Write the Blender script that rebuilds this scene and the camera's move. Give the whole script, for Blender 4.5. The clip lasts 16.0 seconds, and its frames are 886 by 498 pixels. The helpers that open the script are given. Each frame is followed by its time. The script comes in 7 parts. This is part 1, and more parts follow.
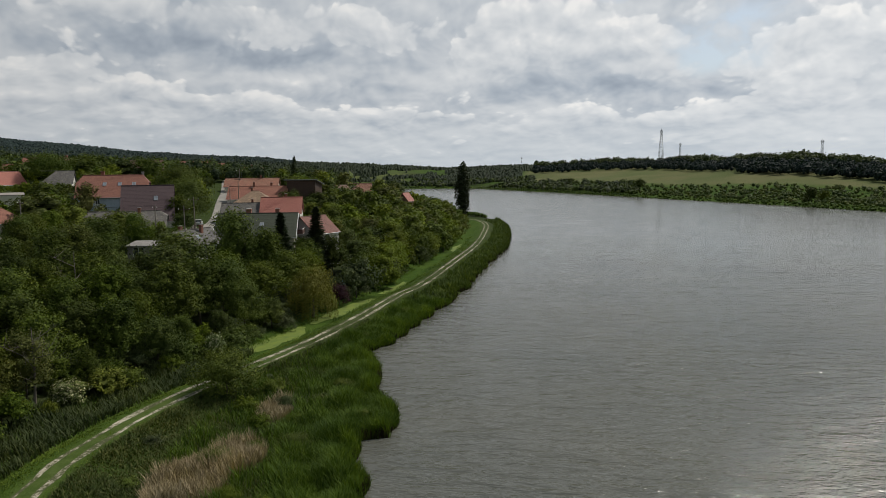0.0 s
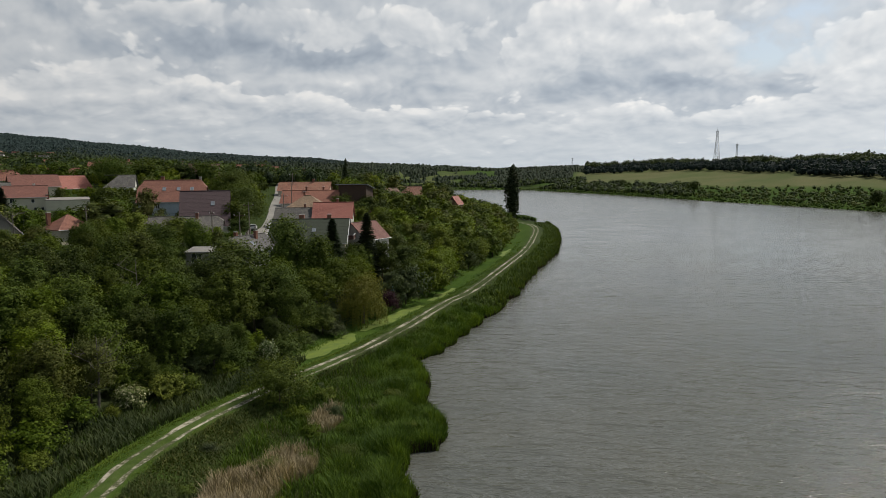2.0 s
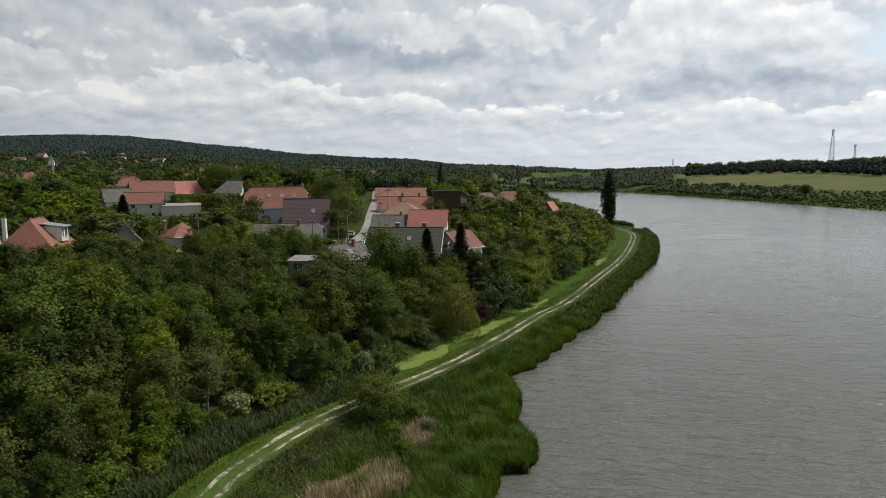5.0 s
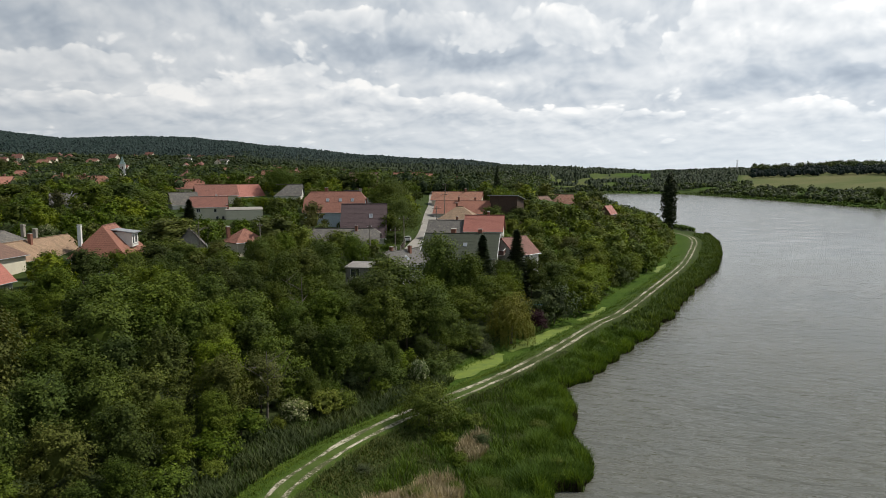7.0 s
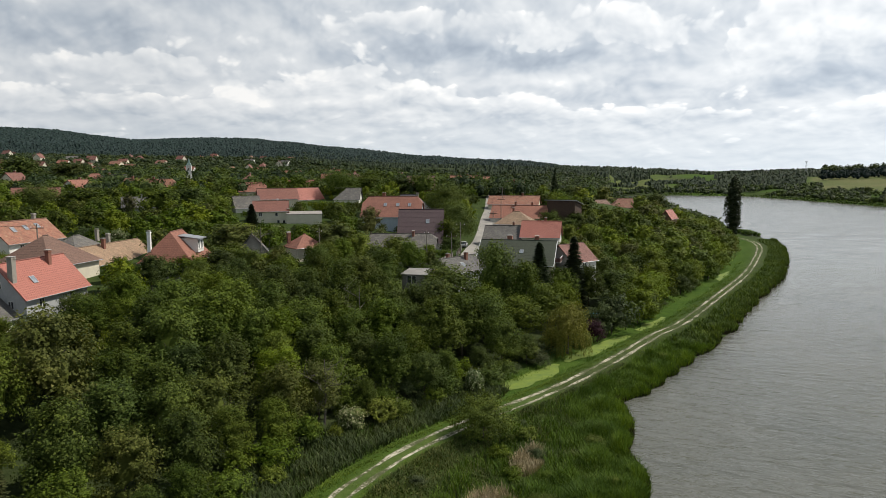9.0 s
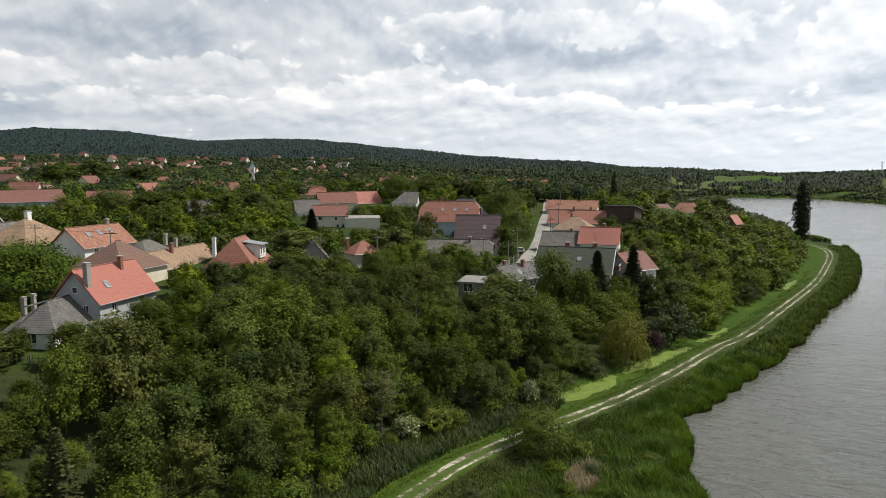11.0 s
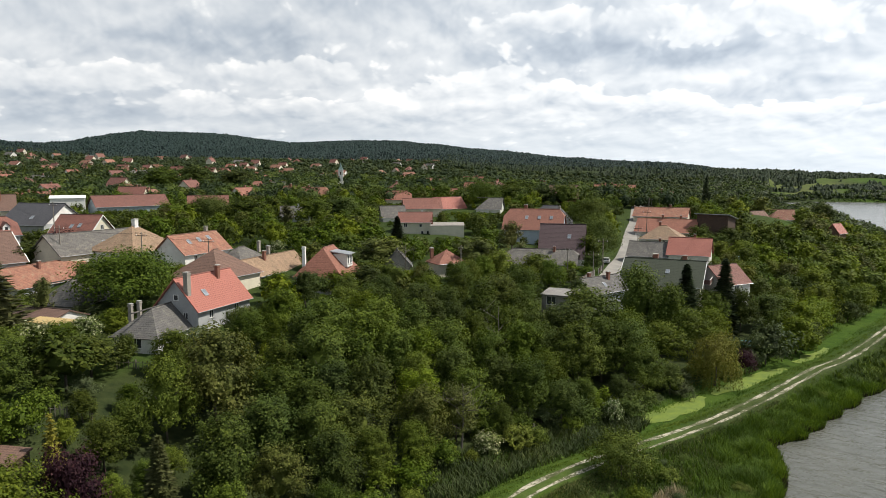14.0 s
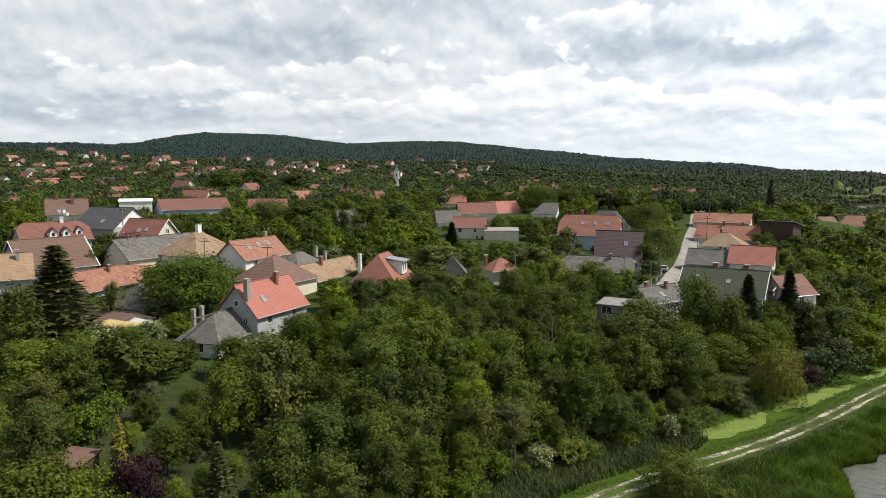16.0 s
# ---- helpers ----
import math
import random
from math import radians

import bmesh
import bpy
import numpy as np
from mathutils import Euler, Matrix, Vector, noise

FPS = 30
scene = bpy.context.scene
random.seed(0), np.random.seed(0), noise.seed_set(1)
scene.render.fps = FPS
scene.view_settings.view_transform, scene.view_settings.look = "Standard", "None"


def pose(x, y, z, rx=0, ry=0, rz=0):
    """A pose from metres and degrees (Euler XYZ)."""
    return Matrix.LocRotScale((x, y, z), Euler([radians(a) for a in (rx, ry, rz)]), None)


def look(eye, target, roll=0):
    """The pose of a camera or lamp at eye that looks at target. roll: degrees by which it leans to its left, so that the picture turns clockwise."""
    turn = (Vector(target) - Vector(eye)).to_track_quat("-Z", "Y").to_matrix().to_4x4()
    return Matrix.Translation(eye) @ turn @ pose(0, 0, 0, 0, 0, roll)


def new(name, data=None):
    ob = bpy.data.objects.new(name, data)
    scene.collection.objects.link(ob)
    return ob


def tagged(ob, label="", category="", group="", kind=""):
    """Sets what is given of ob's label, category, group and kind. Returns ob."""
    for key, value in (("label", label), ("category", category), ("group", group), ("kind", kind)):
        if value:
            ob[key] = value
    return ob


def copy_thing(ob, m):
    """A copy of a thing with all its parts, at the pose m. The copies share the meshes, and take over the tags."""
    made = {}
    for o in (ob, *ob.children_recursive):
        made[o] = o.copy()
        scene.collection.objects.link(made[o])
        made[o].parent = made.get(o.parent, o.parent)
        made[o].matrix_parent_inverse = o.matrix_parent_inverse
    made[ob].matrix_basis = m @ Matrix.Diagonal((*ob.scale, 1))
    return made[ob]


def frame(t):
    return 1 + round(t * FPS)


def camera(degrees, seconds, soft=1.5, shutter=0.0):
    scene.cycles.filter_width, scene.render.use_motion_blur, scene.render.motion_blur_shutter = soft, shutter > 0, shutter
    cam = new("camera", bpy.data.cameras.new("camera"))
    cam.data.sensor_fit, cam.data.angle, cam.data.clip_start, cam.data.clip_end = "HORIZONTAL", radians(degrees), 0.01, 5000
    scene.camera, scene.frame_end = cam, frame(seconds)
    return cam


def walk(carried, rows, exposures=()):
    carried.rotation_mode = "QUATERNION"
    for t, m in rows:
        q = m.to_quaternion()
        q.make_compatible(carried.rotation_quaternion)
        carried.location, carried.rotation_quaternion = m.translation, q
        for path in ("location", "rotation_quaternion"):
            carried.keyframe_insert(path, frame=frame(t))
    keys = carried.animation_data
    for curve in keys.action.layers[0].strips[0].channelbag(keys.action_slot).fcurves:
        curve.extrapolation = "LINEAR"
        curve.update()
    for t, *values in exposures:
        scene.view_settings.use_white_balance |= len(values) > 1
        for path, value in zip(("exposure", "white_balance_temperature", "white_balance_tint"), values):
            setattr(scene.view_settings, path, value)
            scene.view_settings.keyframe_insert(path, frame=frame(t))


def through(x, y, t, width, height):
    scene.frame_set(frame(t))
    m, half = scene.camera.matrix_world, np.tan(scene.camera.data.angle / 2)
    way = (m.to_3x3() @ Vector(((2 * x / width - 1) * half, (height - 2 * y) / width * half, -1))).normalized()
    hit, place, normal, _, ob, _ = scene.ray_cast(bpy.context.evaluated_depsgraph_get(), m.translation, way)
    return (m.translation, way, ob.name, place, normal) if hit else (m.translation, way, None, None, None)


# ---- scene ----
cam = camera(64.53, 16.0, soft=0.5)
# seconds, x, y, z in metres above the lake, yaw, pitch, roll: a slow climb that turns towards the village
ROWS = [
    (0.0, 0.000, 0.000, 25.908, 1.422, -6.517, -0.494),
    (0.5, -0.018, -0.035, 26.290, 2.300, -6.509, -0.482),
    (1.0, -0.034, -0.069, 26.669, 3.176, -6.502, -0.471),
    (1.5, -0.049, -0.102, 27.047, 4.096, -6.494, -0.459),
    (2.0, -0.062, -0.135, 27.422, 5.443, -6.486, -0.447),
    (2.5, -0.073, -0.168, 27.796, 7.126, -6.478, -0.436),
    (3.0, -0.083, -0.200, 28.169, 8.456, -6.470, -0.424),
    (3.5, -0.091, -0.231, 28.539, 9.562, -6.462, -0.413),
    (4.0, -0.097, -0.262, 28.909, 10.747, -6.455, -0.401),
    (6.5, -0.104, -0.409, 30.735, 16.501, -6.415, -0.343),
    (7.0, -0.100, -0.437, 31.096, 17.656, -6.407, -0.331),
    (7.5, -0.095, -0.465, 31.457, 18.787, -6.400, -0.319),
    (8.0, -0.088, -0.492, 31.817, 19.949, -6.392, -0.308),
    (8.5, -0.079, -0.518, 32.176, 21.106, -6.384, -0.296),
    (9.0, -0.069, -0.544, 32.534, 22.267, -6.376, -0.284),
    (11.5, 0.008, -0.666, 34.316, 28.080, -6.337, -0.226),
    (12.0, 0.029, -0.689, 34.671, 29.237, -6.329, -0.214),
    (12.5, 0.051, -0.711, 35.026, 30.371, -6.321, -0.203),
    (13.0, 0.075, -0.733, 35.380, 31.500, -6.313, -0.191),
    (13.5, 0.100, -0.755, 35.735, 32.629, -6.306, -0.179),
    (14.0, 0.127, -0.775, 36.089, 33.790, -6.298, -0.168),
    (14.5, 0.156, -0.796, 36.444, 34.938, -6.290, -0.156),
    (15.0, 0.186, -0.816, 36.798, 36.079, -6.282, -0.145),
    (15.5, 0.218, -0.835, 37.153, 37.166, -6.274, -0.133),
    (16.0, 0.252, -0.854, 37.508, 38.261, -6.266, -0.121),
]
# the clip's camera opens up as the bright water leaves the picture
EXPOSURE = [(0.0, -0.58), (4.0, -0.38), (7.0, -0.17), (9.0, -0.05), (12.5, 0.10), (16.0, 0.21)]
walk(cam, [(t, pose(x, y, z, 90 + pitch, 0, yaw) @ pose(0, 0, 0, 0, 0, roll)) for t, x, y, z, yaw, pitch, roll in ROWS], EXPOSURE)

# ---- light: broken cloud, with the sun to the right of the village ----
SUN_AZ, SUN_EL = 50.0, 52.0          # degrees clockwise from +y, and above the horizon
sun_dir = Vector((math.sin(radians(SUN_AZ)) * math.cos(radians(SUN_EL)), math.cos(radians(SUN_AZ)) * math.cos(radians(SUN_EL)), math.sin(radians(SUN_EL))))
sun = new("sun", bpy.data.lights.new("sun", "SUN"))
sun.data.energy, sun.data.angle, sun.data.color = 5.5, radians(0.7), (1.0, 0.94, 0.84)
sun.matrix_world = look((0, 0, 300), Vector((0, 0, 300)) - sun_dir)
scene.view_settings.exposure = 0.0


class Nodes:
    """A small helper to write node trees in few lines."""

    def __init__(self, tree):
        self.tree = tree
        tree.nodes.clear()

    def add(self, kind, inputs=(), **attrs):
        n = self.tree.nodes.new(kind)
        for k, v in attrs.items():
            setattr(n, k, v)
        for k, v in dict(inputs).items():
            self.put(n.inputs[k], v)
        return n

    def put(self, socket, v):
        if isinstance(v, bpy.types.NodeSocket):
            self.tree.links.new(v, socket)
        elif isinstance(v, bpy.types.Node):
            self.tree.links.new(v.outputs[0], socket)
        else:
            socket.default_value = v

    def math(self, op, a, b=0.0, clamp=False):
        return self.add("ShaderNodeMath", {0: a, 1: b}, operation=op, use_clamp=clamp).outputs[0]

    def ramp(self, fac, stops, ease="LINEAR"):
        n = self.add("ShaderNodeValToRGB", {"Fac": fac})
        e = n.color_ramp.elements
        n.color_ramp.interpolation = ease
        while len(e) < len(stops):
            e.new(0.5)
        for el, (p, c) in zip(e, stops):
            el.position = p
            el.color = (*c, 1) if len(c) == 3 else c
        return n.outputs[0]

    def grey(self, fac, lo, hi, a=0.0, b=1.0):
        return self.add("ShaderNodeMapRange", {0: fac, 1: lo, 2: hi, 3: a, 4: b}).outputs[0]

    def mix(self, fac, a, b, blend="MIX"):
        n = self.add("ShaderNodeMix", data_type="RGBA", blend_type=blend)
        for s, v in ((0, fac), (6, a), (7, b)):
            if isinstance(v, tuple) and len(v) == 3:
                v = (*v, 1)
            self.put(n.inputs[s], v)
        return n.outputs[2]

    def noise(self, vec, scale, detail=4, rough=0.55, distort=0.0, out=0):
        ins = {"Scale": scale, "Detail": detail, "Roughness": rough, "Distortion": distort}
        if vec is not None:
            ins["Vector"] = vec
        return self.add("ShaderNodeTexNoise", ins).outputs[out]

    def vec(self, op, a, b):
        return self.add("ShaderNodeVectorMath", {0: a, 1: b}, operation=op).outputs[0]


# banks of cloud with flat dark bases: bearing and height of the middle, half width, half height (degrees), depth
BANKS = [(-19, 9.0, 13, 1.5, 0.9), (11, 5.6, 9, 1.1, 0.75), (-50, 9.6, 9, 1.5, 0.6), (-66, 4.6, 8, 1.2, 0.7), (25, 13.2, 10, 1.3, 0.7), (-8, 6.0, 9, 0.7, 0.4), (-34, 12.5, 14, 1.2, 0.35)]
# bright heaped heads of cumulus
HEAPS = [(-30, 6.2, 5, 1.7, 1.0), (-24, 5.0, 5, 1.3, 0.9), (-18, 4.6, 4, 1.2, 0.8), (-36, 5.6, 4, 1.5, 0.9), (-45, 7.4, 6, 1.3, 1.0), (-39, 4.3, 7, 1.1, 0.9), (-52, 4.6, 6, 1.2, 0.8), (-61, 7.0, 6, 1.3, 0.8), (-10, 4.0, 7, 1.0, 0.8), (8, 10.4, 6, 2.2, 1.0), (14, 8.6, 5, 2.2, 1.0), (3, 8.0, 5, 1.6, 0.8), (25, 6.6, 5, 2.4, 1.0), (30, 9.0, 4, 2.0, 0.9), (-9, 10.8, 7, 1.4, 0.9), (-22, 11.2, 6, 1.0, 0.8), (3, 3.6, 9, 0.9, 0.7), (18, 3.8, 8, 1.2, 0.8)]


def make_world():
    w = bpy.data.worlds.new("cloudy_sky")
    scene.world = w
    w.use_nodes = True
    n = Nodes(w.node_tree)
    sky = n.add("ShaderNodeTexSky", sky_type="NISHITA", sun_disc=False, sun_elevation=radians(SUN_EL), sun_rotation=radians(SUN_AZ), air_density=1.0, dust_density=1.5)
    d = n.add("ShaderNodeTexCoord").outputs["Generated"]
    x, y, z = n.add("ShaderNodeSeparateXYZ", {0: d}).outputs
    up = n.math("MAXIMUM", z, 0.0)
    az = n.math("MULTIPLY", n.math("ARCTAN2", x, y), 57.2958)
    el = n.math("MULTIPLY", n.math("ARCSINE", up), 57.2958)
    # clouds look smaller and flatter towards the horizon
    flat = n.add("ShaderNodeCombineXYZ", {0: n.math("MULTIPLY", az, 0.15), 1: n.math("MULTIPLY", n.math("LOGARITHM", n.math("ADD", el, 4.0), 2.718), 2.7), 2: 0.0}).outputs[0]
    bend = n.vec("SUBTRACT", n.noise(flat, 1.3, 2, 0.45, 0.0, 1), (0.5, 0.5, 0.5))
    p = n.vec("ADD", flat, n.vec("MULTIPLY", bend, (0.40, 0.30, 0.0)))
    wisp = n.vec("SUBTRACT", n.noise(flat, 0.9, 3, 0.5, 0.0, 1), (0.5, 0.5, 0.5))
    waz, wel, _ = n.add("ShaderNodeSeparateXYZ", {0: n.vec("MULTIPLY", wisp, (11.0, 3.6, 0.0))}).outputs
    waz, wel = n.math("ADD", az, waz), n.math("ADD", el, wel)

    def spots(rows, lift=0.0):
        """Sum of soft patches of the sky."""
        total = 0.0
        for a, e, ra, re, k in rows:
            u = n.math("DIVIDE", n.math("SUBTRACT", waz, a), ra)
            v = n.math("DIVIDE", n.math("SUBTRACT", wel, e + lift), re)
            q = n.math("ADD", n.math("MULTIPLY", u, u), n.math("MULTIPLY", v, v))
            total = n.math("ADD", total, n.math("MULTIPLY", n.grey(q, 0.0, 1.9, 1.0, 0.0), k))
        return total

    def heads(q):
        """Round heads heaped on one another."""
        total = 0.0
        for size, share in ((1.1, 0.45), (2.5, 0.29), (5.5, 0.18), (12.0, 0.08)):
            cell = n.add("ShaderNodeTexVoronoi", {"Vector": q, "Scale": size, "Smoothness": 0.22}, feature="SMOOTH_F1", voronoi_dimensions="2D").outputs["Distance"]
            total = n.math("ADD", total, n.math("MULTIPLY", n.math("SUBTRACT", 1.0, cell), share))
        return total

    here = heads(p)
    over = heads(n.vec("ADD", p, (0.06, 0.17, 0.0)))
    relief = n.math("MULTIPLY", n.math("SUBTRACT", here, over), 1.15)
    broad = n.noise(p, 0.6, 3, 0.5)
    broad_over = n.noise(n.vec("ADD", p, (0.0, 0.4, 0.0)), 0.6, 3, 0.5)
    shade = n.math("MULTIPLY", n.math("SUBTRACT", broad, broad_over), 0.9)
    body = spots(HEAPS)
    rim = n.math("ADD", body, n.math("MULTIPLY", n.math("SUBTRACT", here, 0.55), 2.2))
    heap = n.grey(rim, 0.42, 0.60)
    crest = n.math("SUBTRACT", spots(HEAPS, 0.7), body)
    crest = n.add("ShaderNodeMapRange", {0: crest, 1: -0.6, 2: 0.5, 3: -0.16, 4: 0.30}).outputs[0]
    bank = spots(BANKS)
    light = n.math("ADD", n.grey(broad, 0.3, 0.7, 0.66, 0.50), n.math("ADD", shade, n.math("MULTIPLY", relief, 0.55)))
    light = n.math("SUBTRACT", light, n.math("MULTIPLY", bank, n.grey(here, 0.35, 0.75, 0.46, 0.30)))
    puff = n.math("ADD", n.math("ADD", 0.66, crest), n.math("MULTIPLY", relief, 0.75))
    light = n.add("ShaderNodeMix", {0: n.math("MULTIPLY", heap, 0.85), 2: light, 3: puff}).outputs[0]
    light = n.math("SUBTRACT", light, n.grey(up, 0.26, 0.70, 0.0, 0.60), clamp=True)
    cloud = n.ramp(light, [(0.0, (0.31, 0.365, 0.44)), (0.3, (0.46, 0.515, 0.58)), (0.6, (0.65, 0.685, 0.72)), (0.85, (0.79, 0.81, 0.825)), (1.0, (0.94, 0.935, 0.92))])
    # one gap of blue to the right of the poplar
    gap = n.grey(spots([(20.5, 9.6, 4.2, 2.4, 1.0), (12.0, 13.6, 3.0, 1.0, 0.8)]), 0.25, 0.75)
    gap = n.math("MULTIPLY", gap, n.grey(here, 0.46, 0.66, 1.0, 0.25))
    blue = n.mix(1.0, sky.outputs[0], (0.115, 0.115, 0.115), "MULTIPLY")
    thin = n.mix(0.55, blue, (0.66, 0.73, 0.79))
    col = n.mix(gap, cloud, thin)
    haze = n.grey(up, 0.0, 0.085, 0.62, 0.0)
    col = n.mix(haze, col, (0.60, 0.66, 0.71))
    # brighter on the sun's side
    side = n.add("ShaderNodeVectorMath", {0: d, 1: (math.sin(radians(SUN_AZ)), math.cos(radians(SUN_AZ)), 0.0)}, operation="DOT_PRODUCT").outputs["Value"]
    glow = n.grey(side, -0.1, 0.95, 0.99, 1.41)
    col = n.mix(1.0, col, n.add("ShaderNodeCombineColor", {0: glow, 1: glow, 2: glow}).outputs[0], "MULTIPLY")
    bg = n.add("ShaderNodeBackground", {"Color": col, "Strength": 1.0})
    n.add("ShaderNodeOutputWorld", {"Surface": bg})


make_world()

# ---- materials ----


def surface(name, rough=0.8, metal=0.0, spec=0.5):
    m = bpy.data.materials.new(name)
    m.use_nodes = True
    n = Nodes(m.node_tree)
    b = n.add("ShaderNodeBsdfPrincipled", {"Roughness": rough, "Metallic": metal, "Specular IOR Level": spec})
    n.add("ShaderNodeOutputMaterial", {"Surface": b})
    return m, n, b


def bump(n, b, height, strength=0.4, dist=0.05):
    n.put(b.inputs["Normal"], n.add("ShaderNodeBump", {"Height": height, "Strength": strength, "Distance": dist}).outputs[0])


def plain(name, a, c=None, rough=0.8, scale=1.5, fine=18.0, strength=0.3, metal=0.0, per_object=0.12, spec=0.4):
    """A weathered surface of one colour: broad stains, fine grain, slight relief, and a shift from object to object."""
    m, n, b = surface(name, rough, metal, spec)
    c = c or tuple(v * 0.7 for v in a)
    p = n.add("ShaderNodeTexCoord").outputs["Object"]
    broad, grain = n.noise(p, scale, 5, 0.6), n.noise(p, fine, 3, 0.6)
    col = n.mix(n.grey(broad, 0.35, 0.68), a, c)
    col = n.mix(n.grey(grain, 0.3, 0.75, 0.0, 0.45), col, tuple(v * 0.62 for v in a))
    rnd = n.add("ShaderNodeObjectInfo").outputs["Random"]
    col = n.mix(1.0, col, n.ramp(rnd, [(0, (1 - per_object,) * 3), (1, (1.0, 1.0, 1.0))]), "MULTIPLY")
    n.put(b.inputs["Base Color"], col)
    n.put(b.inputs["Roughness"], n.grey(grain, 0.3, 0.7, rough - 0.1, min(1.0, rough + 0.1)))
    bump(n, b, grain, strength, 0.03)
    return m


def tiles(name, a, c, dark, w=0.24, h=0.34, rough=0.75, stain=0.5, moss=None, depth=0.05):
    """Roof covering in rows: u along the ridge, v up the slope, both in metres."""
    m, n, b = surface(name, rough, 0.0, 0.35)
    uv = n.add("ShaderNodeUVMap").outputs[0]
    br = n.add("ShaderNodeTexBrick", {"Vector": uv, "Color1": (*a, 1), "Color2": (*c, 1), "Mortar": (*dark, 1), "Scale": 1.0, "Mortar Size": 0.022,
                                      "Mortar Smooth": 0.4, "Bias": 0.0, "Brick Width": w, "Row Height": h})
    p = n.add("ShaderNodeTexCoord").outputs["Object"]
    broad = n.noise(p, 0.55, 6, 0.65)
    spots = n.noise(p, 4.0, 4, 0.65)
    col = n.mix(n.grey(broad, 0.42, 0.72, 0.0, stain), br.outputs[0], dark)
    col = n.mix(n.grey(spots, 0.52, 0.72, 0.0, 0.4), col, tuple(min(1, v * 1.35) for v in a))
    if moss:
        col = n.mix(n.grey(n.noise(p, 1.3, 5, 0.7), 0.52, 0.66, 0.0, 0.75), col, moss)
    rnd = n.add("ShaderNodeObjectInfo").outputs["Random"]
    col = n.mix(1.0, col, n.ramp(rnd, [(0, (0.84, 0.84, 0.86)), (1, (1.05, 1.0, 0.97))]), "MULTIPLY")
    n.put(b.inputs["Base Color"], col)
    # each row rises towards its lower edge
    v = n.add("ShaderNodeSeparateXYZ", {0: uv}).outputs[1]
    saw = n.math("FRACT", n.math("DIVIDE", v, h))
    hgt = n.math("SUBTRACT", n.math("MULTIPLY", br.outputs[1], -0.7), saw)
    bump(n, b, hgt, 0.7, depth)
    return m


def foliage(name, a, c, tip, through=0.2, rough=0.6):
    """Leaves: the colour shifts from tree to tree, from clump to clump and from leaf to leaf."""
    m = bpy.data.materials.new(name)
    m.use_nodes = True
    n = Nodes(m.node_tree)
    g = n.add("ShaderNodeNewGeometry")
    isl = g.outputs["Random Per Island"]
    p = n.add("ShaderNodeTexCoord").outputs["Object"]
    clump = n.noise(p, 0.9, 3, 0.6)
    rnd = n.add("ShaderNodeObjectInfo").outputs["Random"]
    col = n.mix(n.grey(clump, 0.36, 0.66), a, c)
    col = n.mix(n.grey(isl, 0.60, 1.0, 0.0, 0.85), col, tip)
    col = n.mix(n.grey(isl, 0.0, 0.35, 0.6, 0.0), col, tuple(v * 0.5 for v in a))
    hsv = n.add("ShaderNodeHueSaturation", {"Color": col, "Hue": n.grey(rnd, 0, 1, 0.480, 0.502), "Saturation": n.grey(n.math("FRACT", n.math("MULTIPLY", rnd, 7.3)), 0, 1, 0.9, 1.05), "Value": n.grey(n.math("FRACT", n.math("MULTIPLY", rnd, 3.7)), 0, 1, 0.78, 1.12)})
    wide = n.noise(n.add("ShaderNodeNewGeometry").outputs["Position"], 0.11, 3, 0.6)
    col = n.mix(1.0, hsv.outputs[0], n.ramp(wide, [(0.32, (0.72, 0.78, 0.85)), (0.52, (1.0, 1.0, 1.0)), (0.70, (1.18, 1.14, 0.95))]), "MULTIPLY")
    b = n.add("ShaderNodeBsdfPrincipled", {"Base Color": col, "Roughness": rough, "Specular IOR Level": 0.06})
    tr = n.add("ShaderNodeBsdfTranslucent", {"Color": n.mix(1.0, col, (1.1, 1.15, 0.55), "MULTIPLY")})
    mx = n.add("ShaderNodeMixShader", {0: through, 1: b, 2: tr})
    n.add("ShaderNodeOutputMaterial", {"Surface": mx})
    return m


M = {}
M["leaf_dark"] = foliage("leaf_dark", (0.036, 0.056, 0.009), (0.050, 0.074, 0.011), (0.085, 0.112, 0.018))
M["leaf_mid"] = foliage("leaf_mid", (0.052, 0.082, 0.010), (0.074, 0.110, 0.014), (0.12, 0.158, 0.022))
M["leaf_light"] = foliage("leaf_light", (0.088, 0.126, 0.014), (0.118, 0.158, 0.017), (0.17, 0.21, 0.030), 0.28)
M["leaf_olive"] = foliage("leaf_olive", (0.066, 0.082, 0.016), (0.085, 0.100, 0.020), (0.14, 0.145, 0.038))
M["leaf_purple"] = foliage("leaf_purple", (0.030, 0.012, 0.018), (0.045, 0.018, 0.024), (0.07, 0.03, 0.03))
M["leaf_gold"] = foliage("leaf_gold", (0.19, 0.20, 0.025), (0.25, 0.24, 0.03), (0.32, 0.30, 0.05))
M["leaf_grey"] = foliage("leaf_grey", (0.055, 0.078, 0.032), (0.070, 0.094, 0.038), (0.10, 0.125, 0.06))
M["needle"] = foliage("needle", (0.020, 0.034, 0.014), (0.030, 0.046, 0.018), (0.052, 0.068, 0.028), 0.1)
M["needle_light"] = foliage("needle_light", (0.060, 0.072, 0.022), (0.080, 0.088, 0.028), (0.135, 0.138, 0.050), 0.12)
M["blossom"] = foliage("blossom", (0.075, 0.11, 0.03), (0.10, 0.14, 0.04), (0.55, 0.55, 0.36))
M["far_leaf"] = foliage("far_leaf", (0.034, 0.056, 0.018), (0.062, 0.090, 0.024), (0.085, 0.115, 0.034))
M["far_dark"] = foliage("far_dark", (0.020, 0.034, 0.014), (0.034, 0.052, 0.018), (0.050, 0.070, 0.024))
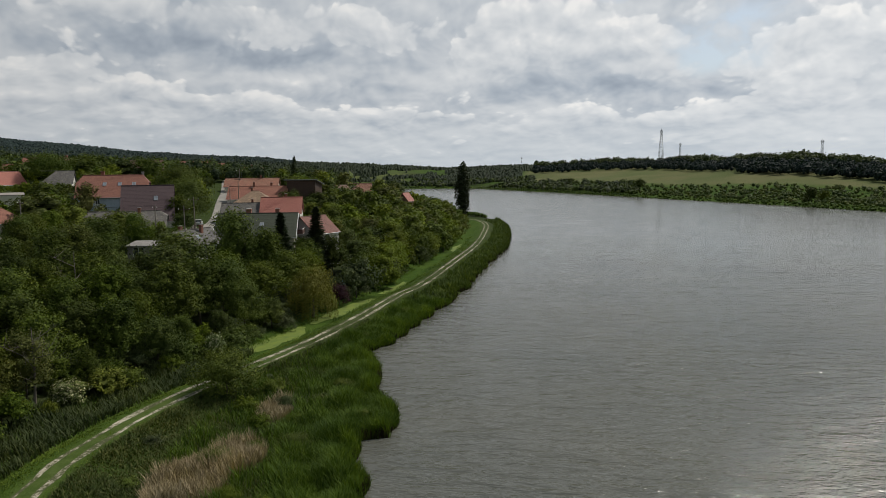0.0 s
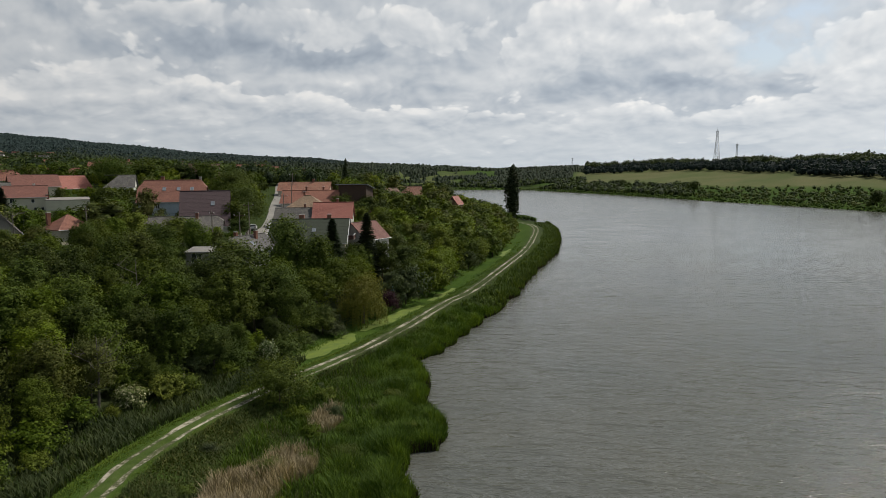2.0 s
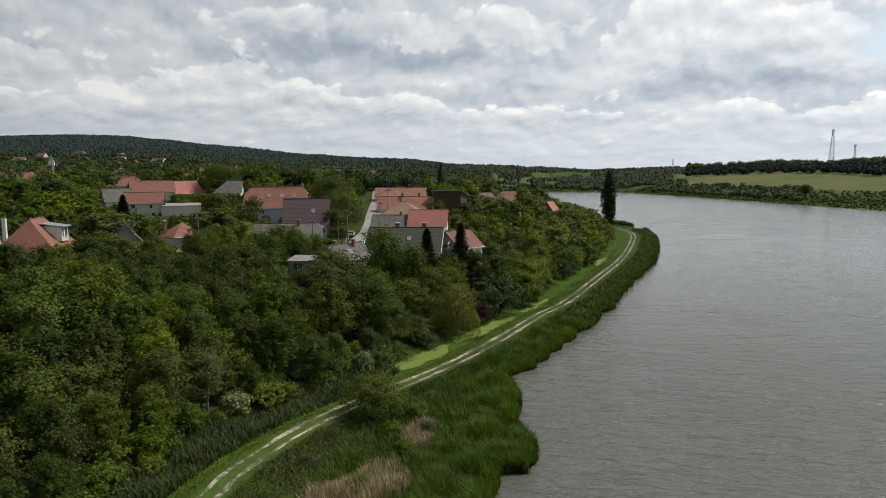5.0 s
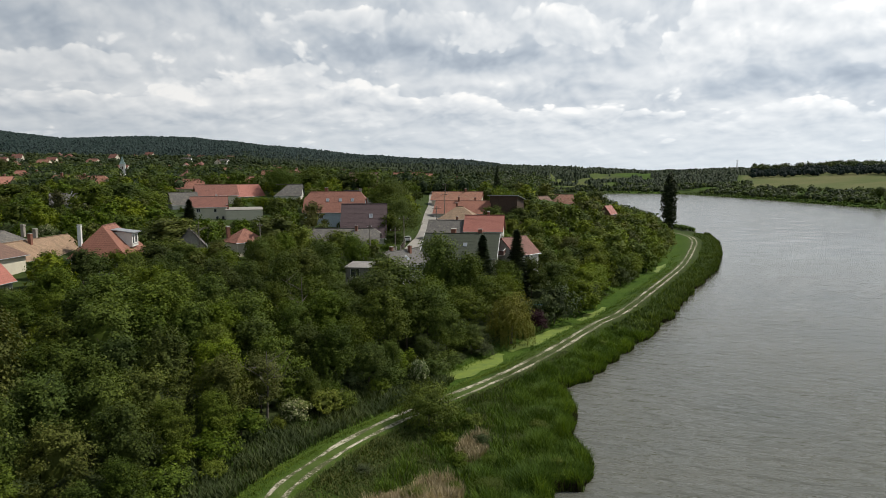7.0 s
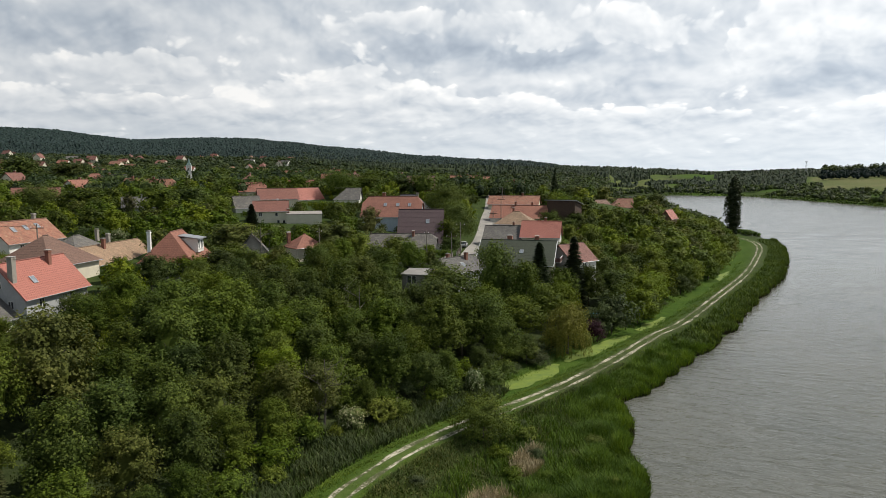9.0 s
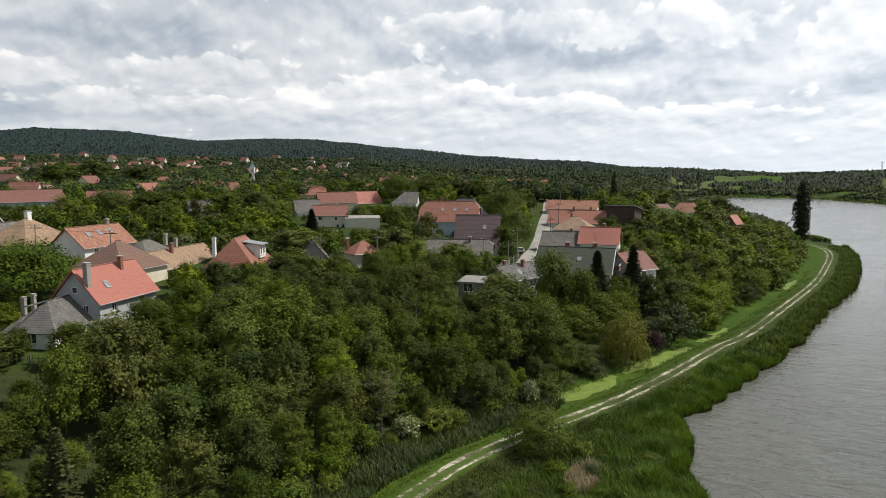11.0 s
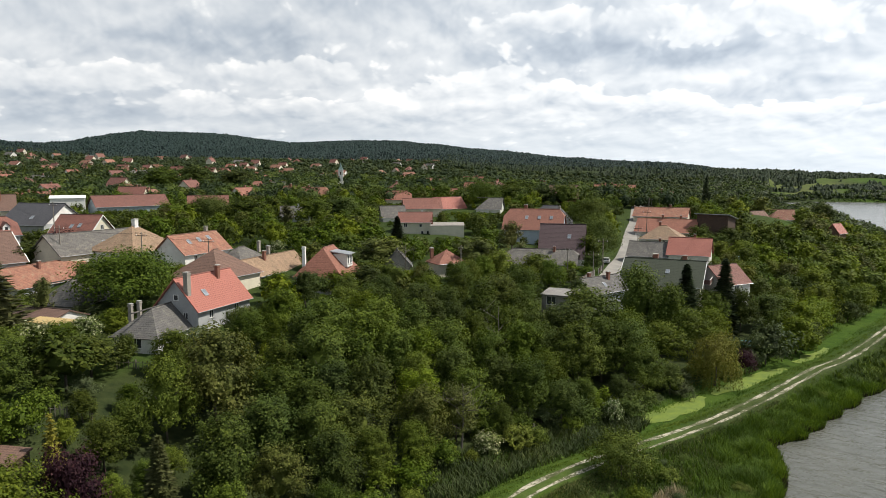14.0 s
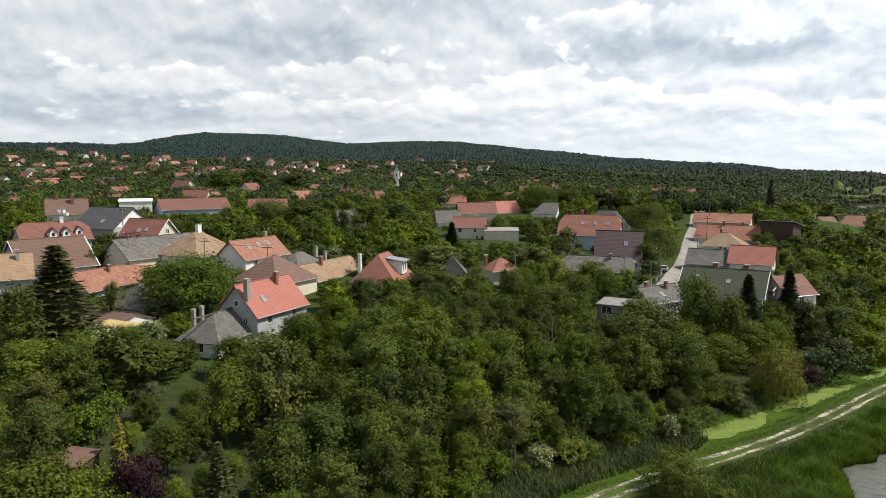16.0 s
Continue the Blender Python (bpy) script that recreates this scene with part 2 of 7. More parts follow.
M["far_light"] = foliage("far_light", (0.062, 0.092, 0.018), (0.085, 0.118, 0.022), (0.12, 0.15, 0.035))
M["far_silver"] = foliage("far_silver", (0.085, 0.10, 0.062), (0.11, 0.125, 0.08), (0.15, 0.165, 0.11))
# leaves of the far woods: distance haze painted in as a dark blue-green
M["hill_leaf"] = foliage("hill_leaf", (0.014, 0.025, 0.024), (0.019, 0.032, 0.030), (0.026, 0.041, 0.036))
M["plain_leaf"] = foliage("plain_leaf", (0.030, 0.048, 0.022), (0.044, 0.066, 0.028), (0.056, 0.078, 0.034))
M["reed"] = foliage("reed", (0.046, 0.084, 0.011), (0.070, 0.120, 0.014), (0.14, 0.20, 0.028), 0.3)
M["reed_grey"] = foliage("reed_grey", (0.036, 0.054, 0.016), (0.050, 0.070, 0.020), (0.080, 0.100, 0.034), 0.25)
M["reed_dry"] = foliage("reed_dry", (0.19, 0.158, 0.092), (0.27, 0.225, 0.135), (0.42, 0.36, 0.24), 0.2)
M["grass"] = foliage("grass", (0.066, 0.128, 0.010), (0.086, 0.155, 0.013), (0.12, 0.185, 0.022), 0.25)
M["marsh"] = foliage("marsh", (0.036, 0.058, 0.012), (0.060, 0.082, 0.016), (0.125, 0.130, 0.042), 0.2)
M["reed_stem"] = foliage("reed_stem", (0.030, 0.026, 0.014), (0.042, 0.034, 0.018), (0.07, 0.055, 0.03), 0.1)
M["leaf_willow"] = foliage("leaf_willow", (0.105, 0.115, 0.020), (0.125, 0.130, 0.024), (0.17, 0.165, 0.04))
M["bark"] = plain("bark", (0.085, 0.070, 0.052), (0.05, 0.042, 0.034), 0.95, 3.0, 14.0, 0.8)
M["dead_wood"] = plain("dead_wood", (0.16, 0.14, 0.115), (0.10, 0.09, 0.075), 0.95)

M["wall_white"] = plain("wall_white", (0.74, 0.73, 0.69), (0.60, 0.58, 0.54), 0.9, 0.7, 9.0, 0.2)
M["wall_cream"] = plain("wall_cream", (0.66, 0.61, 0.48), (0.55, 0.50, 0.40), 0.9, 0.7, 9.0, 0.2)
M["wall_grey"] = plain("wall_grey", (0.40, 0.41, 0.41), (0.30, 0.31, 0.31), 0.92, 0.8, 9.0, 0.25)
M["wall_yellow"] = plain("wall_yellow", (0.72, 0.60, 0.22), (0.6, 0.5, 0.2), 0.9, 0.7, 9.0, 0.2)
M["wall_sage"] = plain("wall_sage", (0.58, 0.56, 0.45), (0.50, 0.48, 0.38), 0.9, 0.7, 9.0, 0.2)
M["wall_blue"] = plain("wall_blue", (0.36, 0.42, 0.48), (0.28, 0.33, 0.38), 0.9, 0.7, 9.0, 0.2)
M["wall_brown"] = plain("wall_brown", (0.20, 0.12, 0.085), (0.14, 0.085, 0.06), 0.9, 0.7, 9.0, 0.3)
M["plaster_raw"] = plain("plaster_raw", (0.30, 0.285, 0.26), (0.21, 0.20, 0.185), 0.95, 0.9, 7.0, 0.5)
M["white_trim"] = plain("white_trim", (0.78, 0.78, 0.76), (0.68, 0.68, 0.66), 0.6, 1.0, 12.0, 0.1)
M["wood_dark"] = plain("wood_dark", (0.075, 0.045, 0.030), (0.05, 0.03, 0.022), 0.8, 2.0, 15.0, 0.4)
M["wood_grey"] = plain("wood_grey", (0.23, 0.20, 0.17), (0.15, 0.135, 0.115), 0.9, 2.0, 15.0, 0.5)
M["wood_yellow"] = plain("wood_yellow", (0.62, 0.47, 0.22), (0.52, 0.38, 0.18), 0.75, 2.0, 12.0, 0.3)
M["chimney_brick"] = plain("chimney_brick", (0.24, 0.105, 0.070), (0.16, 0.075, 0.055), 0.9, 3.0, 16.0, 0.6)
M["chimney_grey"] = plain("chimney_grey", (0.33, 0.30, 0.26), (0.23, 0.21, 0.18), 0.9, 3.0, 16.0, 0.6)
M["metal_grey"] = plain("metal_grey", (0.38, 0.39, 0.40), (0.28, 0.29, 0.30), 0.45, 1.5, 10.0, 0.1, 0.6)
M["concrete"] = plain("concrete", (0.42, 0.40, 0.37), (0.33, 0.315, 0.29), 0.92, 0.8, 6.0, 0.3)
M["rubber"] = plain("rubber", (0.02, 0.02, 0.02), (0.03, 0.03, 0.03), 0.9)
M["cloth_dark"] = plain("cloth_dark", (0.05, 0.05, 0.09), (0.12, 0.03, 0.05), 0.95)

M["tile_red"] = tiles("tile_red", (0.315, 0.115, 0.085), (0.285, 0.100, 0.074), (0.18, 0.065, 0.05), 0.34, 0.36, 0.55, 0.18)
M["tile_orange"] = tiles("tile_orange", (0.275, 0.120, 0.082), (0.225, 0.098, 0.070), (0.15, 0.07, 0.05), 0.26, 0.34, 0.8, 0.45)
M["tile_oldorange"] = tiles("tile_oldorange", (0.30, 0.138, 0.092), (0.235, 0.108, 0.075), (0.13, 0.07, 0.05), 0.26, 0.34, 0.85, 0.6, (0.28, 0.21, 0.14))
M["tile_tan"] = tiles("tile_tan", (0.34, 0.235, 0.150), (0.27, 0.18, 0.115), (0.14, 0.095, 0.065), 0.26, 0.34, 0.85, 0.55, (0.17, 0.14, 0.085))
M["tile_brown"] = tiles("tile_brown", (0.155, 0.095, 0.072), (0.13, 0.08, 0.062), (0.08, 0.052, 0.042), 0.3, 0.36, 0.8, 0.3)
M["tile_maroon"] = tiles("tile_maroon", (0.200, 0.086, 0.064), (0.160, 0.070, 0.055), (0.09, 0.044, 0.036), 0.3, 0.36, 0.75, 0.3)
M["tile_purple"] = tiles("tile_purple", (0.066, 0.042, 0.046), (0.058, 0.037, 0.041), (0.036, 0.024, 0.027), 0.33, 0.40, 0.6, 0.12)
M["slate"] = tiles("slate", (0.125, 0.122, 0.115), (0.100, 0.097, 0.092), (0.050, 0.048, 0.046), 0.38, 0.38, 0.85, 0.5, (0.19, 0.18, 0.15))
M["slate_dark"] = tiles("slate_dark", (0.075, 0.075, 0.080), (0.060, 0.060, 0.066), (0.035, 0.035, 0.040), 0.38, 0.38, 0.75, 0.3)
M["roof_green"] = tiles("roof_green", (0.046, 0.056, 0.036), (0.040, 0.049, 0.032), (0.04, 0.045, 0.03), 0.5, 0.5, 0.85, 0.3)
M["tar_felt"] = tiles("tar_felt", (0.26, 0.245, 0.225), (0.22, 0.21, 0.195), (0.12, 0.115, 0.11), 3.0, 0.9, 0.9, 0.5)
M["spire"] = plain("spire", (0.16, 0.24, 0.23), (0.12, 0.18, 0.17), 0.6)


def make_glass():
    m, n, b = surface("window_glass", 0.08, 0.0, 0.6)
    p = n.add("ShaderNodeTexCoord").outputs["Object"]
    n.put(b.inputs["Base Color"], n.mix(n.noise(p, 0.8, 2), (0.018, 0.022, 0.026), (0.05, 0.055, 0.06)))
    return m


M["glass"] = make_glass()


def make_skylight():
    m, n, b = surface("skylight_glass", 0.12, 0.0, 1.0)
    p = n.add("ShaderNodeTexCoord").outputs["Object"]
    n.put(b.inputs["Base Color"], n.mix(n.noise(p, 2.0, 2), (0.10, 0.12, 0.14), (0.30, 0.33, 0.36)))
    return m


M["skylight"] = make_skylight()


def paint(name, col):
    m, n, b = surface(name, 0.28, 0.2, 0.6)
    p = n.add("ShaderNodeTexCoord").outputs["Object"]
    n.put(b.inputs["Base Color"], n.mix(n.grey(n.noise(p, 3.0, 4), 0.4, 0.7, 0, 0.3), col, tuple(v * 0.8 + 0.03 for v in col)))
    n.put(b.inputs["Coat Weight"], 0.4)
    return m


for key, col in (("car_dark", (0.02, 0.022, 0.026)), ("car_silver", (0.42, 0.43, 0.44)), ("car_white", (0.7, 0.7, 0.7)), ("car_blue", (0.03, 0.07, 0.20)), ("car_teal", (0.06, 0.22, 0.25)), ("car_green", (0.04, 0.10, 0.05))):
    M[key] = paint(key, col)


def make_ground():
    """Meadow, woodland floor, ploughed field and bare earth; the sheet's 'cover' layer says where each one lies. Its
    alpha marks far hills, whose floor has haze mixed into the colour.
    """
    m, n, b = surface("ground_cover", 0.95, 0.0, 0.05)
    p = n.add("ShaderNodeNewGeometry").outputs["Position"]
    layer = n.add("ShaderNodeAttribute", attribute_name="cover")
    cov = n.add("ShaderNodeSeparateColor", {0: layer.outputs[0]})
    wood, field, bare = cov.outputs
    n1, n2, n3 = n.noise(p, 0.05, 5, 0.6), n.noise(p, 0.6, 6, 0.65), n.noise(p, 6.0, 4, 0.65)
    grass = n.mix(n.grey(n2, 0.35, 0.65), (0.026, 0.056, 0.008), (0.054, 0.094, 0.012))
    grass = n.mix(n.grey(n1, 0.42, 0.62, 0.0, 0.55), grass, (0.064, 0.100, 0.016))
    grass = n.mix(n.grey(n3, 0.35, 0.75, 0.0, 0.6), grass, (0.028, 0.056, 0.009))
    # floor colour kept dark: shade between the trees is painted into it
    floor = n.mix(n.grey(n2, 0.35, 0.65), (0.020, 0.029, 0.011), (0.038, 0.048, 0.017))
    crop = n.mix(n.grey(n.noise(p, 0.012, 4, 0.6), 0.4, 0.62), (0.074, 0.094, 0.033), (0.112, 0.110, 0.050))
    crop = n.mix(n.grey(n2, 0.3, 0.7, 0.0, 0.25), crop, (0.08, 0.088, 0.03))
    earth = n.mix(n.grey(n2, 0.35, 0.65), (0.17, 0.135, 0.095), (0.26, 0.22, 0.16))
    # far hill floor: the same bluish haze put into the base colour
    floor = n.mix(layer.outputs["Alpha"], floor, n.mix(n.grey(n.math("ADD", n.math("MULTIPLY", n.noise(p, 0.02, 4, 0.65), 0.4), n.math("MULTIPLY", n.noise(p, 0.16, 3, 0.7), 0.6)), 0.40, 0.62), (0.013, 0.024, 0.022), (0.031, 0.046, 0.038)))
    col = n.mix(wood, grass, floor)
    col = n.mix(field, col, crop)
    col = n.mix(n.math("MULTIPLY", bare, n.grey(n2, 0.4, 0.6, 0.6, 1.0)), col, earth)
    n.put(b.inputs["Base Color"], col)
    bump(n, b, n.math("ADD", n.math("MULTIPLY", n2, 0.7), n.math("MULTIPLY", n3, 0.4)), 0.8, 0.25)
    return m


M["ground"] = make_ground()


def make_water():
    m, n, b = surface("lake_water", 0.08, 0.0, 0.5)
    p = n.add("ShaderNodeNewGeometry").outputs["Position"]
    mp = n.add("ShaderNodeMapping", {"Vector": p, "Rotation": (0, 0, radians(14)), "Scale": (0.30, 0.78, 1.0)}).outputs[0]
    mp2 = n.add("ShaderNodeMapping", {"Vector": p, "Rotation": (0, 0, radians(-6)), "Scale": (0.16, 0.42, 1.0)}).outputs[0]
    w1 = n.noise(mp, 1.0, 3, 0.5, 0.6)
    w2 = n.noise(mp2, 0.55, 3, 0.5, 0.4)
    w3 = n.noise(mp, 4.0, 3, 0.5)
    gust = n.noise(n.add("ShaderNodeMapping", {"Vector": p, "Scale": (0.5, 1.6, 1.0)}).outputs[0], 0.02, 4, 0.6)
    silt = n.noise(p, 0.03, 4, 0.6)
    n.put(b.inputs["Base Color"], n.mix(n.grey(silt, 0.35, 0.65), (0.098, 0.098, 0.082), (0.084, 0.088, 0.078)))
    n.put(b.inputs["IOR"], 1.333)
    h = n.math("ADD", n.math("MULTIPLY", w1, n.grey(gust, 0.3, 0.7, 0.6, 1.3)), n.math("ADD", n.math("MULTIPLY", w2, 1.2), n.math("MULTIPLY", w3, 0.3)))
    # smoother in the distance, where the ripples run together into gloss
    off = n.add("ShaderNodeVectorMath", {0: p}, operation="LENGTH").outputs["Value"]
    calm = n.math("DIVIDE", 1.0, n.math("ADD", 1.0, n.math("POWER", n.math("DIVIDE", off, 105.0), 2.2)))
    bump(n, b, n.math("MULTIPLY", h, calm), 1.0, 0.64)
    streak = n.noise(n.add("ShaderNodeMapping", {"Vector": p, "Rotation": (0, 0, radians(9)), "Scale": (0.05, 0.45, 1.0)}).outputs[0], 1.0, 4, 0.65)
    n.put(b.inputs["Roughness"], n.math("MULTIPLY", n.grey(off, 80, 400, 0.08, 0.20), n.grey(streak, 0.3, 0.7, 0.5, 1.5)))
    return m


M["water"] = make_water()


def make_duckweed():
    m, n, b = surface("duckweed", 0.7, 0.0, 0.3)
    p = n.add("ShaderNodeNewGeometry").outputs["Position"]
    a, c = n.noise(p, 0.7, 5, 0.65), n.noise(p, 9.0, 3, 0.6)
    col = n.mix(n.grey(a, 0.35, 0.66), (0.145, 0.19, 0.020), (0.085, 0.128, 0.018))
    col = n.mix(n.grey(c, 0.35, 0.75, 0.0, 0.35), col, (0.10, 0.14, 0.04))
    n.put(b.inputs["Base Color"], col)
    bump(n, b, c, 0.3, 0.02)
    return m


M["duckweed"] = make_duckweed()


def make_rut():
    """Chalky stone worn bare in the wheel tracks, with grass and brown earth breaking through."""
    m, n, b = surface("rut_stone", 0.95, 0.0, 0.2)
    p = n.add("ShaderNodeNewGeometry").outputs["Position"]
    a, c, f = n.noise(p, 0.22, 3, 0.6), n.noise(p, 1.3, 6, 0.75), n.noise(p, 14.0, 3, 0.6)
    stone = n.mix(n.grey(f, 0.3, 0.7), (0.54, 0.50, 0.41), (0.34, 0.30, 0.23))
    earth = n.mix(n.grey(f, 0.3, 0.7), (0.075, 0.072, 0.034), (0.042, 0.056, 0.016))
    worn = n.math("ADD", n.math("MULTIPLY", a, 0.35), n.math("ADD", n.math("MULTIPLY", c, 0.4), n.math("MULTIPLY", n.noise(p, 4.5, 4, 0.7), 0.4)))
    n.put(b.inputs["Base Color"], n.mix(n.grey(worn, 0.555, 0.66), earth, stone))
    bump(n, b, n.math("ADD", c, n.math("MULTIPLY", f, 0.5)), 0.6, 0.06)
    return m


M["rut"] = make_rut()


def make_asphalt():
    m, n, b = surface("street_surface", 0.92, 0.0, 0.25)
    p = n.add("ShaderNodeNewGeometry").outputs["Position"]
    a, f = n.noise(p, 0.25, 5, 0.6), n.noise(p, 12.0, 3, 0.6)
    col = n.mix(n.grey(a, 0.35, 0.65), (0.26, 0.245, 0.22), (0.18, 0.172, 0.158))
    n.put(b.inputs["Base Color"], n.mix(n.grey(f, 0.3, 0.7, 0, 0.3), col, (0.2, 0.19, 0.17)))
    bump(n, b, f, 0.3, 0.02)
    return m


M["street"] = make_asphalt()
import itertools

# ---- the lie of the land ----
TRACK = np.array([(-24, -40), (-27, 5), (-30.5, 30), (-33, 50), (-33.4, 57), (-32.2, 67), (-29.6, 76), (-25.2, 87), (-20.8, 99), (-16, 117), (-12.2, 134), (-7.8, 149), (-2.2, 181), (4.6, 222), (8.5, 260), (11.2, 300), (9.5, 326), (2, 345), (-12, 362)], float)
SHORE = np.array([(-2, -500), (-3, -60), (-5, 10), (-7.7, 53), (-8.6, 56.2), (-10.1, 61.8), (-10.2, 64.6), (-8.6, 65.2), (-6.9, 65.5), (-6.9, 68.5), (-8.1, 75), (-9.8, 80.4), (-10.3, 84), (-11.3, 88.7), (-12.3, 93), (-12.9, 98), (-12.4, 100.6), (-10.3, 102.6), (-9.2, 108.4), (-6.2, 120.5), (-3.4, 130.5), (-1.0, 141), (1.4, 151), (3.2, 166), (7.2, 188), (11.6, 211), (15.0, 228), (19, 270), (21, 310), (19, 345), (12, 374), (0, 400), (-25, 500), (-60, 700), (-130, 850), (-110, 905), (-52, 938), (12, 922), (58, 838), (108, 729), (157, 606), (197, 509), (222, 440), (237, 398), (262, 300), (280, 150), (285, 0), (270, -250), (200, -500)], float)


def soften(line, steps):
    """A smooth line through the points (Catmull-Rom)."""
    p = np.vstack([2 * line[0] - line[1], line, 2 * line[-1] - line[-2]])
    out = []
    for i in range(1, len(p) - 2):
        a, b, c, d = p[i - 1:i + 3]
        for k in range(steps):
            t = k / steps
            out.append(0.5 * (2 * b + (c - a) * t + (2 * a - 5 * b + 4 * c - d) * t * t + (3 * b - a - 3 * c + d) * t ** 3))
    out.append(line[-1])
    return np.array(out)


TRACK_FINE = soften(TRACK, 3)


def line_dist(v, line):
    """Distance from each point to a line, signed: plus to its left."""
    v = np.asarray(v, float)
    a, d = line[:-1], line[1:] - line[:-1]
    dd = (d * d).sum(1)
    out = np.empty(len(v))
    for k in range(0, len(v), 20000):
        w = v[k:k + 20000, None, :] - a[None]
        t = np.clip((w * d[None]).sum(2) / dd[None], 0, 1)
        off = w - t[:, :, None] * d[None]
        q = (off * off).sum(2)
        m = q.argmin(1)
        i = np.arange(len(m))
        side = d[m, 0] * w[i, m, 1] - d[m, 1] * w[i, m, 0]
        out[k:k + 20000] = np.sqrt(q[i, m]) * np.where(side >= 0, 1, -1)
    return out


def inside(v, poly):
    hit = np.zeros(len(v), bool)
    for (ax, ay), (bx, by) in zip(poly, np.roll(poly, -1, 0)):
        cross = (ay > v[:, 1]) != (by > v[:, 1])
        xs = ax + (v[:, 1] - ay) / (by - ay if by != ay else 1e-9) * (bx - ax)
        hit ^= cross & (v[:, 0] < xs)
    return hit


def lake_dist(v):
    """Metres from the lake's edge: plus on land, minus on water."""
    ring = np.vstack([SHORE, SHORE[:1]])
    d = np.abs(line_dist(v, ring))
    return np.where(inside(v, SHORE), -d, d)


def step(x, a, b):
    t = np.clip((x - a) / (b - a), 0, 1)
    return t * t * (3 - 2 * t)


def waves(v, size, seed):
    """Cheap smooth unevenness between -1 and 1."""
    r = np.random.RandomState(seed)
    out = np.zeros(len(v))
    for k in range(6):
        a, ph, f = r.uniform(0, 6.28), r.uniform(0, 6.28), r.uniform(0.6, 1.8) / size
        out += np.sin((v[:, 0] * math.cos(a) + v[:, 1] * math.sin(a)) * f * 6.28 + ph)
    return out / 3.5


# bearings (degrees clockwise from +y): height of the skyline's ground, its distance, and where the rise begins
BEARING = [-180, -110, -75, -66, -62, -57, -51, -46, -41, -37, -33, -28, -24, -20, -16, -12, -8, -2, 3, 8, 13, 17, 21, 25, 28, 31, 36, 60, 110, 180]
RIDGE_Z = [40, 60, 88, 90, 96, 150, 144, 122, 128, 126, 100, 80, 66, 56, 48, 36, 33, 27, 27, 28, 30, 30, 30, 28, 24, 20, 20, 24, 30, 40]
RIDGE_R = [1500, 1500, 1500, 1500, 1700, 2200, 2200, 2200, 2200, 2200, 1900, 1850, 1800, 1600, 1500, 1300, 1300, 1300, 1300, 1250, 1200, 1080, 900, 800, 740, 700, 700, 700, 1000, 1500]
RISE_R = [500, 500, 900, 950, 1000, 1150, 1150, 1150, 1150, 1150, 1100, 1050, 1000, 950, 900, 900, 900, 950, 930, 790, 690, 620, 560, 520, 500, 480, 450, 420, 500, 500]


# height of the plain at 1000 m, by bearing
PLAIN_B = [-180, -75, -57, -46, -37, -33, -28, -24, -20, -16, -12, -9]
PLAIN_Z = [40, 54, 52, 50, 48, 47, 40, 36, 33, 29, 24, 20]


def land(v):
    """Height of the ground at points (N x 2)."""
    s = line_dist(v, TRACK_FINE)
    dl = lake_dist(v)
    az = np.degrees(np.arctan2(v[:, 0], v[:, 1]))
    r = np.hypot(v[:, 0], v[:, 1])
    # village side: dike, ditch, wooded bank, terrace
    z = np.interp(s, [-30, -9, -5, -2.3, 2.2, 5, 9.5, 13, 22, 30, 40, 50, 60, 80, 100, 130, 200, 400], [0.35, 0.5, 0.8, 1.6, 1.6, 0.35, 0.35, 1.2, 2.4, 4.5, 8.8, 11.6, 12.4, 14.2, 16.8, 18.8, 21.5, 25])
    z += 1.6 * step(s, 44, 56) * step(v[:, 1], 62, 78) * (1 - step(v[:, 1], 118, 140)) * (1 - step(s, 110, 150))
    z += np.clip((v[:, 1] - 185) * 0.05, 0, 5.0) * step(s, 34, 60)
    z -= np.clip((75 - v[:, 1]) * 0.05, 0, 2.5) * step(s, 40, 60)
    z += waves(v, 23, 3) * 0.35 * step(s, 12, 40)
    far_end = step(v[:, 1], 330, 430)
    z = np.where(far_end > 0, z * (1 - far_end) + far_end * np.minimum(z, 0.6 + dl * 0.035), z)
    plain = np.interp(az, PLAIN_B, PLAIN_Z)
    z = np.where((az < -9) & (r > 330), z + (plain - z) * np.clip((r - 330) / 670, 0, 1) ** 2.1, z)
    # the other banks: reeds, then the slope up to the skyline
    zr, rr, ri = np.interp(az, BEARING, RIDGE_Z), np.interp(az, BEARING, RIDGE_R), np.interp(az, BEARING, RISE_R)
    rise = np.clip((r - ri) / (rr - ri), 0, 1) ** 1.15
    east = (az > -7) & (r > 395) | (v[:, 0] > 120)
    z = np.where(east, np.minimum(0.5 + np.clip(dl, 0, 60) * 0.08, 5.0), z)
    top = zr + waves(v, 300, 8) * 2.0
    z = np.where(r > ri, z + (top - z) * rise, z)
    z = z - np.clip(r - rr - 150, 0, 1500) * 0.015
    z += waves(v, 60, 5) * np.clip((r - 350) / 400, 0, 1) * 0.8
    # the lake's bed
    z = np.where(dl < 3.0, np.where(dl < 0, np.maximum(-2.5, dl * 0.5) - 0.15, np.minimum(z, -0.15 + dl * 0.35 + 0.05)), z)
    return z


def gz(x, y):
    return float(land(np.array([(x, y)], float))[0])


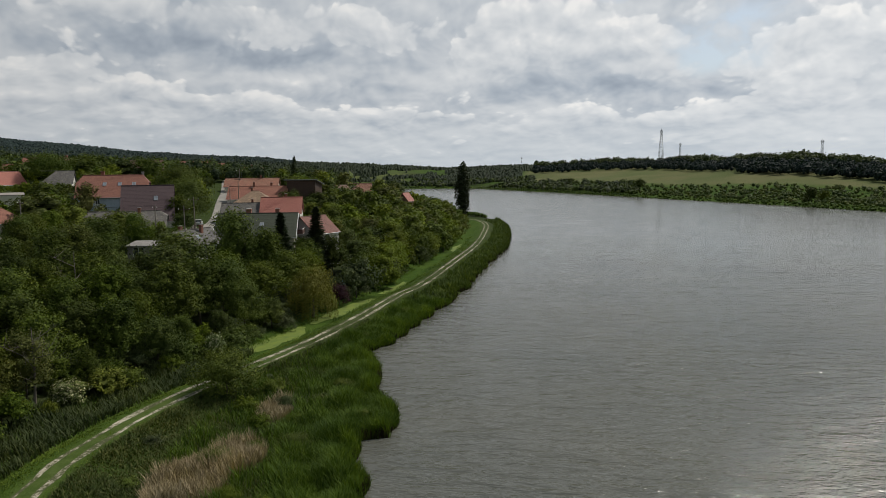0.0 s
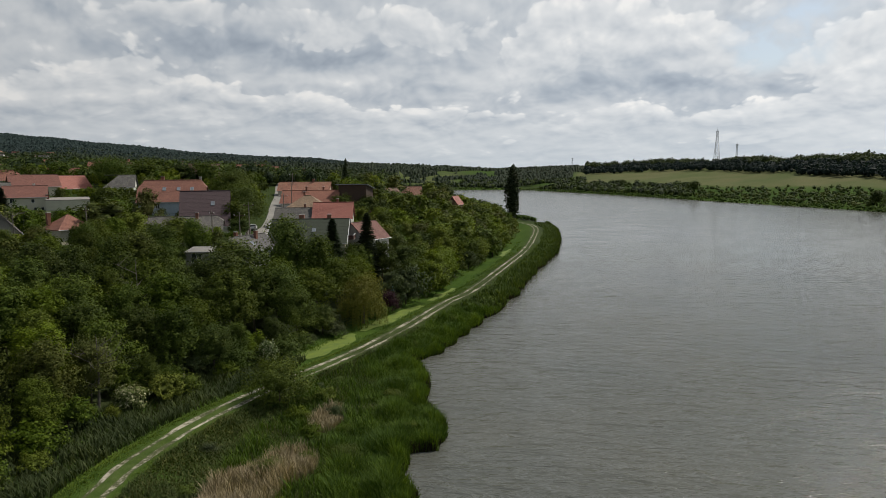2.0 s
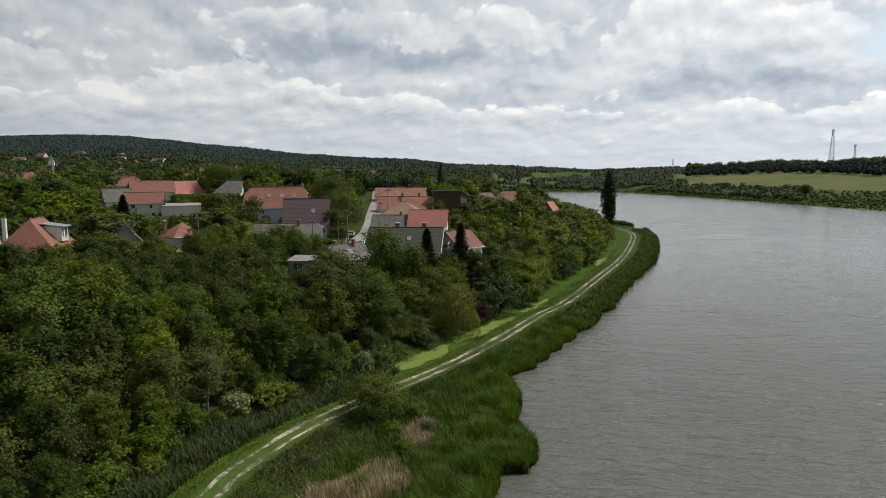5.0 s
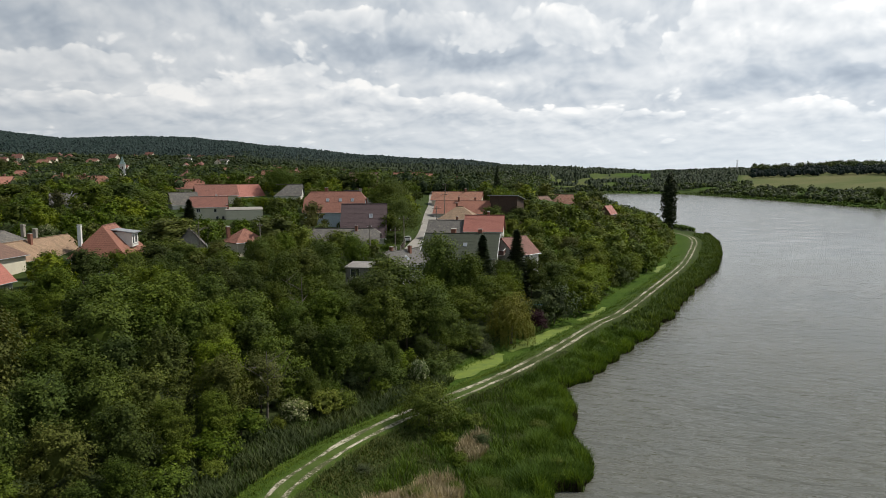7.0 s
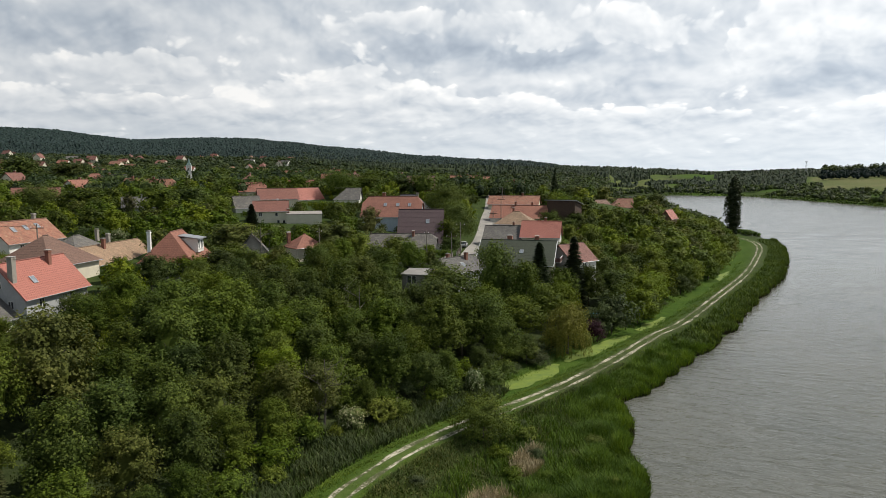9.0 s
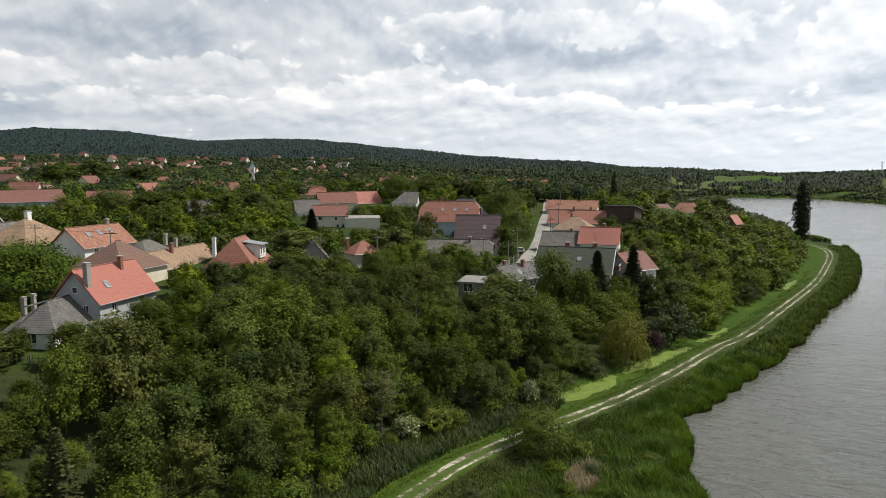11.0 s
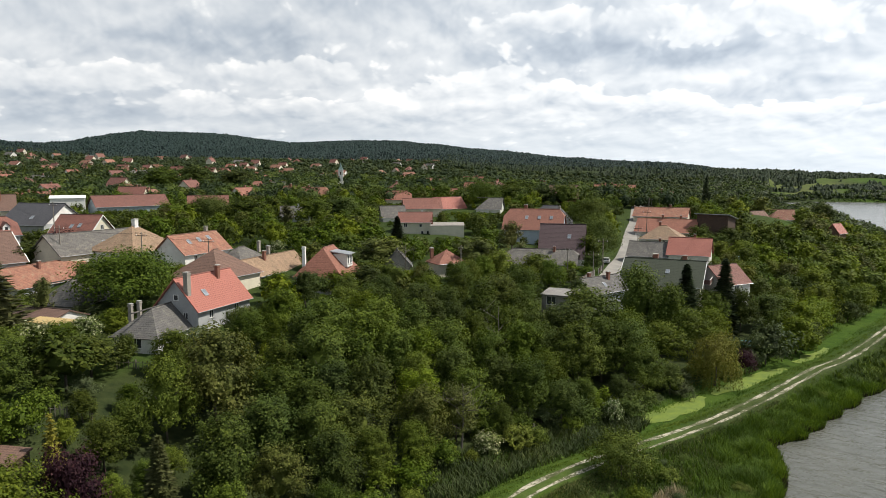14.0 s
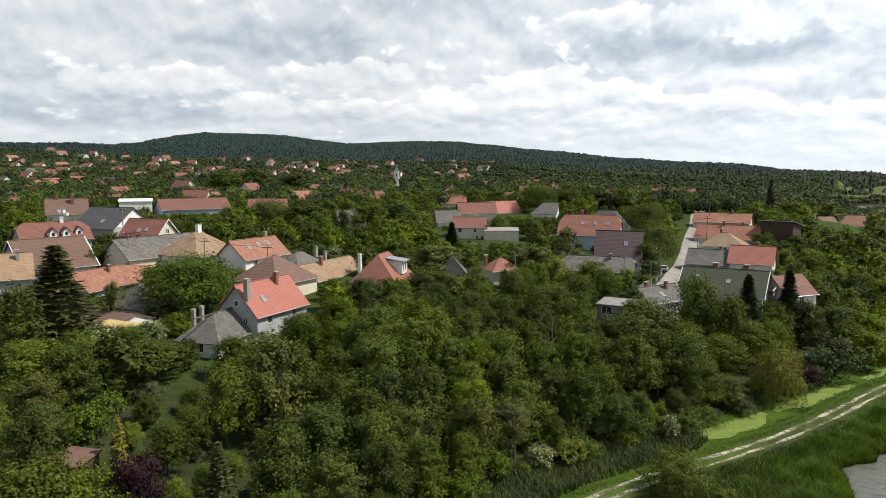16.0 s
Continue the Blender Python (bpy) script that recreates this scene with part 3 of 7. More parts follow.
def mesh_of(name, verts, faces, mats, smooth=False, index=None, uvs=None):
    """A mesh from points and faces; faces are tuples, or arrays of equal-sided ones."""
    me = bpy.data.meshes.new(name)
    if isinstance(faces, np.ndarray):
        faces = [faces]
    if len(faces) and isinstance(faces[0], np.ndarray):
        loops = np.concatenate([f.ravel() for f in faces]).astype(np.int32)
        sides = np.concatenate([np.full(len(f), f.shape[1]) for f in faces])
    else:
        loops = np.fromiter(itertools.chain.from_iterable(faces), np.int32)
        sides = np.fromiter((len(f) for f in faces), np.int32)
    me.vertices.add(len(verts))
    me.vertices.foreach_set("co", np.asarray(verts, np.float32).ravel())
    me.loops.add(len(loops))
    me.loops.foreach_set("vertex_index", loops)
    me.polygons.add(len(sides))
    me.polygons.foreach_set("loop_start", (np.cumsum(sides) - sides).astype(np.int32))
    for m in mats if isinstance(mats, (list, tuple)) else [mats]:
        me.materials.append(m)
    if index is not None:
        me.polygons.foreach_set("material_index", np.asarray(index, np.int32))
    me.polygons.foreach_set("use_smooth", np.full(len(sides), smooth))
    me.update(calc_edges=True)
    if uvs is not None:
        lay = me.uv_layers.new(name="uv")
        lay.data.foreach_set("uv", np.asarray(uvs, np.float32).ravel())
    return me


def make_ground_sheet():
    az = np.radians(np.concatenate([np.arange(-180, -84, 6), np.arange(-84, 46, 0.5), np.arange(46, 180, 6)]))
    rad = np.concatenate([[0.0, 8, 16, 22, 28], np.arange(33, 270, 1.25), 270 * np.exp(np.arange(1, 101) * math.log(4900 / 270) / 100)])
    A, R = np.meshgrid(az, rad)
    v = np.stack([np.sin(A) * R, np.cos(A) * R], -1).reshape(-1, 2)
    z = land(v)
    na, nr = len(az), len(rad)
    i = np.arange(nr - 1)[:, None] * na
    j = np.arange(na)[None, :]
    k = (j + 1) % na
    faces = np.stack([i + j, i + k, i + na + k, i + na + j], -1).reshape(-1, 4)[:, ::-1]
    ob = new("ground", mesh_of("ground", np.column_stack([v, z]), faces, M["ground"], smooth=True))
    s, dl = line_dist(v, TRACK_FINE), lake_dist(v)
    azd, r = np.degrees(A).ravel(), R.ravel()
    patch = waves(v, 140, 21)
    wood = step(s, 9, 14) * (1 - step(s, 46, 56)) * (v[:, 1] < 175)
    wood = np.maximum(wood, step(s, 44, 58) * 0.75 * (r < 420))
    wood = np.maximum(wood, step(dl, -3, 0) * (1 - step(dl, 6, 14)) * 0.8)
    rr = np.interp(azd, BEARING, RIDGE_R)
    hill = step(r / rr, 0.45, 0.55)
    # dark floor spread below the distant trees, so gaps read as shade
    wood = np.maximum(wood, np.where(azd < -12, np.maximum(hill, step(r, 260, 340) * np.clip(0.95 + 0.2 * patch, 0, 1)), 0))
    right = (azd > -12) & (r > 395)
    wood = np.where(right & (r > 430), np.clip(0.5 + patch, 0, 1) * (azd < 8), wood)
    field = np.where((azd > 5) & (azd < 60) & (dl > 60) & (r < rr * 0.97), step(dl, 70, 85), 0.0)
    field = np.maximum(field, np.where((r > 980) & (r < 1600), step(azd, -22, -15) * (1 - step(azd, -6, -2)) * step(patch, -0.6, 0.0) * 0.6, 0))
    field = np.maximum(field, np.where(r > 1050, step(-azd, 55, 66) * step(patch + 0.6 * waves(v, 55, 31), -0.1, 0.6) * 0.7, 0))
    wood = np.where(field > 0.5, 0, wood)
    bare = np.clip(step(-np.abs(s), -1.7, -0.6), 0, 1) * 0.10
    scar = (azd < -29) & (azd > -46) & (r > 1190) & (r < 1330) & (waves(v, 45, 77) > 0.35)
    bare = np.where(scar, 0.9, bare)
    wood = np.where(scar, 0.2, wood)
    # where the ground takes the haze-tinted hill colour
    hazed_hill = np.where(azd < -12, step(r, 1050, 1300), 0.0)
    col = np.column_stack([wood, field, bare, hazed_hill]).astype(np.float32)
    att = ob.data.color_attributes.new("cover", "FLOAT_COLOR", "POINT")
    att.data.foreach_set("color", col.ravel())
    tagged(ob, "grassy lake shore, wooded bank and hills rising to the skyline", "ground", kind="structure")


make_ground_sheet()


def make_lake():
    bm = bmesh.new()
    sheet = bm.faces.new([bm.verts.new((x, y, 0.0)) for x, y in SHORE])
    bmesh.ops.triangulate(bm, faces=[sheet])
    bmesh.ops.recalc_face_normals(bm, faces=bm.faces[:])
    if sum(f.normal.z for f in bm.faces) < 0:
        bmesh.ops.reverse_faces(bm, faces=bm.faces[:])
    me = bpy.data.meshes.new("lake")
    bm.to_mesh(me)
    bm.free()
    me.materials.append(M["water"])
    tagged(new("lake", me), "wide grey-brown lake with small wind ripples", "lake", kind="structure")


make_lake()


def ribbon(line, half, lift, name, mat, wobble=0.0, seed=1, flat_z=None):
    """A strip along a line that lies on the ground."""
    r = np.random.RandomState(seed)
    d = np.gradient(line, axis=0)
    d /= np.hypot(d[:, 0], d[:, 1])[:, None]
    nrm = np.column_stack([-d[:, 1], d[:, 0]])
    hw = np.broadcast_to(np.asarray(half, float), (len(line),))
    knots = np.arange(len(line))
    few = np.arange(0, len(line) + 4, 4)
    a = line + nrm * (hw + np.interp(knots, few, r.uniform(-wobble, wobble, len(few))))[:, None]
    b = line - nrm * (hw + np.interp(knots, few, r.uniform(-wobble, wobble, len(few))))[:, None]
    v = np.vstack([a, line, b])
    z = land(v) + lift if flat_z is None else np.full(len(v), flat_z)
    n = len(line)
    faces = [(i, i + n, i + n + 1, i + 1) for i in range(n - 1)] + [(i + n, i + 2 * n, i + 2 * n + 1, i + n + 1) for i in range(n - 1)]
    return mesh_of(name, np.column_stack([v, z]), faces, mat)


def resample(line, stepsize):
    d = np.concatenate([[0], np.cumsum(np.hypot(*np.diff(line, axis=0).T))])
    t = np.arange(0, d[-1], stepsize)
    return np.column_stack([np.interp(t, d, line[:, 0]), np.interp(t, d, line[:, 1])])


def offset(line, dist):
    d = np.gradient(line, axis=0)
    d /= np.hypot(d[:, 0], d[:, 1])[:, None]
    return line + np.column_stack([-d[:, 1], d[:, 0]]) * dist


fine = resample(soften(TRACK, 6), 0.6)
for side in (0.78, -0.78):
    tagged(new("wheel_rut", ribbon(offset(fine, side), 0.27, 0.03, "wheel_rut", M["rut"], 0.16, int(side * 10) + 20)), "bare chalky wheel rut worn along the grassy dike", "rut", "ruts of the dike track", "structure")

# the ditch behind the dike, covered with duckweed
def ditch_piece(points, widths, seed):
    line = resample(soften(np.array(points, float), 6), 0.8)
    w = np.interp(np.linspace(0, 1, len(line)), np.linspace(0, 1, len(widths)), widths)
    tagged(new("duckweed_ditch", ribbon(line, w, 0, "duckweed_ditch", M["duckweed"], 0.75, seed, flat_z=0.43)), "still ditch covered with bright green duckweed", "ditch", "pools of the ditch", "structure")


ditch_piece([(-31.6, 93), (-29.6, 99), (-27.2, 106), (-25.3, 112)], [0.3, 1.7, 2.6, 2.4, 1.5, 0.5], 4)
ditch_piece([(-24.6, 114), (-22.6, 121), (-19.8, 129), (-17.2, 137)], [0.9, 1.7, 1.8, 1.6, 0.7], 5)
ditch_piece([(-16.0, 142), (-14.4, 149), (-12.6, 158)], [0.6, 1.3, 1.2, 0.4], 6)
ditch_piece([(-2.6, 216), (0.2, 230), (2.6, 246)], [0.5, 1.7, 1.4, 0.5], 7)

# the village street that climbs away from the shore
STREET = np.array([(-52.5, 141), (-55.8, 152), (-59.8, 168), (-65.6, 190), (-73, 215), (-81.5, 245), (-94, 285), (-108, 330)], float)
tagged(new("street", ribbon(resample(soften(STREET, 6), 2.0), np.interp(np.arange(len(resample(soften(STREET, 6), 2.0))), [0, 14, 30, 100], [3.4, 3.2, 2.4, 2.3]), 0.07, "street", M["street"], 0.15, 9)), "pale dusty village street without markings", "street", kind="structure")

# ---- trees and shrubs ----


def rand_dirs(r, n):
    d = r.normal(size=(n, 3))
    return d / np.linalg.norm(d, axis=1)[:, None]


def leaf_quads(r, pos, nrm, size, aspect=0.62, fold=0.25):
    """One folded leaf clump (two triangles' worth of quad) at each place."""
    n = len(pos)
    t = np.cross(nrm, rand_dirs(r, n))
    t /= np.maximum(np.linalg.norm(t, axis=1), 1e-6)[:, None]
    b = np.cross(nrm, t)
    s = (size * r.uniform(0.6, 1.35, n))[:, None]
    lift = nrm * s * fold
    v = np.stack([pos - t * s, pos - b * s * aspect + lift * 0.6, pos + t * s * r.uniform(0.7, 1.1, n)[:, None], pos + b * s * aspect - lift * 0.4], 1)
    f = np.arange(n * 4).reshape(n, 4)
    return v.reshape(-1, 3), f


def leaf_tris(r, pos, nrm, size):
    """One small leaf spray (a single triangle) at each place."""
    n = len(pos)
    t = np.cross(nrm, rand_dirs(r, n))
    t /= np.maximum(np.linalg.norm(t, axis=1), 1e-6)[:, None]
    b = np.cross(nrm, t)
    s = (size * r.uniform(0.6, 1.4, n))[:, None]
    k = r.uniform(-0.5, 0.5, n)[:, None]
    v = np.stack([pos - t * s * 0.9, pos + t * s * 0.9, pos + b * s * 1.35 + t * s * k], 1)
    return v.reshape(-1, 3), np.arange(n * 3).reshape(n, 3)


def ico(sub):
    bm = bmesh.new()
    bmesh.ops.create_icosphere(bm, subdivisions=sub, radius=1.0)
    v = np.array([p.co[:] for p in bm.verts])
    f = np.array([[q.index for q in fc.verts] for fc in bm.faces])
    bm.free()
    return v, f


ICO1, ICO2 = ico(1), ico(2)


def limb(a, b, r0, r1, sides=6):
    """A tapered round piece between two points."""
    a, b = np.array(a, float), np.array(b, float)
    d = (b - a) / np.linalg.norm(b - a)
    u = np.cross(d, (0.3, 0.9, 0.2))
    u /= np.linalg.norm(u)
    w = np.cross(d, u)
    ang = np.arange(sides) * 2 * math.pi / sides
    ring = np.cos(ang)[:, None] * u + np.sin(ang)[:, None] * w
    v = np.vstack([a + ring * r0, b + ring * r1])
    f = [(i, (i + 1) % sides, sides + (i + 1) % sides, sides + i) for i in range(sides)] + [tuple(range(sides))[::-1], tuple(range(sides, 2 * sides))]
    return v, f


def merge(pieces):
    """Joins (points, faces) pairs; faces stay arrays where all of them are."""
    pieces = [(v, [f] if isinstance(f, np.ndarray) else f) for v, f in pieces]
    fast = all(isinstance(b, np.ndarray) for _, f in pieces for b in f)
    vs, fs, k = [], [], 0
    for v, f in pieces:
        vs.append(np.asarray(v))
        if fast:
            fs += [b + k for b in f]
        else:
            fs += [tuple(int(i) + k for i in q) for b in f for q in (b if isinstance(b, np.ndarray) else [b])]
        k += len(v)
    return np.vstack(vs), fs


def crown_broad(r, blobs, leaves, size):
    """Leaves on the shells of several overlapping lobes, with gaps between them. blobs: x, y, z, rx, ry, rz."""
    blobs = np.array(blobs, float)
    area = blobs[:, 3] * blobs[:, 4] + blobs[:, 3] * blobs[:, 5] + blobs[:, 4] * blobs[:, 5]
    which = r.choice(len(blobs), leaves, p=area / area.sum())
    d = rand_dirs(r, leaves)
    d[:, 2] = np.where(d[:, 2] < -0.35, -d[:, 2] * 0.8, d[:, 2])
    d /= np.linalg.norm(d, axis=1)[:, None]
    bl = blobs[which]
    ripple = 1 + 0.16 * np.sin(d[:, 0] * 7 + which) * np.sin(d[:, 1] * 6 + which * 2) + 0.10 * np.sin(d[:, 2] * 11 + which)
    shell = r.uniform(0.80, 1.06, leaves) * ripple
    stray = r.uniform(size=leaves) < 0.07
    shell[stray] *= r.uniform(1.05, 1.25, stray.sum())
    pos = bl[:, :3] + d * bl[:, 3:] * shell[:, None]
    keep = np.ones(leaves, bool)
    for k, q in enumerate(blobs):
        inner = (((pos - q[:3]) / q[3:]) ** 2).sum(1) < 0.55
        keep &= ~(inner & (which != k))
    pos, d = pos[keep], d[keep]
    nrm = d + r.normal(scale=0.7, size=d.shape)
    nrm[:, 2] += 0.25
    nrm /= np.linalg.norm(nrm, axis=1)[:, None]
    pieces = [leaf_tris(r, pos, nrm, np.full(len(pos), size))]
    v, f = ICO1
    for q in blobs:
        vv = v * (1 + 0.16 * np.sin(v[:, :1] * 5 + q[0]) * np.sin(v[:, 1:2] * 6 + q[1]))
        pieces.append((q[:3] + vv * q[3:] * 0.56, f))
    return merge(pieces)


def crown_tufted(r, height, width, base, tufts, per, size, slim=1.0):
    """A crown of many leafy sprays on an uneven egg: bulging limbs with hollows between them, sprays that point out and up."""
    mid, half = (height + base) / 2, (height - base) / 2
    bulge = rand_dirs(r, 11) * (1, 1, 0.8)
    power = r.uniform(0.12, 0.34, 11)

    def radius(d):
        near = d @ bulge.T
        return 0.80 + (power * np.clip((near - 0.62) / 0.38, 0, 1)).max(1) - 0.10 * np.clip(np.sin(d[:, 0] * 9 + d[:, 2] * 4 + power[0] * 40), 0, 1)

    d = rand_dirs(r, tufts)
    d[:, 2] = np.where(d[:, 2] < -0.6, -d[:, 2], d[:, 2])
    depth = np.where(r.uniform(size=tufts) < 0.22, r.uniform(0.5, 0.8, tufts), r.uniform(0.84, 1.06, tufts))
    egg = np.sqrt(np.clip(1.12 - 0.30 * d[:, 2], 0.3, 2))
    rad = radius(d) * depth
    cen = d * rad[:, None] * np.array((width / 2, width / 2, half)) * np.column_stack([egg, egg, np.ones(tufts)])
    cen[:, 2] += mid
    out = d * (1, 1, 0.5) + (0, 0, 0.45 * slim)
    out /= np.linalg.norm(out, axis=1)[:, None]
    q = width * r.uniform(0.035, 0.075, tufts)
    k = np.repeat(np.arange(tufts), per)
    g = r.normal(size=(len(k), 3))
    g /= np.maximum(1.0, np.linalg.norm(g, axis=1) / 1.7)[:, None]
    along = (g * out[k]).sum(1)[:, None]
    pos = cen[k] + (g + out[k] * along * 0.9) * q[k][:, None]
    fill = height / np.percentile(pos[:, 2], 99.7)
    pos[:, 2] *= fill
    nrm = out[k] * 0.8 + g * 0.35 + (0, 0, 0.3) + r.normal(scale=0.5, size=g.shape)
    nrm /= np.linalg.norm(nrm, axis=1)[:, None]
    pieces = [leaf_tris(r, pos, nrm, np.full(len(pos), size))]
    v, f = ICO2
    eg = np.sqrt(np.clip(1.12 - 0.30 * v[:, 2], 0.3, 2))[:, None]
    vv = v * radius(v)[:, None] * np.array((width / 2, width / 2, half)) * 0.5
    vv[:, :2] *= eg
    pieces.append(((vv + (0, 0, mid)) * (1, 1, fill), f))
    return merge(pieces)


def trunk_mesh(r, height, radius, spread, limbs=4):
    pieces = [limb((0, 0, -0.8), (0.1, 0.05, height * 0.45), radius, radius * 0.7, 7), limb((0.1, 0.05, height * 0.45), (0.0, 0.2, height * 0.8), radius * 0.7, radius * 0.25)]
    for k in range(limbs):
        a = k * 2 * math.pi / limbs + r.uniform(-0.4, 0.4)
        z = height * r.uniform(0.28, 0.5)
        pieces.append(limb((0.08, 0.04, z), (math.cos(a) * spread, math.sin(a) * spread, z + height * r.uniform(0.15, 0.3)), radius * 0.5, radius * 0.14, 5))
    return merge(pieces)


def tree_thing(name, crown, trunk, leaf, bark="bark"):
    root = new(name)
    for part_name, geo, mat in (("trunk", trunk, bark), ("crown", crown, leaf)):
        if geo is not None:
            ob = new(part_name, mesh_of(part_name, geo[0], geo[1], M[mat], smooth=part_name == "trunk"))
            ob.parent = root
    return root


def template_broad(seed, leaf, height=10.0, width=6.5, base=1.2, tufts=130, per=48, size=0.17, name="tree", slim=1.0, thick=0.16):
    r = np.random.RandomState(seed)
    return tree_thing(name, crown_tufted(r, height, width, base, tufts, per, size, slim), trunk_mesh(r, height, thick, width * 0.3), leaf)


def template_conifer(seed, leaf, height=12.0, width=4.6, tiers=26, per=16, name="spruce", droop=0.35, sub=6):
    """Tiers of boughs that droop and lift again at their tips, each a feather of needle sprays."""
    r = np.random.RandomState(seed)
    pos, along = [], []
    sticks = [limb((0, 0, -0.6), (0, 0, height * 0.97), 0.17, 0.02)]
    for k in range(tiers):
        f = k / (tiers - 1)
        z0 = height * (0.05 + 0.93 * f)
        reach = width * 0.5 * (1 - f) ** 0.8 + 0.12
        n = max(5, int(per * (1 - f * 0.6)))
        for j in range(n):
            a = j * 2 * math.pi / n + k * 0.7 + r.uniform(-0.25, 0.25)
            rr = reach * r.uniform(0.68, 1.14)
            ca, sa, tilt = math.cos(a), math.sin(a), r.uniform(-0.12, 0.12)
            for q in range(sub):
                t = (q + 0.7) / sub
                z = z0 - droop * rr * (t - 0.45 * t ** 3) + r.uniform(-0.08, 0.08)
                for turn in (-0.75, 0.0, 0.75):
                    off = turn * 0.22 * rr * (1.1 - t)
                    pos.append((ca * rr * t - sa * off, sa * rr * t + ca * off, z - abs(off) * 0.25))
                    b = a + turn * 0.8
                    along.append((math.cos(b), math.sin(b), -droop * (1 - 1.35 * t * t) + tilt))
    pos, along = np.array(pos), np.array(along) + r.normal(scale=0.14, size=(len(along), 3))
    along /= np.linalg.norm(along, axis=1)[:, None]
    flat = np.cross(along, (0, 0, 1.0)) + r.normal(scale=0.3, size=along.shape)
    flat /= np.linalg.norm(flat, axis=1)[:, None]
    m = len(pos)
    ln = (0.092 * width ** 0.85 * r.uniform(0.7, 1.3, m))[:, None]
    v = np.stack([pos - along * ln, pos + flat * ln * 0.42, pos + along * ln * 1.3, pos - flat * ln * 0.42], 1).reshape(-1, 3)
    crown = [(v, np.arange(m * 4).reshape(m, 4))]
    v, f = ICO2
    cone = v.copy()
    hgt = (cone[:, 2] + 1) / 2
    cone[:, :2] *= (1.12 - hgt)[:, None] * width * 0.37
    cone[:, 2] = height * (0.06 + 0.82 * hgt)
    crown.append((cone, f))
    return tree_thing(name, merge(crown), merge(sticks), leaf)


def template_poplar(seed, leaf, height=26.0, width=5.4, leaves=6500):
    r = np.random.RandomState(seed)
    bl = []
    for k in range(34):
        f = (k + 0.5) / 34
        wid = width * (0.20 + 0.17 * math.sin(math.pi * min(1, f * 0.95 + 0.12))) * (1.0 if f < 0.75 else 1.9 - f * 1.2)
        bl.append((r.uniform(-0.5, 0.5) * wid, r.uniform(-0.5, 0.5) * wid, height * (0.05 + 0.87 * f), wid * 0.85, wid * 0.85, height * 0.085))
    return tree_thing("poplar", crown_broad(r, bl, leaves, 0.36), trunk_mesh(r, height, 0.35, 0.8, 3), leaf)


def template_willow(seed, leaf, height=7.5, width=8.0):
    """A dome with hanging strands."""
    r = np.random.RandomState(seed)
    v1, f1 = crown_tufted(r, height, width * 0.85, height * 0.12, 170, 30, 0.11, 0.5)
    pos, nrm = [], []
    for k in range(420):
        a, q = r.uniform(0, 6.28), width * 0.46 * math.sqrt(r.uniform(0.2, 1))
        top = height * (0.95 - 0.5 * (q / width * 2) ** 2) * (0.8 + 0.2 * math.sin(a * 3 + 1))
        for j in range(r.randint(6, 15)):
            z = top - j * 0.38
            if z > 0.3:
                pos.append((math.cos(a) * (q + 0.04 * j), math.sin(a) * (q + 0.04 * j), z))
                nrm.append((math.cos(a), math.sin(a), 0.15))
    pos, nrm = np.array(pos), np.array(nrm) + r.normal(scale=0.3, size=(len(nrm), 3))
    nrm /= np.linalg.norm(nrm, axis=1)[:, None]
    return tree_thing("willow", merge([(v1, f1), leaf_quads(r, pos, nrm, np.full(len(pos), 0.15), 0.4)]), trunk_mesh(r, height, 0.25, 1.8), leaf)


used = set()


def plant(tmpl, x, y, height, wide=1.0, turn=None, sink=0.15, label="", category="", group="", base=None, width=0.0):
    """Sets a copy of a tree on the ground; the first one is the template itself. Its built height is kept in HEIGHT."""
    rng = random.Random(int(x * 31 + y * 57))
    s = height / HEIGHT[tmpl.name]
    if width:
        wide = width / (WIDTH[tmpl.name] * s)
    turn = rng.uniform(0, 360) if turn is None else turn
    z = (gz(x, y) if base is None else base) - sink
    m = Matrix.LocRotScale((x, y, z), Euler((0, 0, radians(turn))), None)
    if tmpl.name in used:
        ob = copy_thing(tmpl, m)
    else:
        used.add(tmpl.name)
        ob = tmpl
        ob.matrix_basis = m
    ob.scale = (s * wide, s * wide, s)
    return tagged(ob, label, category, group)


HEIGHT, WIDTH = {}, {}


def template(ob, height):
    HEIGHT[ob.name] = height
    WIDTH[ob.name] = max(c.dimensions.x for c in ob.children) * 0.92
    return ob


FOREST = [template(template_broad(11 + k, leaf, 10, wide, 0.2, 160, 56, size * 0.86, slim=slim), 10) for k, (leaf, wide, size, slim) in enumerate((
    ("leaf_dark", 6.6, 0.165, 1.0), ("leaf_mid", 6.0, 0.16, 1.4), ("leaf_dark", 5.4, 0.155, 2.0), ("leaf_mid", 7.0, 0.17, 0.8), ("leaf_light", 6.0, 0.16, 1.3), ("leaf_olive", 6.2, 0.16, 0.6)))]
SHRUB = [template(template_broad(21 + k, leaf, 3, wide, 0.1, 64, 40, 0.105, "shrub", thick=0.06), 3) for k, (leaf, wide) in enumerate((("leaf_mid", 3.6), ("leaf_grey", 4.0), ("leaf_light", 3.4), ("blossom", 3.4)))]
GARDEN = [template(template_broad(31 + k, leaf, 8, wide, 0.1, 110, 36, 0.20), 8) for k, (leaf, wide) in enumerate((("leaf_dark", 6.4), ("leaf_mid", 6.0), ("leaf_light", 6.2), ("leaf_olive", 5.8)))]
YARD = [template(template_broad(51 + k, leaf, 8, 6.2, 0.1, 64, 18, 0.33), 8) for k, leaf in enumerate(("leaf_dark", "leaf_mid", "leaf_light", "leaf_olive"))]
AIRY = template(template_broad(61, "leaf_mid", 5, 6.6, 0.3, 170, 46, 0.105, "bush", 0.9, 0.07), 5)
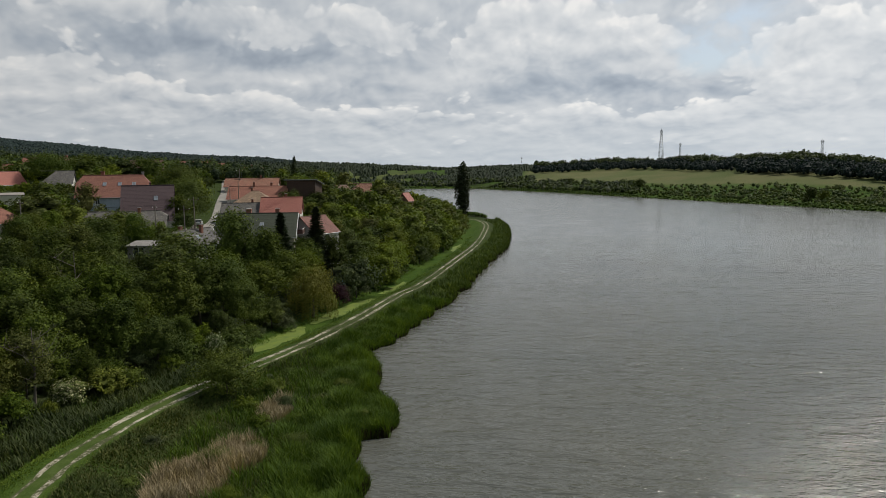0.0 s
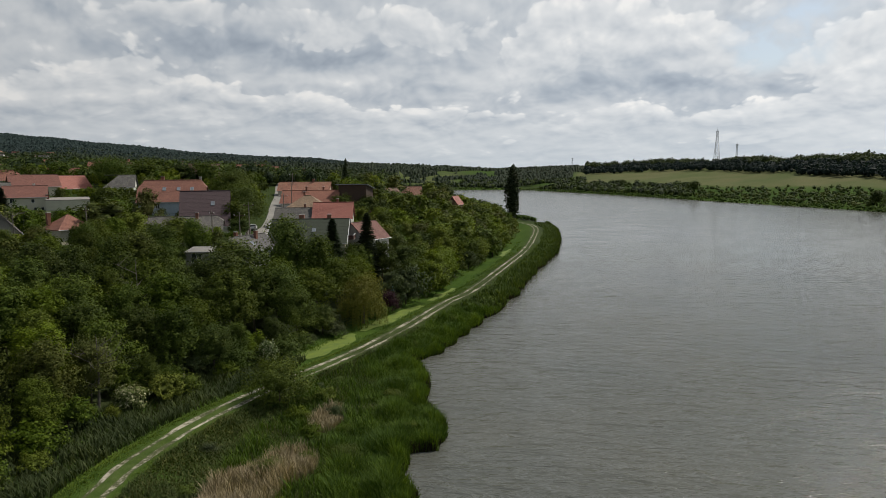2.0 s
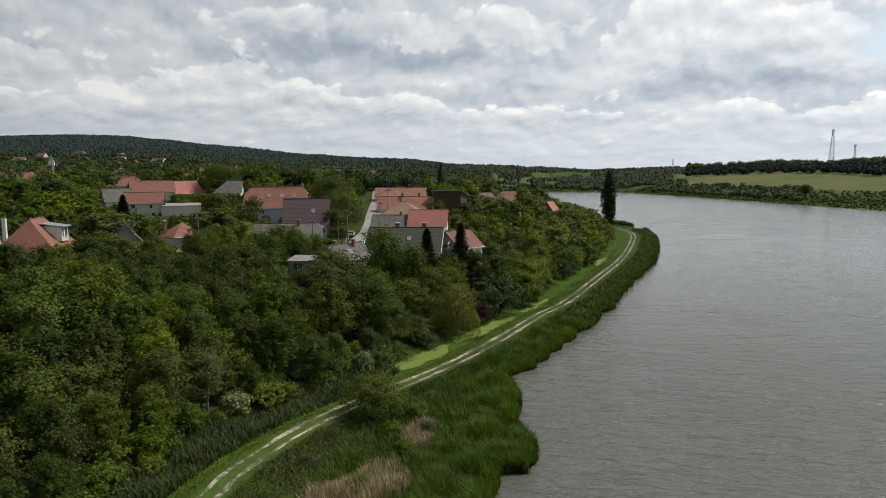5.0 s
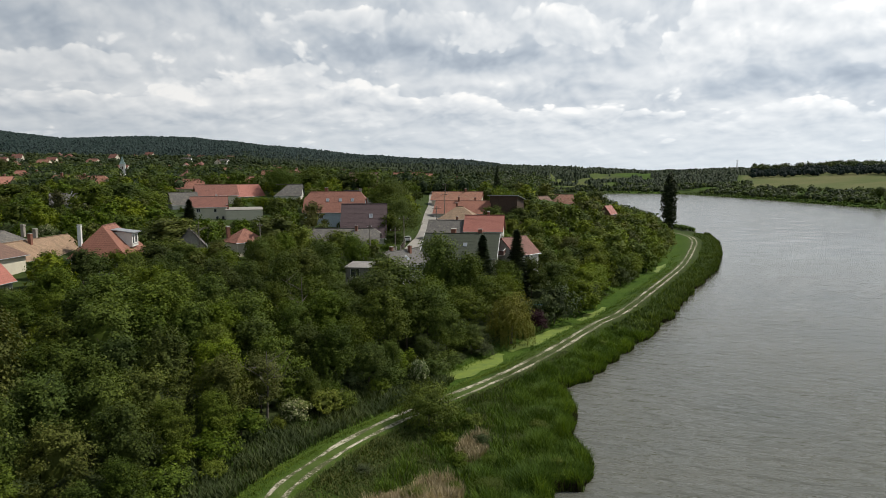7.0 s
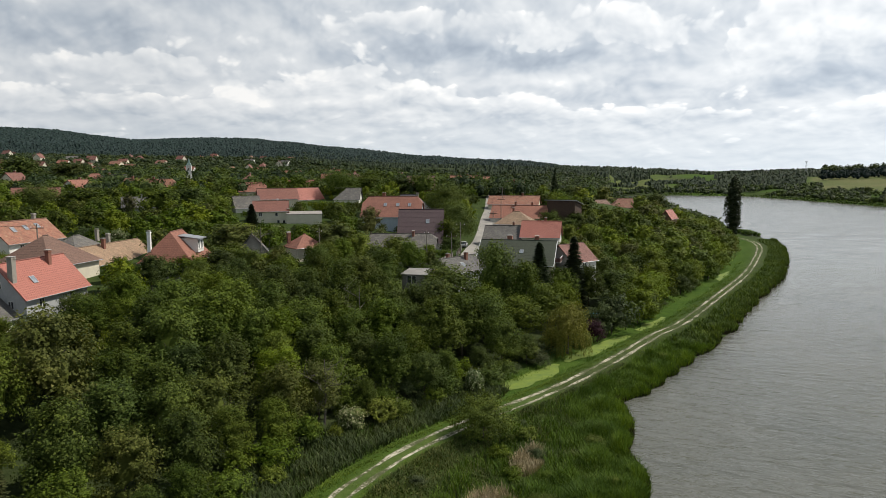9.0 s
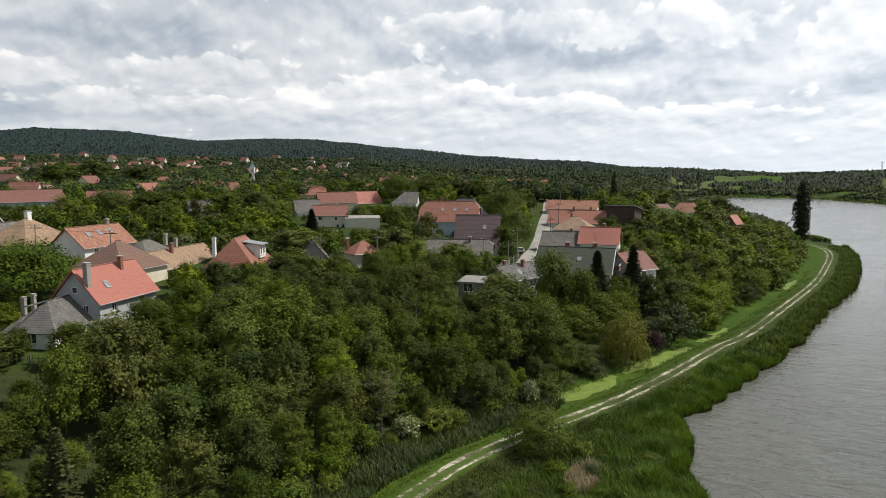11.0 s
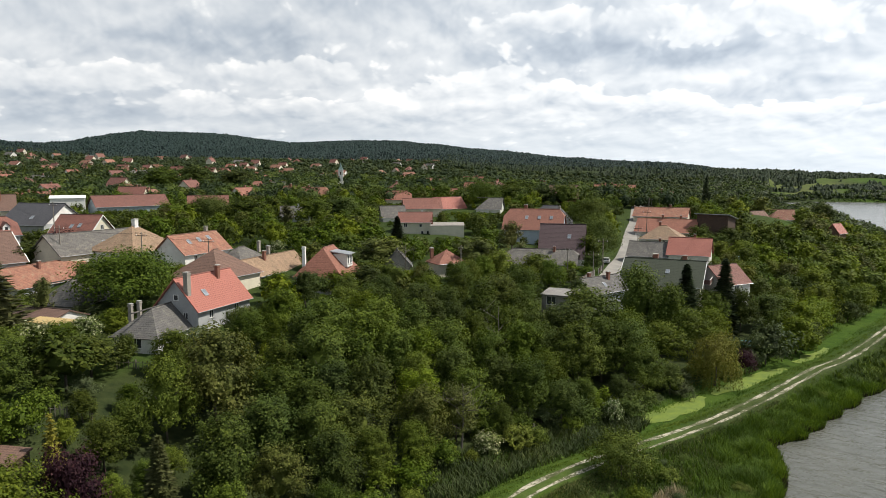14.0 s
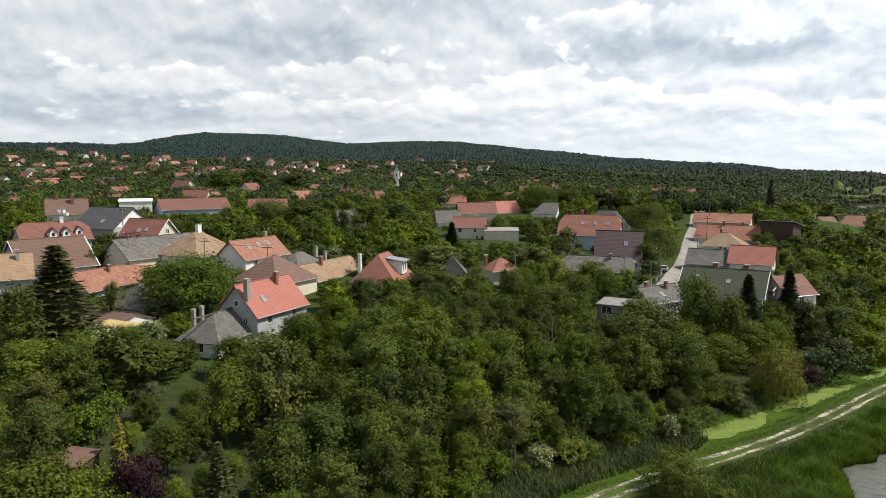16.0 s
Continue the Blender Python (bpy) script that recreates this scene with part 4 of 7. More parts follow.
PURPLE = template(template_broad(41, "leaf_purple", 6, 5.6, 0.2, 120, 46, 0.12, "purple_tree"), 6)
GOLD = template(template_conifer(42, "leaf_gold", 6, 3.4, 16, 12, "golden_conifer"), 6)
SPRUCE = template(template_conifer(43, "needle", 14, 5.6, 38, 20, "spruce", 0.5, 7), 14)
PINE = template(template_conifer(44, "needle_light", 13, 7.0, 27, 18, "fir", 0.42, 8), 13)
THUJA = template(template_broad(45, "needle_light", 8, 3.4, 0.2, 100, 38, 0.13, "thuja", 3.0), 8)
POPLAR = template(template_poplar(46, "needle"), 26)
WILLOW = template(template_willow(47, "leaf_willow"), 7.5)
MAPLE = template(template_broad(48, "leaf_mid", 10, 11.0, 0.5, 300, 52, 0.17, "maple"), 10)


FOOT = []          # house plans, to keep trees out of them: x, y, radius
SIGHT = []         # houses to be kept in view from the lake: x, y, half width, height of the eaves


def low_enough(x, y, h):
    """The height that a garden tree may have without hiding the upper walls behind it from over the lake."""
    d, g = math.hypot(x, y), gz(x, y)
    for a, b, w, e in SIGHT:
        D = math.hypot(a, b)
        if d < D - 2 and abs(x * b - y * a) / D < w + 2.0 and x * a + y * b > 0 and D - d < 70:
            h = min(h, 35.0 - (35.0 - (e - (0.3 if D < 135 else 1.3))) * d / D - g)
    return h


def clear_of(x, y, extra):
    return all((x - a) ** 2 + (y - b) ** 2 > (q + extra) ** 2 for a, b, q in FOOT)


KIND = {"leaf_light": "pale green", "leaf_olive": "olive green", "leaf_dark": "dark green", "leaf_mid": "green"}


def tone(t):
    return KIND.get(t.children[-1].data.materials[0].name, "green")


def spread(n, x0, x1, y0, y1, gap, seed, test):
    """Random spots at least gap apart where test(xy, s) holds."""
    r = np.random.RandomState(seed)
    xy = np.column_stack([r.uniform(x0, x1, n), r.uniform(y0, y1, n)])
    s = line_dist(xy, TRACK_FINE)
    ok = test(xy, s)
    xy, s = xy[ok], s[ok]
    free = np.ones(len(xy), bool)
    out = []
    for k in range(len(xy)):
        if free[k]:
            out.append((float(xy[k, 0]), float(xy[k, 1]), float(s[k])))
            free &= ((xy - xy[k]) ** 2).sum(1) > gap * gap
    return out


def wild_wood():
    """The wooded bank between the ditch and the gardens."""
    r = random.Random(5)
    for x, y, s in spread(6000, -100, -18, 16, 138, 4.6, 5, lambda v, s: (s > 11.5) & (s < 47 + 13 * ((v[:, 1] > 79) & (v[:, 1] < 126))) & ~((s > 36) & (v[:, 1] < 66)) & ~((s > 30) & (v[:, 1] < 45))):
        if not clear_of(x, y, 2.0) or (x > -49 and y > 112 and s > 12):
            continue
        h = np.interp(s, [11.5, 16, 24, 36, 47, 60], [5.0, 8.5, 10.4, 9.2, 6.6, 4.6]) * r.uniform(0.84, 1.2)
        if y < 42:
            h = low_enough(x, y, h)
            if h < 1.4:
                continue
        t = r.choices(FOREST, [6, 6, 6, 5, 0.9, 0.5])[0]
        plant(t, x, y, h, r.uniform(0.95, 1.25), label=tone(t) + " broadleaf tree crowded on the wooded bank", category="tree", group="trees on the wooded bank")


def shore_gardens():
    """Trees of the gardens between the upper houses and the bend of the dike."""
    r = random.Random(8)
    for x, y, s in spread(5000, -75, 8, 140, 350, 5.6, 9, lambda v, s: (s > 8.5) & (s < 64)):
        if not clear_of(x, y, 2.6) or abs(float(line_dist(np.array([(x, y)]), STREET)[0])) < 6 or ((x + 27) / 4) ** 2 + ((y - 172) / 6) ** 2 < 1 or ((x + 26) / 5) ** 2 + ((y - 147) / 8) ** 2 < 1:
            continue
        h = np.interp(s, [8.5, 14, 30, 64], [6.0, 8.8, 9.6, 7.2]) * r.uniform(0.75, 1.2)
        if s > 26 and y > 176 and y < 235:
            h *= 0.75
        h = low_enough(x, y, h)
        if h < 1.2 or (-46 < x < -33 and y < 168):
            continue
        t = r.choices(GARDEN if y < 215 else YARD, [1.5, 3, 6, 2])[0]
        plant(t, x, y, h, r.uniform(0.95, 1.3), label=tone(t) + " broadleaf tree in the lakeside gardens", category="tree", group="lakeside garden trees")


def grove(name, rows, label):
    """Many trees joined into one: template, x, y, height, width factor, turn."""
    by = {}
    for row in rows:
        by.setdefault(row[0].name, []).append(row)
    for group in by.values():
        tmpl = group[0][0]
        for child in tmpl.children:
            me = child.data
            v = np.empty(len(me.vertices) * 3)
            me.vertices.foreach_get("co", v)
            v = v.reshape(-1, 3)
            loops = np.empty(len(me.loops), np.int32)
            me.loops.foreach_get("vertex_index", loops)
            sides = np.empty(len(me.polygons), np.int32)
            me.polygons.foreach_get("loop_total", sides)
            cuts = np.split(loops, np.cumsum(sides)[:-1])
            blocks = [np.array([c for c in cuts if len(c) == k]) for k in sorted(set(sides.tolist()))]
            z = land(np.array([(q[1], q[2]) for q in group]))
            vs, fs = [], []
            for (_, x, y, h, wide, turn), g in zip(group, z):
                s = h / HEIGHT[tmpl.name]
                m = np.array(Matrix.LocRotScale((x, y, g - 0.15), Euler((0, 0, turn)), (s * wide, s * wide, s)))
                fs += [f + len(vs) * len(v) for f in blocks]
                vs.append(v @ m[:3, :3].T + m[:3, 3])
            crown = child.name.startswith("crown")
            tagged(new(name if crown else name + "_trunks", mesh_of(name, np.vstack(vs), fs, me.materials[0])), label if crown else "dark trunks of the garden trees", "trees", kind="stuff")


def village_gardens():
    """Smaller trees and shrubs between the houses."""
    r = random.Random(12)
    rows = []
    for x, y, s in spread(16000, -300, -45, 20, 300, 4.5, 13, lambda v, s: (s > 48) & (np.hypot(v[:, 0], v[:, 1]) < 300) & (np.degrees(np.arctan2(v[:, 0], v[:, 1])) > -76)):
        d = math.hypot(x, y)
        if not clear_of(x, y, 2.2) or abs(float(line_dist(np.array([(x, y)]), STREET)[0])) < 6.5:
            continue
        # low in front of a house, as seen from the lake, taller behind
        front = not clear_of(x - x / d * 9, y - y / d * 9, -1.0) or not clear_of(x + x / d * 9, y + y / d * 9, 1.0)
        h = r.uniform(2.2, 3.6) if front else r.uniform(4.5, 8.2)
        h = low_enough(x, y, h)
        if h < 1.0:
            continue
        if h < 3.4 and d < 190:
            plant(r.choice(SHRUB), x, y, h, r.uniform(0.9, 1.2), label="leafy garden shrub between the houses", category="shrub", group="garden shrubs")
        else:
            rows.append((r.choices(YARD, [4, 4, 2.5, 1.5])[0], x, y, h, r.uniform(0.9, 1.25), r.uniform(0, 6.28)))
    grove("garden_trees", rows, "green garden trees between the village houses")


def orchard():
    """Crowded garden trees and shrubs below the lower houses."""
    r = random.Random(31)
    lawn = lambda x, y: ((x + 77) / 5.5) ** 2 + ((y - 47) / 4.0) ** 2 < 1
    for x, y, s in spread(6000, -128, -44, 14, 72, 3.6, 32, lambda v, s: (s > 22) & (np.degrees(np.arctan2(v[:, 0], v[:, 1])) > -74)):
        if not clear_of(x, y, 1.4) or lawn(x, y) or (s < 36 and y > 45):
            continue
        h = low_enough(x, y, r.uniform(2.4, 6.4))
        if h < 0.9:
            continue
        if h < 3.2:
            plant(r.choice(SHRUB[:3]), x, y, h, r.uniform(1.0, 1.35), label="leafy shrub in a crowded hillside garden", category="shrub", group="hillside garden shrubs")
        else:
            t = r.choices(FOREST, [4, 5, 4, 4, 4, 2])[0]
            plant(t, x, y, h, r.uniform(1.0, 1.35), label=tone(t) + " fruit tree in a crowded hillside garden", category="tree", group="hillside garden trees")


def undergrowth():
    """Shrubs and tall herbs along the foot of the wood, by the ditch."""
    r = random.Random(41)
    for x, y, s in spread(3000, -60, 4, 36, 240, 2.6, 42, lambda v, s: (s > 9.6) & (s < 14.5)):
        if not clear_of(x, y, 0.6):
            continue
        plant(r.choices(SHRUB, [6, 1, 2, 0.1])[0], x, y, r.uniform(1.5, 3.8), r.uniform(0.9, 1.3), label="leafy shrub at the foot of the wooded bank", category="shrub", group="shrubs along the ditch")


def marsh_bushes():
    """Low bushes among the plants between the dike and the reeds."""
    r = random.Random(51)
    for x, y, s in spread(1500, -34, 4, 44, 150, 3.0, 52, lambda v, s: (s < -4.2) & (lake_dist(v) > 2.5)):
        if r.random() < 0.55:
            t = r.choices([SHRUB[0], SHRUB[2], AIRY, SHRUB[1]], [4, 2, 4, 1])[0]
            plant(t, x, y, r.uniform(0.7, 1.7), r.uniform(1.0, 1.6), label="low green bush among the marsh plants", category="bush", group="marsh bushes")

# ---- houses ----


def part(name, geo, mat, parent, label="", smooth=False, uvs=None, index=None):
    ob = new(name, mesh_of(name, geo[0], geo[1], mat, smooth, index, uvs))
    ob.parent = parent
    return tagged(ob, label) if label else ob


def box(x0, x1, y0, y1, z0, z1):
    v = [(x, y, z) for z in (z0, z1) for y in (y0, y1) for x in (x0, x1)]
    return np.array(v, float), [(0, 2, 3, 1), (4, 5, 7, 6), (0, 1, 5, 4), (2, 6, 7, 3), (0, 4, 6, 2), (1, 3, 7, 5)]


def turned(geo, m):
    return np.array([m @ Vector(p) for p in geo[0]]), geo[1]


def panel(origin, u, n, width, z0, z1, holes, deep=0.16):
    """A wall face along u, facing n, with openings cut through it and their reveals."""
    o, u, n = np.array(origin, float), np.array(u, float), np.array(n, float)
    xs = sorted({0.0, width, *[h[0] for h in holes], *[h[1] for h in holes]})
    zs = sorted({z0, z1, *[h[2] for h in holes], *[h[3] for h in holes]})
    up = np.array((0, 0, 1.0))
    pieces = []

    def quad(a, b, c, d):
        pieces.append((np.array([a, b, c, d]), [(0, 1, 2, 3)]))

    for xa, xb in zip(xs[:-1], xs[1:]):
        for za, zb in zip(zs[:-1], zs[1:]):
            xm, zm = (xa + xb) / 2, (za + zb) / 2
            if any(h[0] < xm < h[1] and h[2] < zm < h[3] for h in holes):
                continue
            quad(o + u * xa + up * za, o + u * xb + up * za, o + u * xb + up * zb, o + u * xa + up * zb)
    for a, b, c, d in holes:
        p = [o + u * a + up * c, o + u * b + up * c, o + u * b + up * d, o + u * a + up * d]
        q = [k - n * deep for k in p]
        for i in range(4):
            j = (i + 1) % 4
            quad(p[j], p[i], q[i], q[j])
    return merge(pieces)


def slab(poly, thick=0.16):
    """A roof plane with thickness, below the given polygon; uv in metres along and up the slope."""
    p = np.array(poly, float)
    n = np.cross(p[1] - p[0], p[2] - p[0])
    n /= np.linalg.norm(n)
    if n[2] < 0:
        p, n = p[::-1], -n
    k = len(p)
    low = p - n * thick
    along = np.cross((0, 0, 1.0), n)
    along = along / np.linalg.norm(along) if np.linalg.norm(along) > 1e-6 else np.array((1.0, 0, 0))
    slope = np.cross(n, along)
    v = np.vstack([p, low])
    f = [tuple(range(k)), tuple(range(2 * k - 1, k - 1, -1))] + [(i, i + k, (i + 1) % k + k, (i + 1) % k) for i in range(k)]
    uv = [(float(v[i] @ along), float(v[i] @ slope)) for q in f for i in q]
    return (v, f), uv


def roof_of(kind, L, W, z, h, over, hipx=None):
    """Roof planes for a plan L x W centred on the origin, ridge along x."""
    ex, ey = L / 2 + over, W / 2 + over
    ez = z - over * h / (W / 2)
    r = z + h
    if kind == "gable":
        return [[(-ex, -ey, ez), (ex, -ey, ez), (ex, 0, r), (-ex, 0, r)], [(ex, ey, ez), (-ex, ey, ez), (-ex, 0, r), (ex, 0, r)]]
    if kind == "shed":
        return [[(-ex, -ey, z), (ex, -ey, z), (ex, ey, r), (-ex, ey, r)]]
    if kind == "half":
        # gables clipped by small hips
        c, hz_ = min(1.6, L * 0.15), r - h * 0.38
        yy = ey * (1 - (hz_ - ez) / (r - ez))
        A, B = (-ex + c, 0, r), (ex - c, 0, r)
        return [[(-ex, -ey, ez), (ex, -ey, ez), (ex, -yy, hz_), B, A, (-ex, -yy, hz_)], [(ex, ey, ez), (-ex, ey, ez), (-ex, yy, hz_), A, B, (ex, yy, hz_)],
                [(-ex, yy, hz_), (-ex, -yy, hz_), A], [(ex, -yy, hz_), (ex, yy, hz_), B]]
    c = ey if hipx is None else hipx
    c = min(c, ex - 0.05)
    A, B = (-ex + c, 0, r), (ex - c, 0, r)
    if kind == "hip1":
        # hipped at the -x end only
        B = (ex, 0, r)
        return [[(-ex, -ey, ez), (ex, -ey, ez), B, A], [(ex, ey, ez), (-ex, ey, ez), A, B], [(-ex, ey, ez), (-ex, -ey, ez), A]]
    return [[(-ex, -ey, ez), (ex, -ey, ez), B, A], [(ex, ey, ez), (-ex, ey, ez), A, B], [(-ex, ey, ez), (-ex, -ey, ez), A], [(ex, -ey, ez), (ex, ey, ez), B]]


def window_at(parent, c, u, n, w, h, deep=0.12, door=False, frame_mat="white_trim"):
    """A framed pane set into its opening. c: centre on the wall's face."""
    c, u, n = Vector(c), Vector(u), Vector(n)
    m = Matrix.Translation(c - n * deep) @ Matrix((u, Vector((0, 0, 1)), n)).transposed().to_4x4()
    b = 0.07
    bars = [box(-w / 2, w / 2, -h / 2, -h / 2 + b, 0, 0.06), box(-w / 2, w / 2, h / 2 - b, h / 2, 0, 0.06), box(-w / 2, -w / 2 + b, -h / 2 + b, h / 2 - b, 0, 0.06), box(w / 2 - b, w / 2, -h / 2 + b, h / 2 - b, 0, 0.06)]
    if w > 0.9 and not door:
        bars.append(box(-b / 2, b / 2, -h / 2 + b, h / 2 - b, 0, 0.05))
    if door:
        fr = part("door", turned(merge(bars + [box(-w / 2 + b, w / 2 - b, -h / 2 + b, h * 0.12, 0.01, 0.04)]), m), M["wood_dark"], parent)
        part("pane", turned(box(-w / 2 + b, w / 2 - b, h * 0.12, h / 2 - b, 0.0, 0.02), m), M["glass"], fr)
        return fr
    fr = part("window", turned(merge(bars), m), M[frame_mat], parent)
    part("pane", turned(box(-w / 2 + b, w / 2 - b, -h / 2 + b, h / 2 - b, 0.0, 0.02), m), M["glass"], fr)
    part("sill", turned(box(-w / 2 - 0.08, w / 2 + 0.08, -h / 2 - 0.06, -h / 2 - 0.003, deep - 0.05, deep + 0.1), m), M["concrete"], fr)
    return fr


def chimney_on(parent, x, y, z0, z1, w=0.55, mat="chimney_brick", pot=True):
    ch = part("chimney", merge([box(x - w / 2, x + w / 2, y - w / 2, y + w / 2, z0, z1), box(x - w / 2 - 0.07, x + w / 2 + 0.07, y - w / 2 - 0.07, y + w / 2 + 0.07, z1 - 0.22, z1 - 0.08)]), M[mat], parent)
    if pot:
        part("chimney_cap", merge([box(x - w / 2 - 0.05, x + w / 2 + 0.05, y - w / 2 - 0.05, y + w / 2 + 0.05, z1 + 0.10, z1 + 0.16)] + [box(x + sx * w * 0.42 - 0.03, x + sx * w * 0.42 + 0.03, y + sy * w * 0.42 - 0.03, y + sy * w * 0.42 + 0.03, z1, z1 + 0.1) for sx in (-1, 1) for sy in (-1, 1)]), M["concrete"], ch)
    return ch


def house(label, x, y, ang, L, W, eave, ridge, kind="gable", wall="wall_white", roof="tile_red", over=0.45, base=None, windows=(), doors=(), chimneys=(), skylights=(), hipx=None, gable_mat=None, gable_windows=(), name="house", trim=None, gutter=True):
    """One house. ang: degrees of the ridge from +x; eave, ridge: heights above the lake.
    windows: (side, along, sill above the eave line (minus), width, height); sides s (-y), n (+y), w (-x), e (+x).
    skylights: (side, along, share up the slope); chimneys: (along, across, top above the ridge, width, material)."""
    g = min(gz(x + math.cos(radians(ang)) * a * L / 2 - math.sin(radians(ang)) * b * W / 2, y + math.sin(radians(ang)) * a * L / 2 + math.cos(radians(ang)) * b * W / 2) for a in (-1, 0, 1) for b in (-1, 0, 1)) if base is None else base
    root = new(name)
    n = max(1, round(L / W))
    FOOT.extend((x + math.cos(radians(ang)) * L * ((k + 0.5) / n - 0.5), y + math.sin(radians(ang)) * L * ((k + 0.5) / n - 0.5), W * 0.55 + 0.6) for k in range(n))
    root.matrix_basis = pose(x, y, g - 0.2, 0, 0, ang)
    SIGHT.append((x, y, max(L, W) * 0.5, eave))
    e, rg = eave - g + 0.2, ridge - g + 0.2
    h = rg - e
    faces = {"s": ((-L / 2, -W / 2, 0), (1, 0, 0), (0, -1, 0), L), "n": ((L / 2, W / 2, 0), (-1, 0, 0), (0, 1, 0), L), "w": ((-L / 2, W / 2, 0), (0, -1, 0), (-1, 0, 0), W), "e": ((L / 2, -W / 2, 0), (0, 1, 0), (1, 0, 0), W)}
    pieces = []
    for side, (o, u, n, width) in faces.items():
        holes = []
        for q in windows:
            if q[0] == side:
                holes.append((q[1] - q[3] / 2, q[1] + q[3] / 2, e + q[2], e + q[2] + q[4]))
        for q in doors:
            if q[0] == side:
                holes.append((q[1] - 0.5, q[1] + 0.5, e + q[2], e + q[2] + 2.05))
        top = e - 0.02 if not (kind == "shed" and side == "n") else e + h - 0.02
        pieces.append(panel(o, u, n, width, 0.0, top, holes))
        for q, hol in zip([q for q in windows if q[0] == side] + [q for q in doors if q[0] == side], holes):
            c = np.array(o) + np.array(u) * (hol[0] + hol[1]) / 2 + np.array((0, 0, (hol[2] + hol[3]) / 2))
            window_at(root, c, u, n, hol[1] - hol[0], hol[3] - hol[2], door=q in list(doors))
    tops = []
    if kind in ("gable", "half", "hip1"):
        for sx in (-1, 1):
            if kind == "hip1" and sx < 0:
                continue
            k = 0.0 if kind != "half" else 0.36
            prof = [(-W / 2, e - 0.02), (W / 2, e - 0.02), (W / 2 * k, e + h * (1 - k) - 0.16), (-W / 2 * k, e + h * (1 - k) - 0.16)] if k else [(-W / 2, e - 0.02), (W / 2, e - 0.02), (0, e + h - 0.16)]
            v = [(sx * L / 2, a, b) for a, b in prof] + [(sx * (L / 2 - 0.2), a, b) for a, b in prof]
            kk = len(prof)
            f = [tuple(range(kk)), tuple(range(2 * kk - 1, kk - 1, -1))] + [(i, i + kk, (i + 1) % kk + kk, (i + 1) % kk) for i in range(kk)]
            tops.append((np.array(v), f))
    if kind == "shed":
        for sx in (-1, 1):
            v = [(sx * L / 2, -W / 2, e - 0.02), (sx * L / 2, W / 2, e - 0.02), (sx * L / 2, W / 2, e + h - 0.05)]
            tops.append((np.array(v), [(0, 1, 2)]))
    if gable_mat:
        for t in tops:
            part("gable", t, M[gable_mat], root)
    else:
        pieces += tops
    part("wall", merge(pieces), M[wall], root)
    sl = [slab(p) for p in roof_of(kind, L, W, e, h, over, hipx)]
    part("roof", merge([s[0] for s in sl]), M[roof], root, uvs=[q for s in sl for q in s[1]])
    ex, ey, ez = L / 2 + over, W / 2 + over, e - over * h / (W / 2)
    if kind != "shed":
        lo, hi = (-ex, ex)
        if kind == "hip":
            c = min(ey if hipx is None else hipx, ex - 0.05)
            lo, hi = -ex + c, ex - c
        elif kind == "half":
            lo, hi = -ex + min(1.6, L * 0.15), ex - min(1.6, L * 0.15)
        part("ridge_tiles", limb((lo, 0, e + h + 0.01), (hi + 0.01, 0, e + h + 0.01), 0.11, 0.11, 6), M[roof], root, uvs=None)
    if gutter and kind in ("gable", "half", "hip", "hip1"):
        for sy in (-1, 1):
            part("gutter", limb((-ex, sy * (ey + 0.05), ez - 0.05), (ex, sy * (ey + 0.05), ez - 0.05), 0.07, 0.07, 6), M["metal_grey"], root)
    if trim and kind == "gable":
        for sx in (-1, 1):
            for sy in (-1, 1):
                part("barge_board", limb((sx * (ex + 0.03), sy * ey, ez - 0.1), (sx * (ex + 0.03), 0, e + h - 0.1), 0.11, 0.11, 4), M[trim], root)
    for al, ac, up, w, mat in chimneys:
        zz = e + h - abs(ac) / (W / 2) * h - 0.4
        chimney_on(root, al, ac, zz, e + h + up, w, mat)
    for side, al, f in skylights:
        sy = -1 if side == "s" else 1
        yy, zz = sy * W / 2 * (1 - f), e + h * f
        tilt = math.degrees(math.atan2(h, W / 2)) * (1 if sy < 0 else -1)
        m = pose(al, yy, zz + 0.05, tilt, 0, 0)
        sk = part("skylight", turned(merge([box(-0.45, 0.45, -0.62, -0.54, 0, 0.09), box(-0.45, 0.45, 0.54, 0.62, 0, 0.09), box(-0.45, -0.37, -0.54, 0.54, 0, 0.09), box(0.37, 0.45, -0.54, 0.54, 0, 0.09)]), m), M["metal_grey"], root)
        part("pane", turned(box(-0.37, 0.37, -0.54, 0.54, 0.0, 0.05), m), M["skylight"], sk)
    for sx, z, w, hh in gable_windows:
        window_at(root, (sx * (L / 2 + 0.13), 0, e + z), (0, sx, 0), (sx, 0, 0), w, hh)
    return tagged(root, label, "house", "village houses")

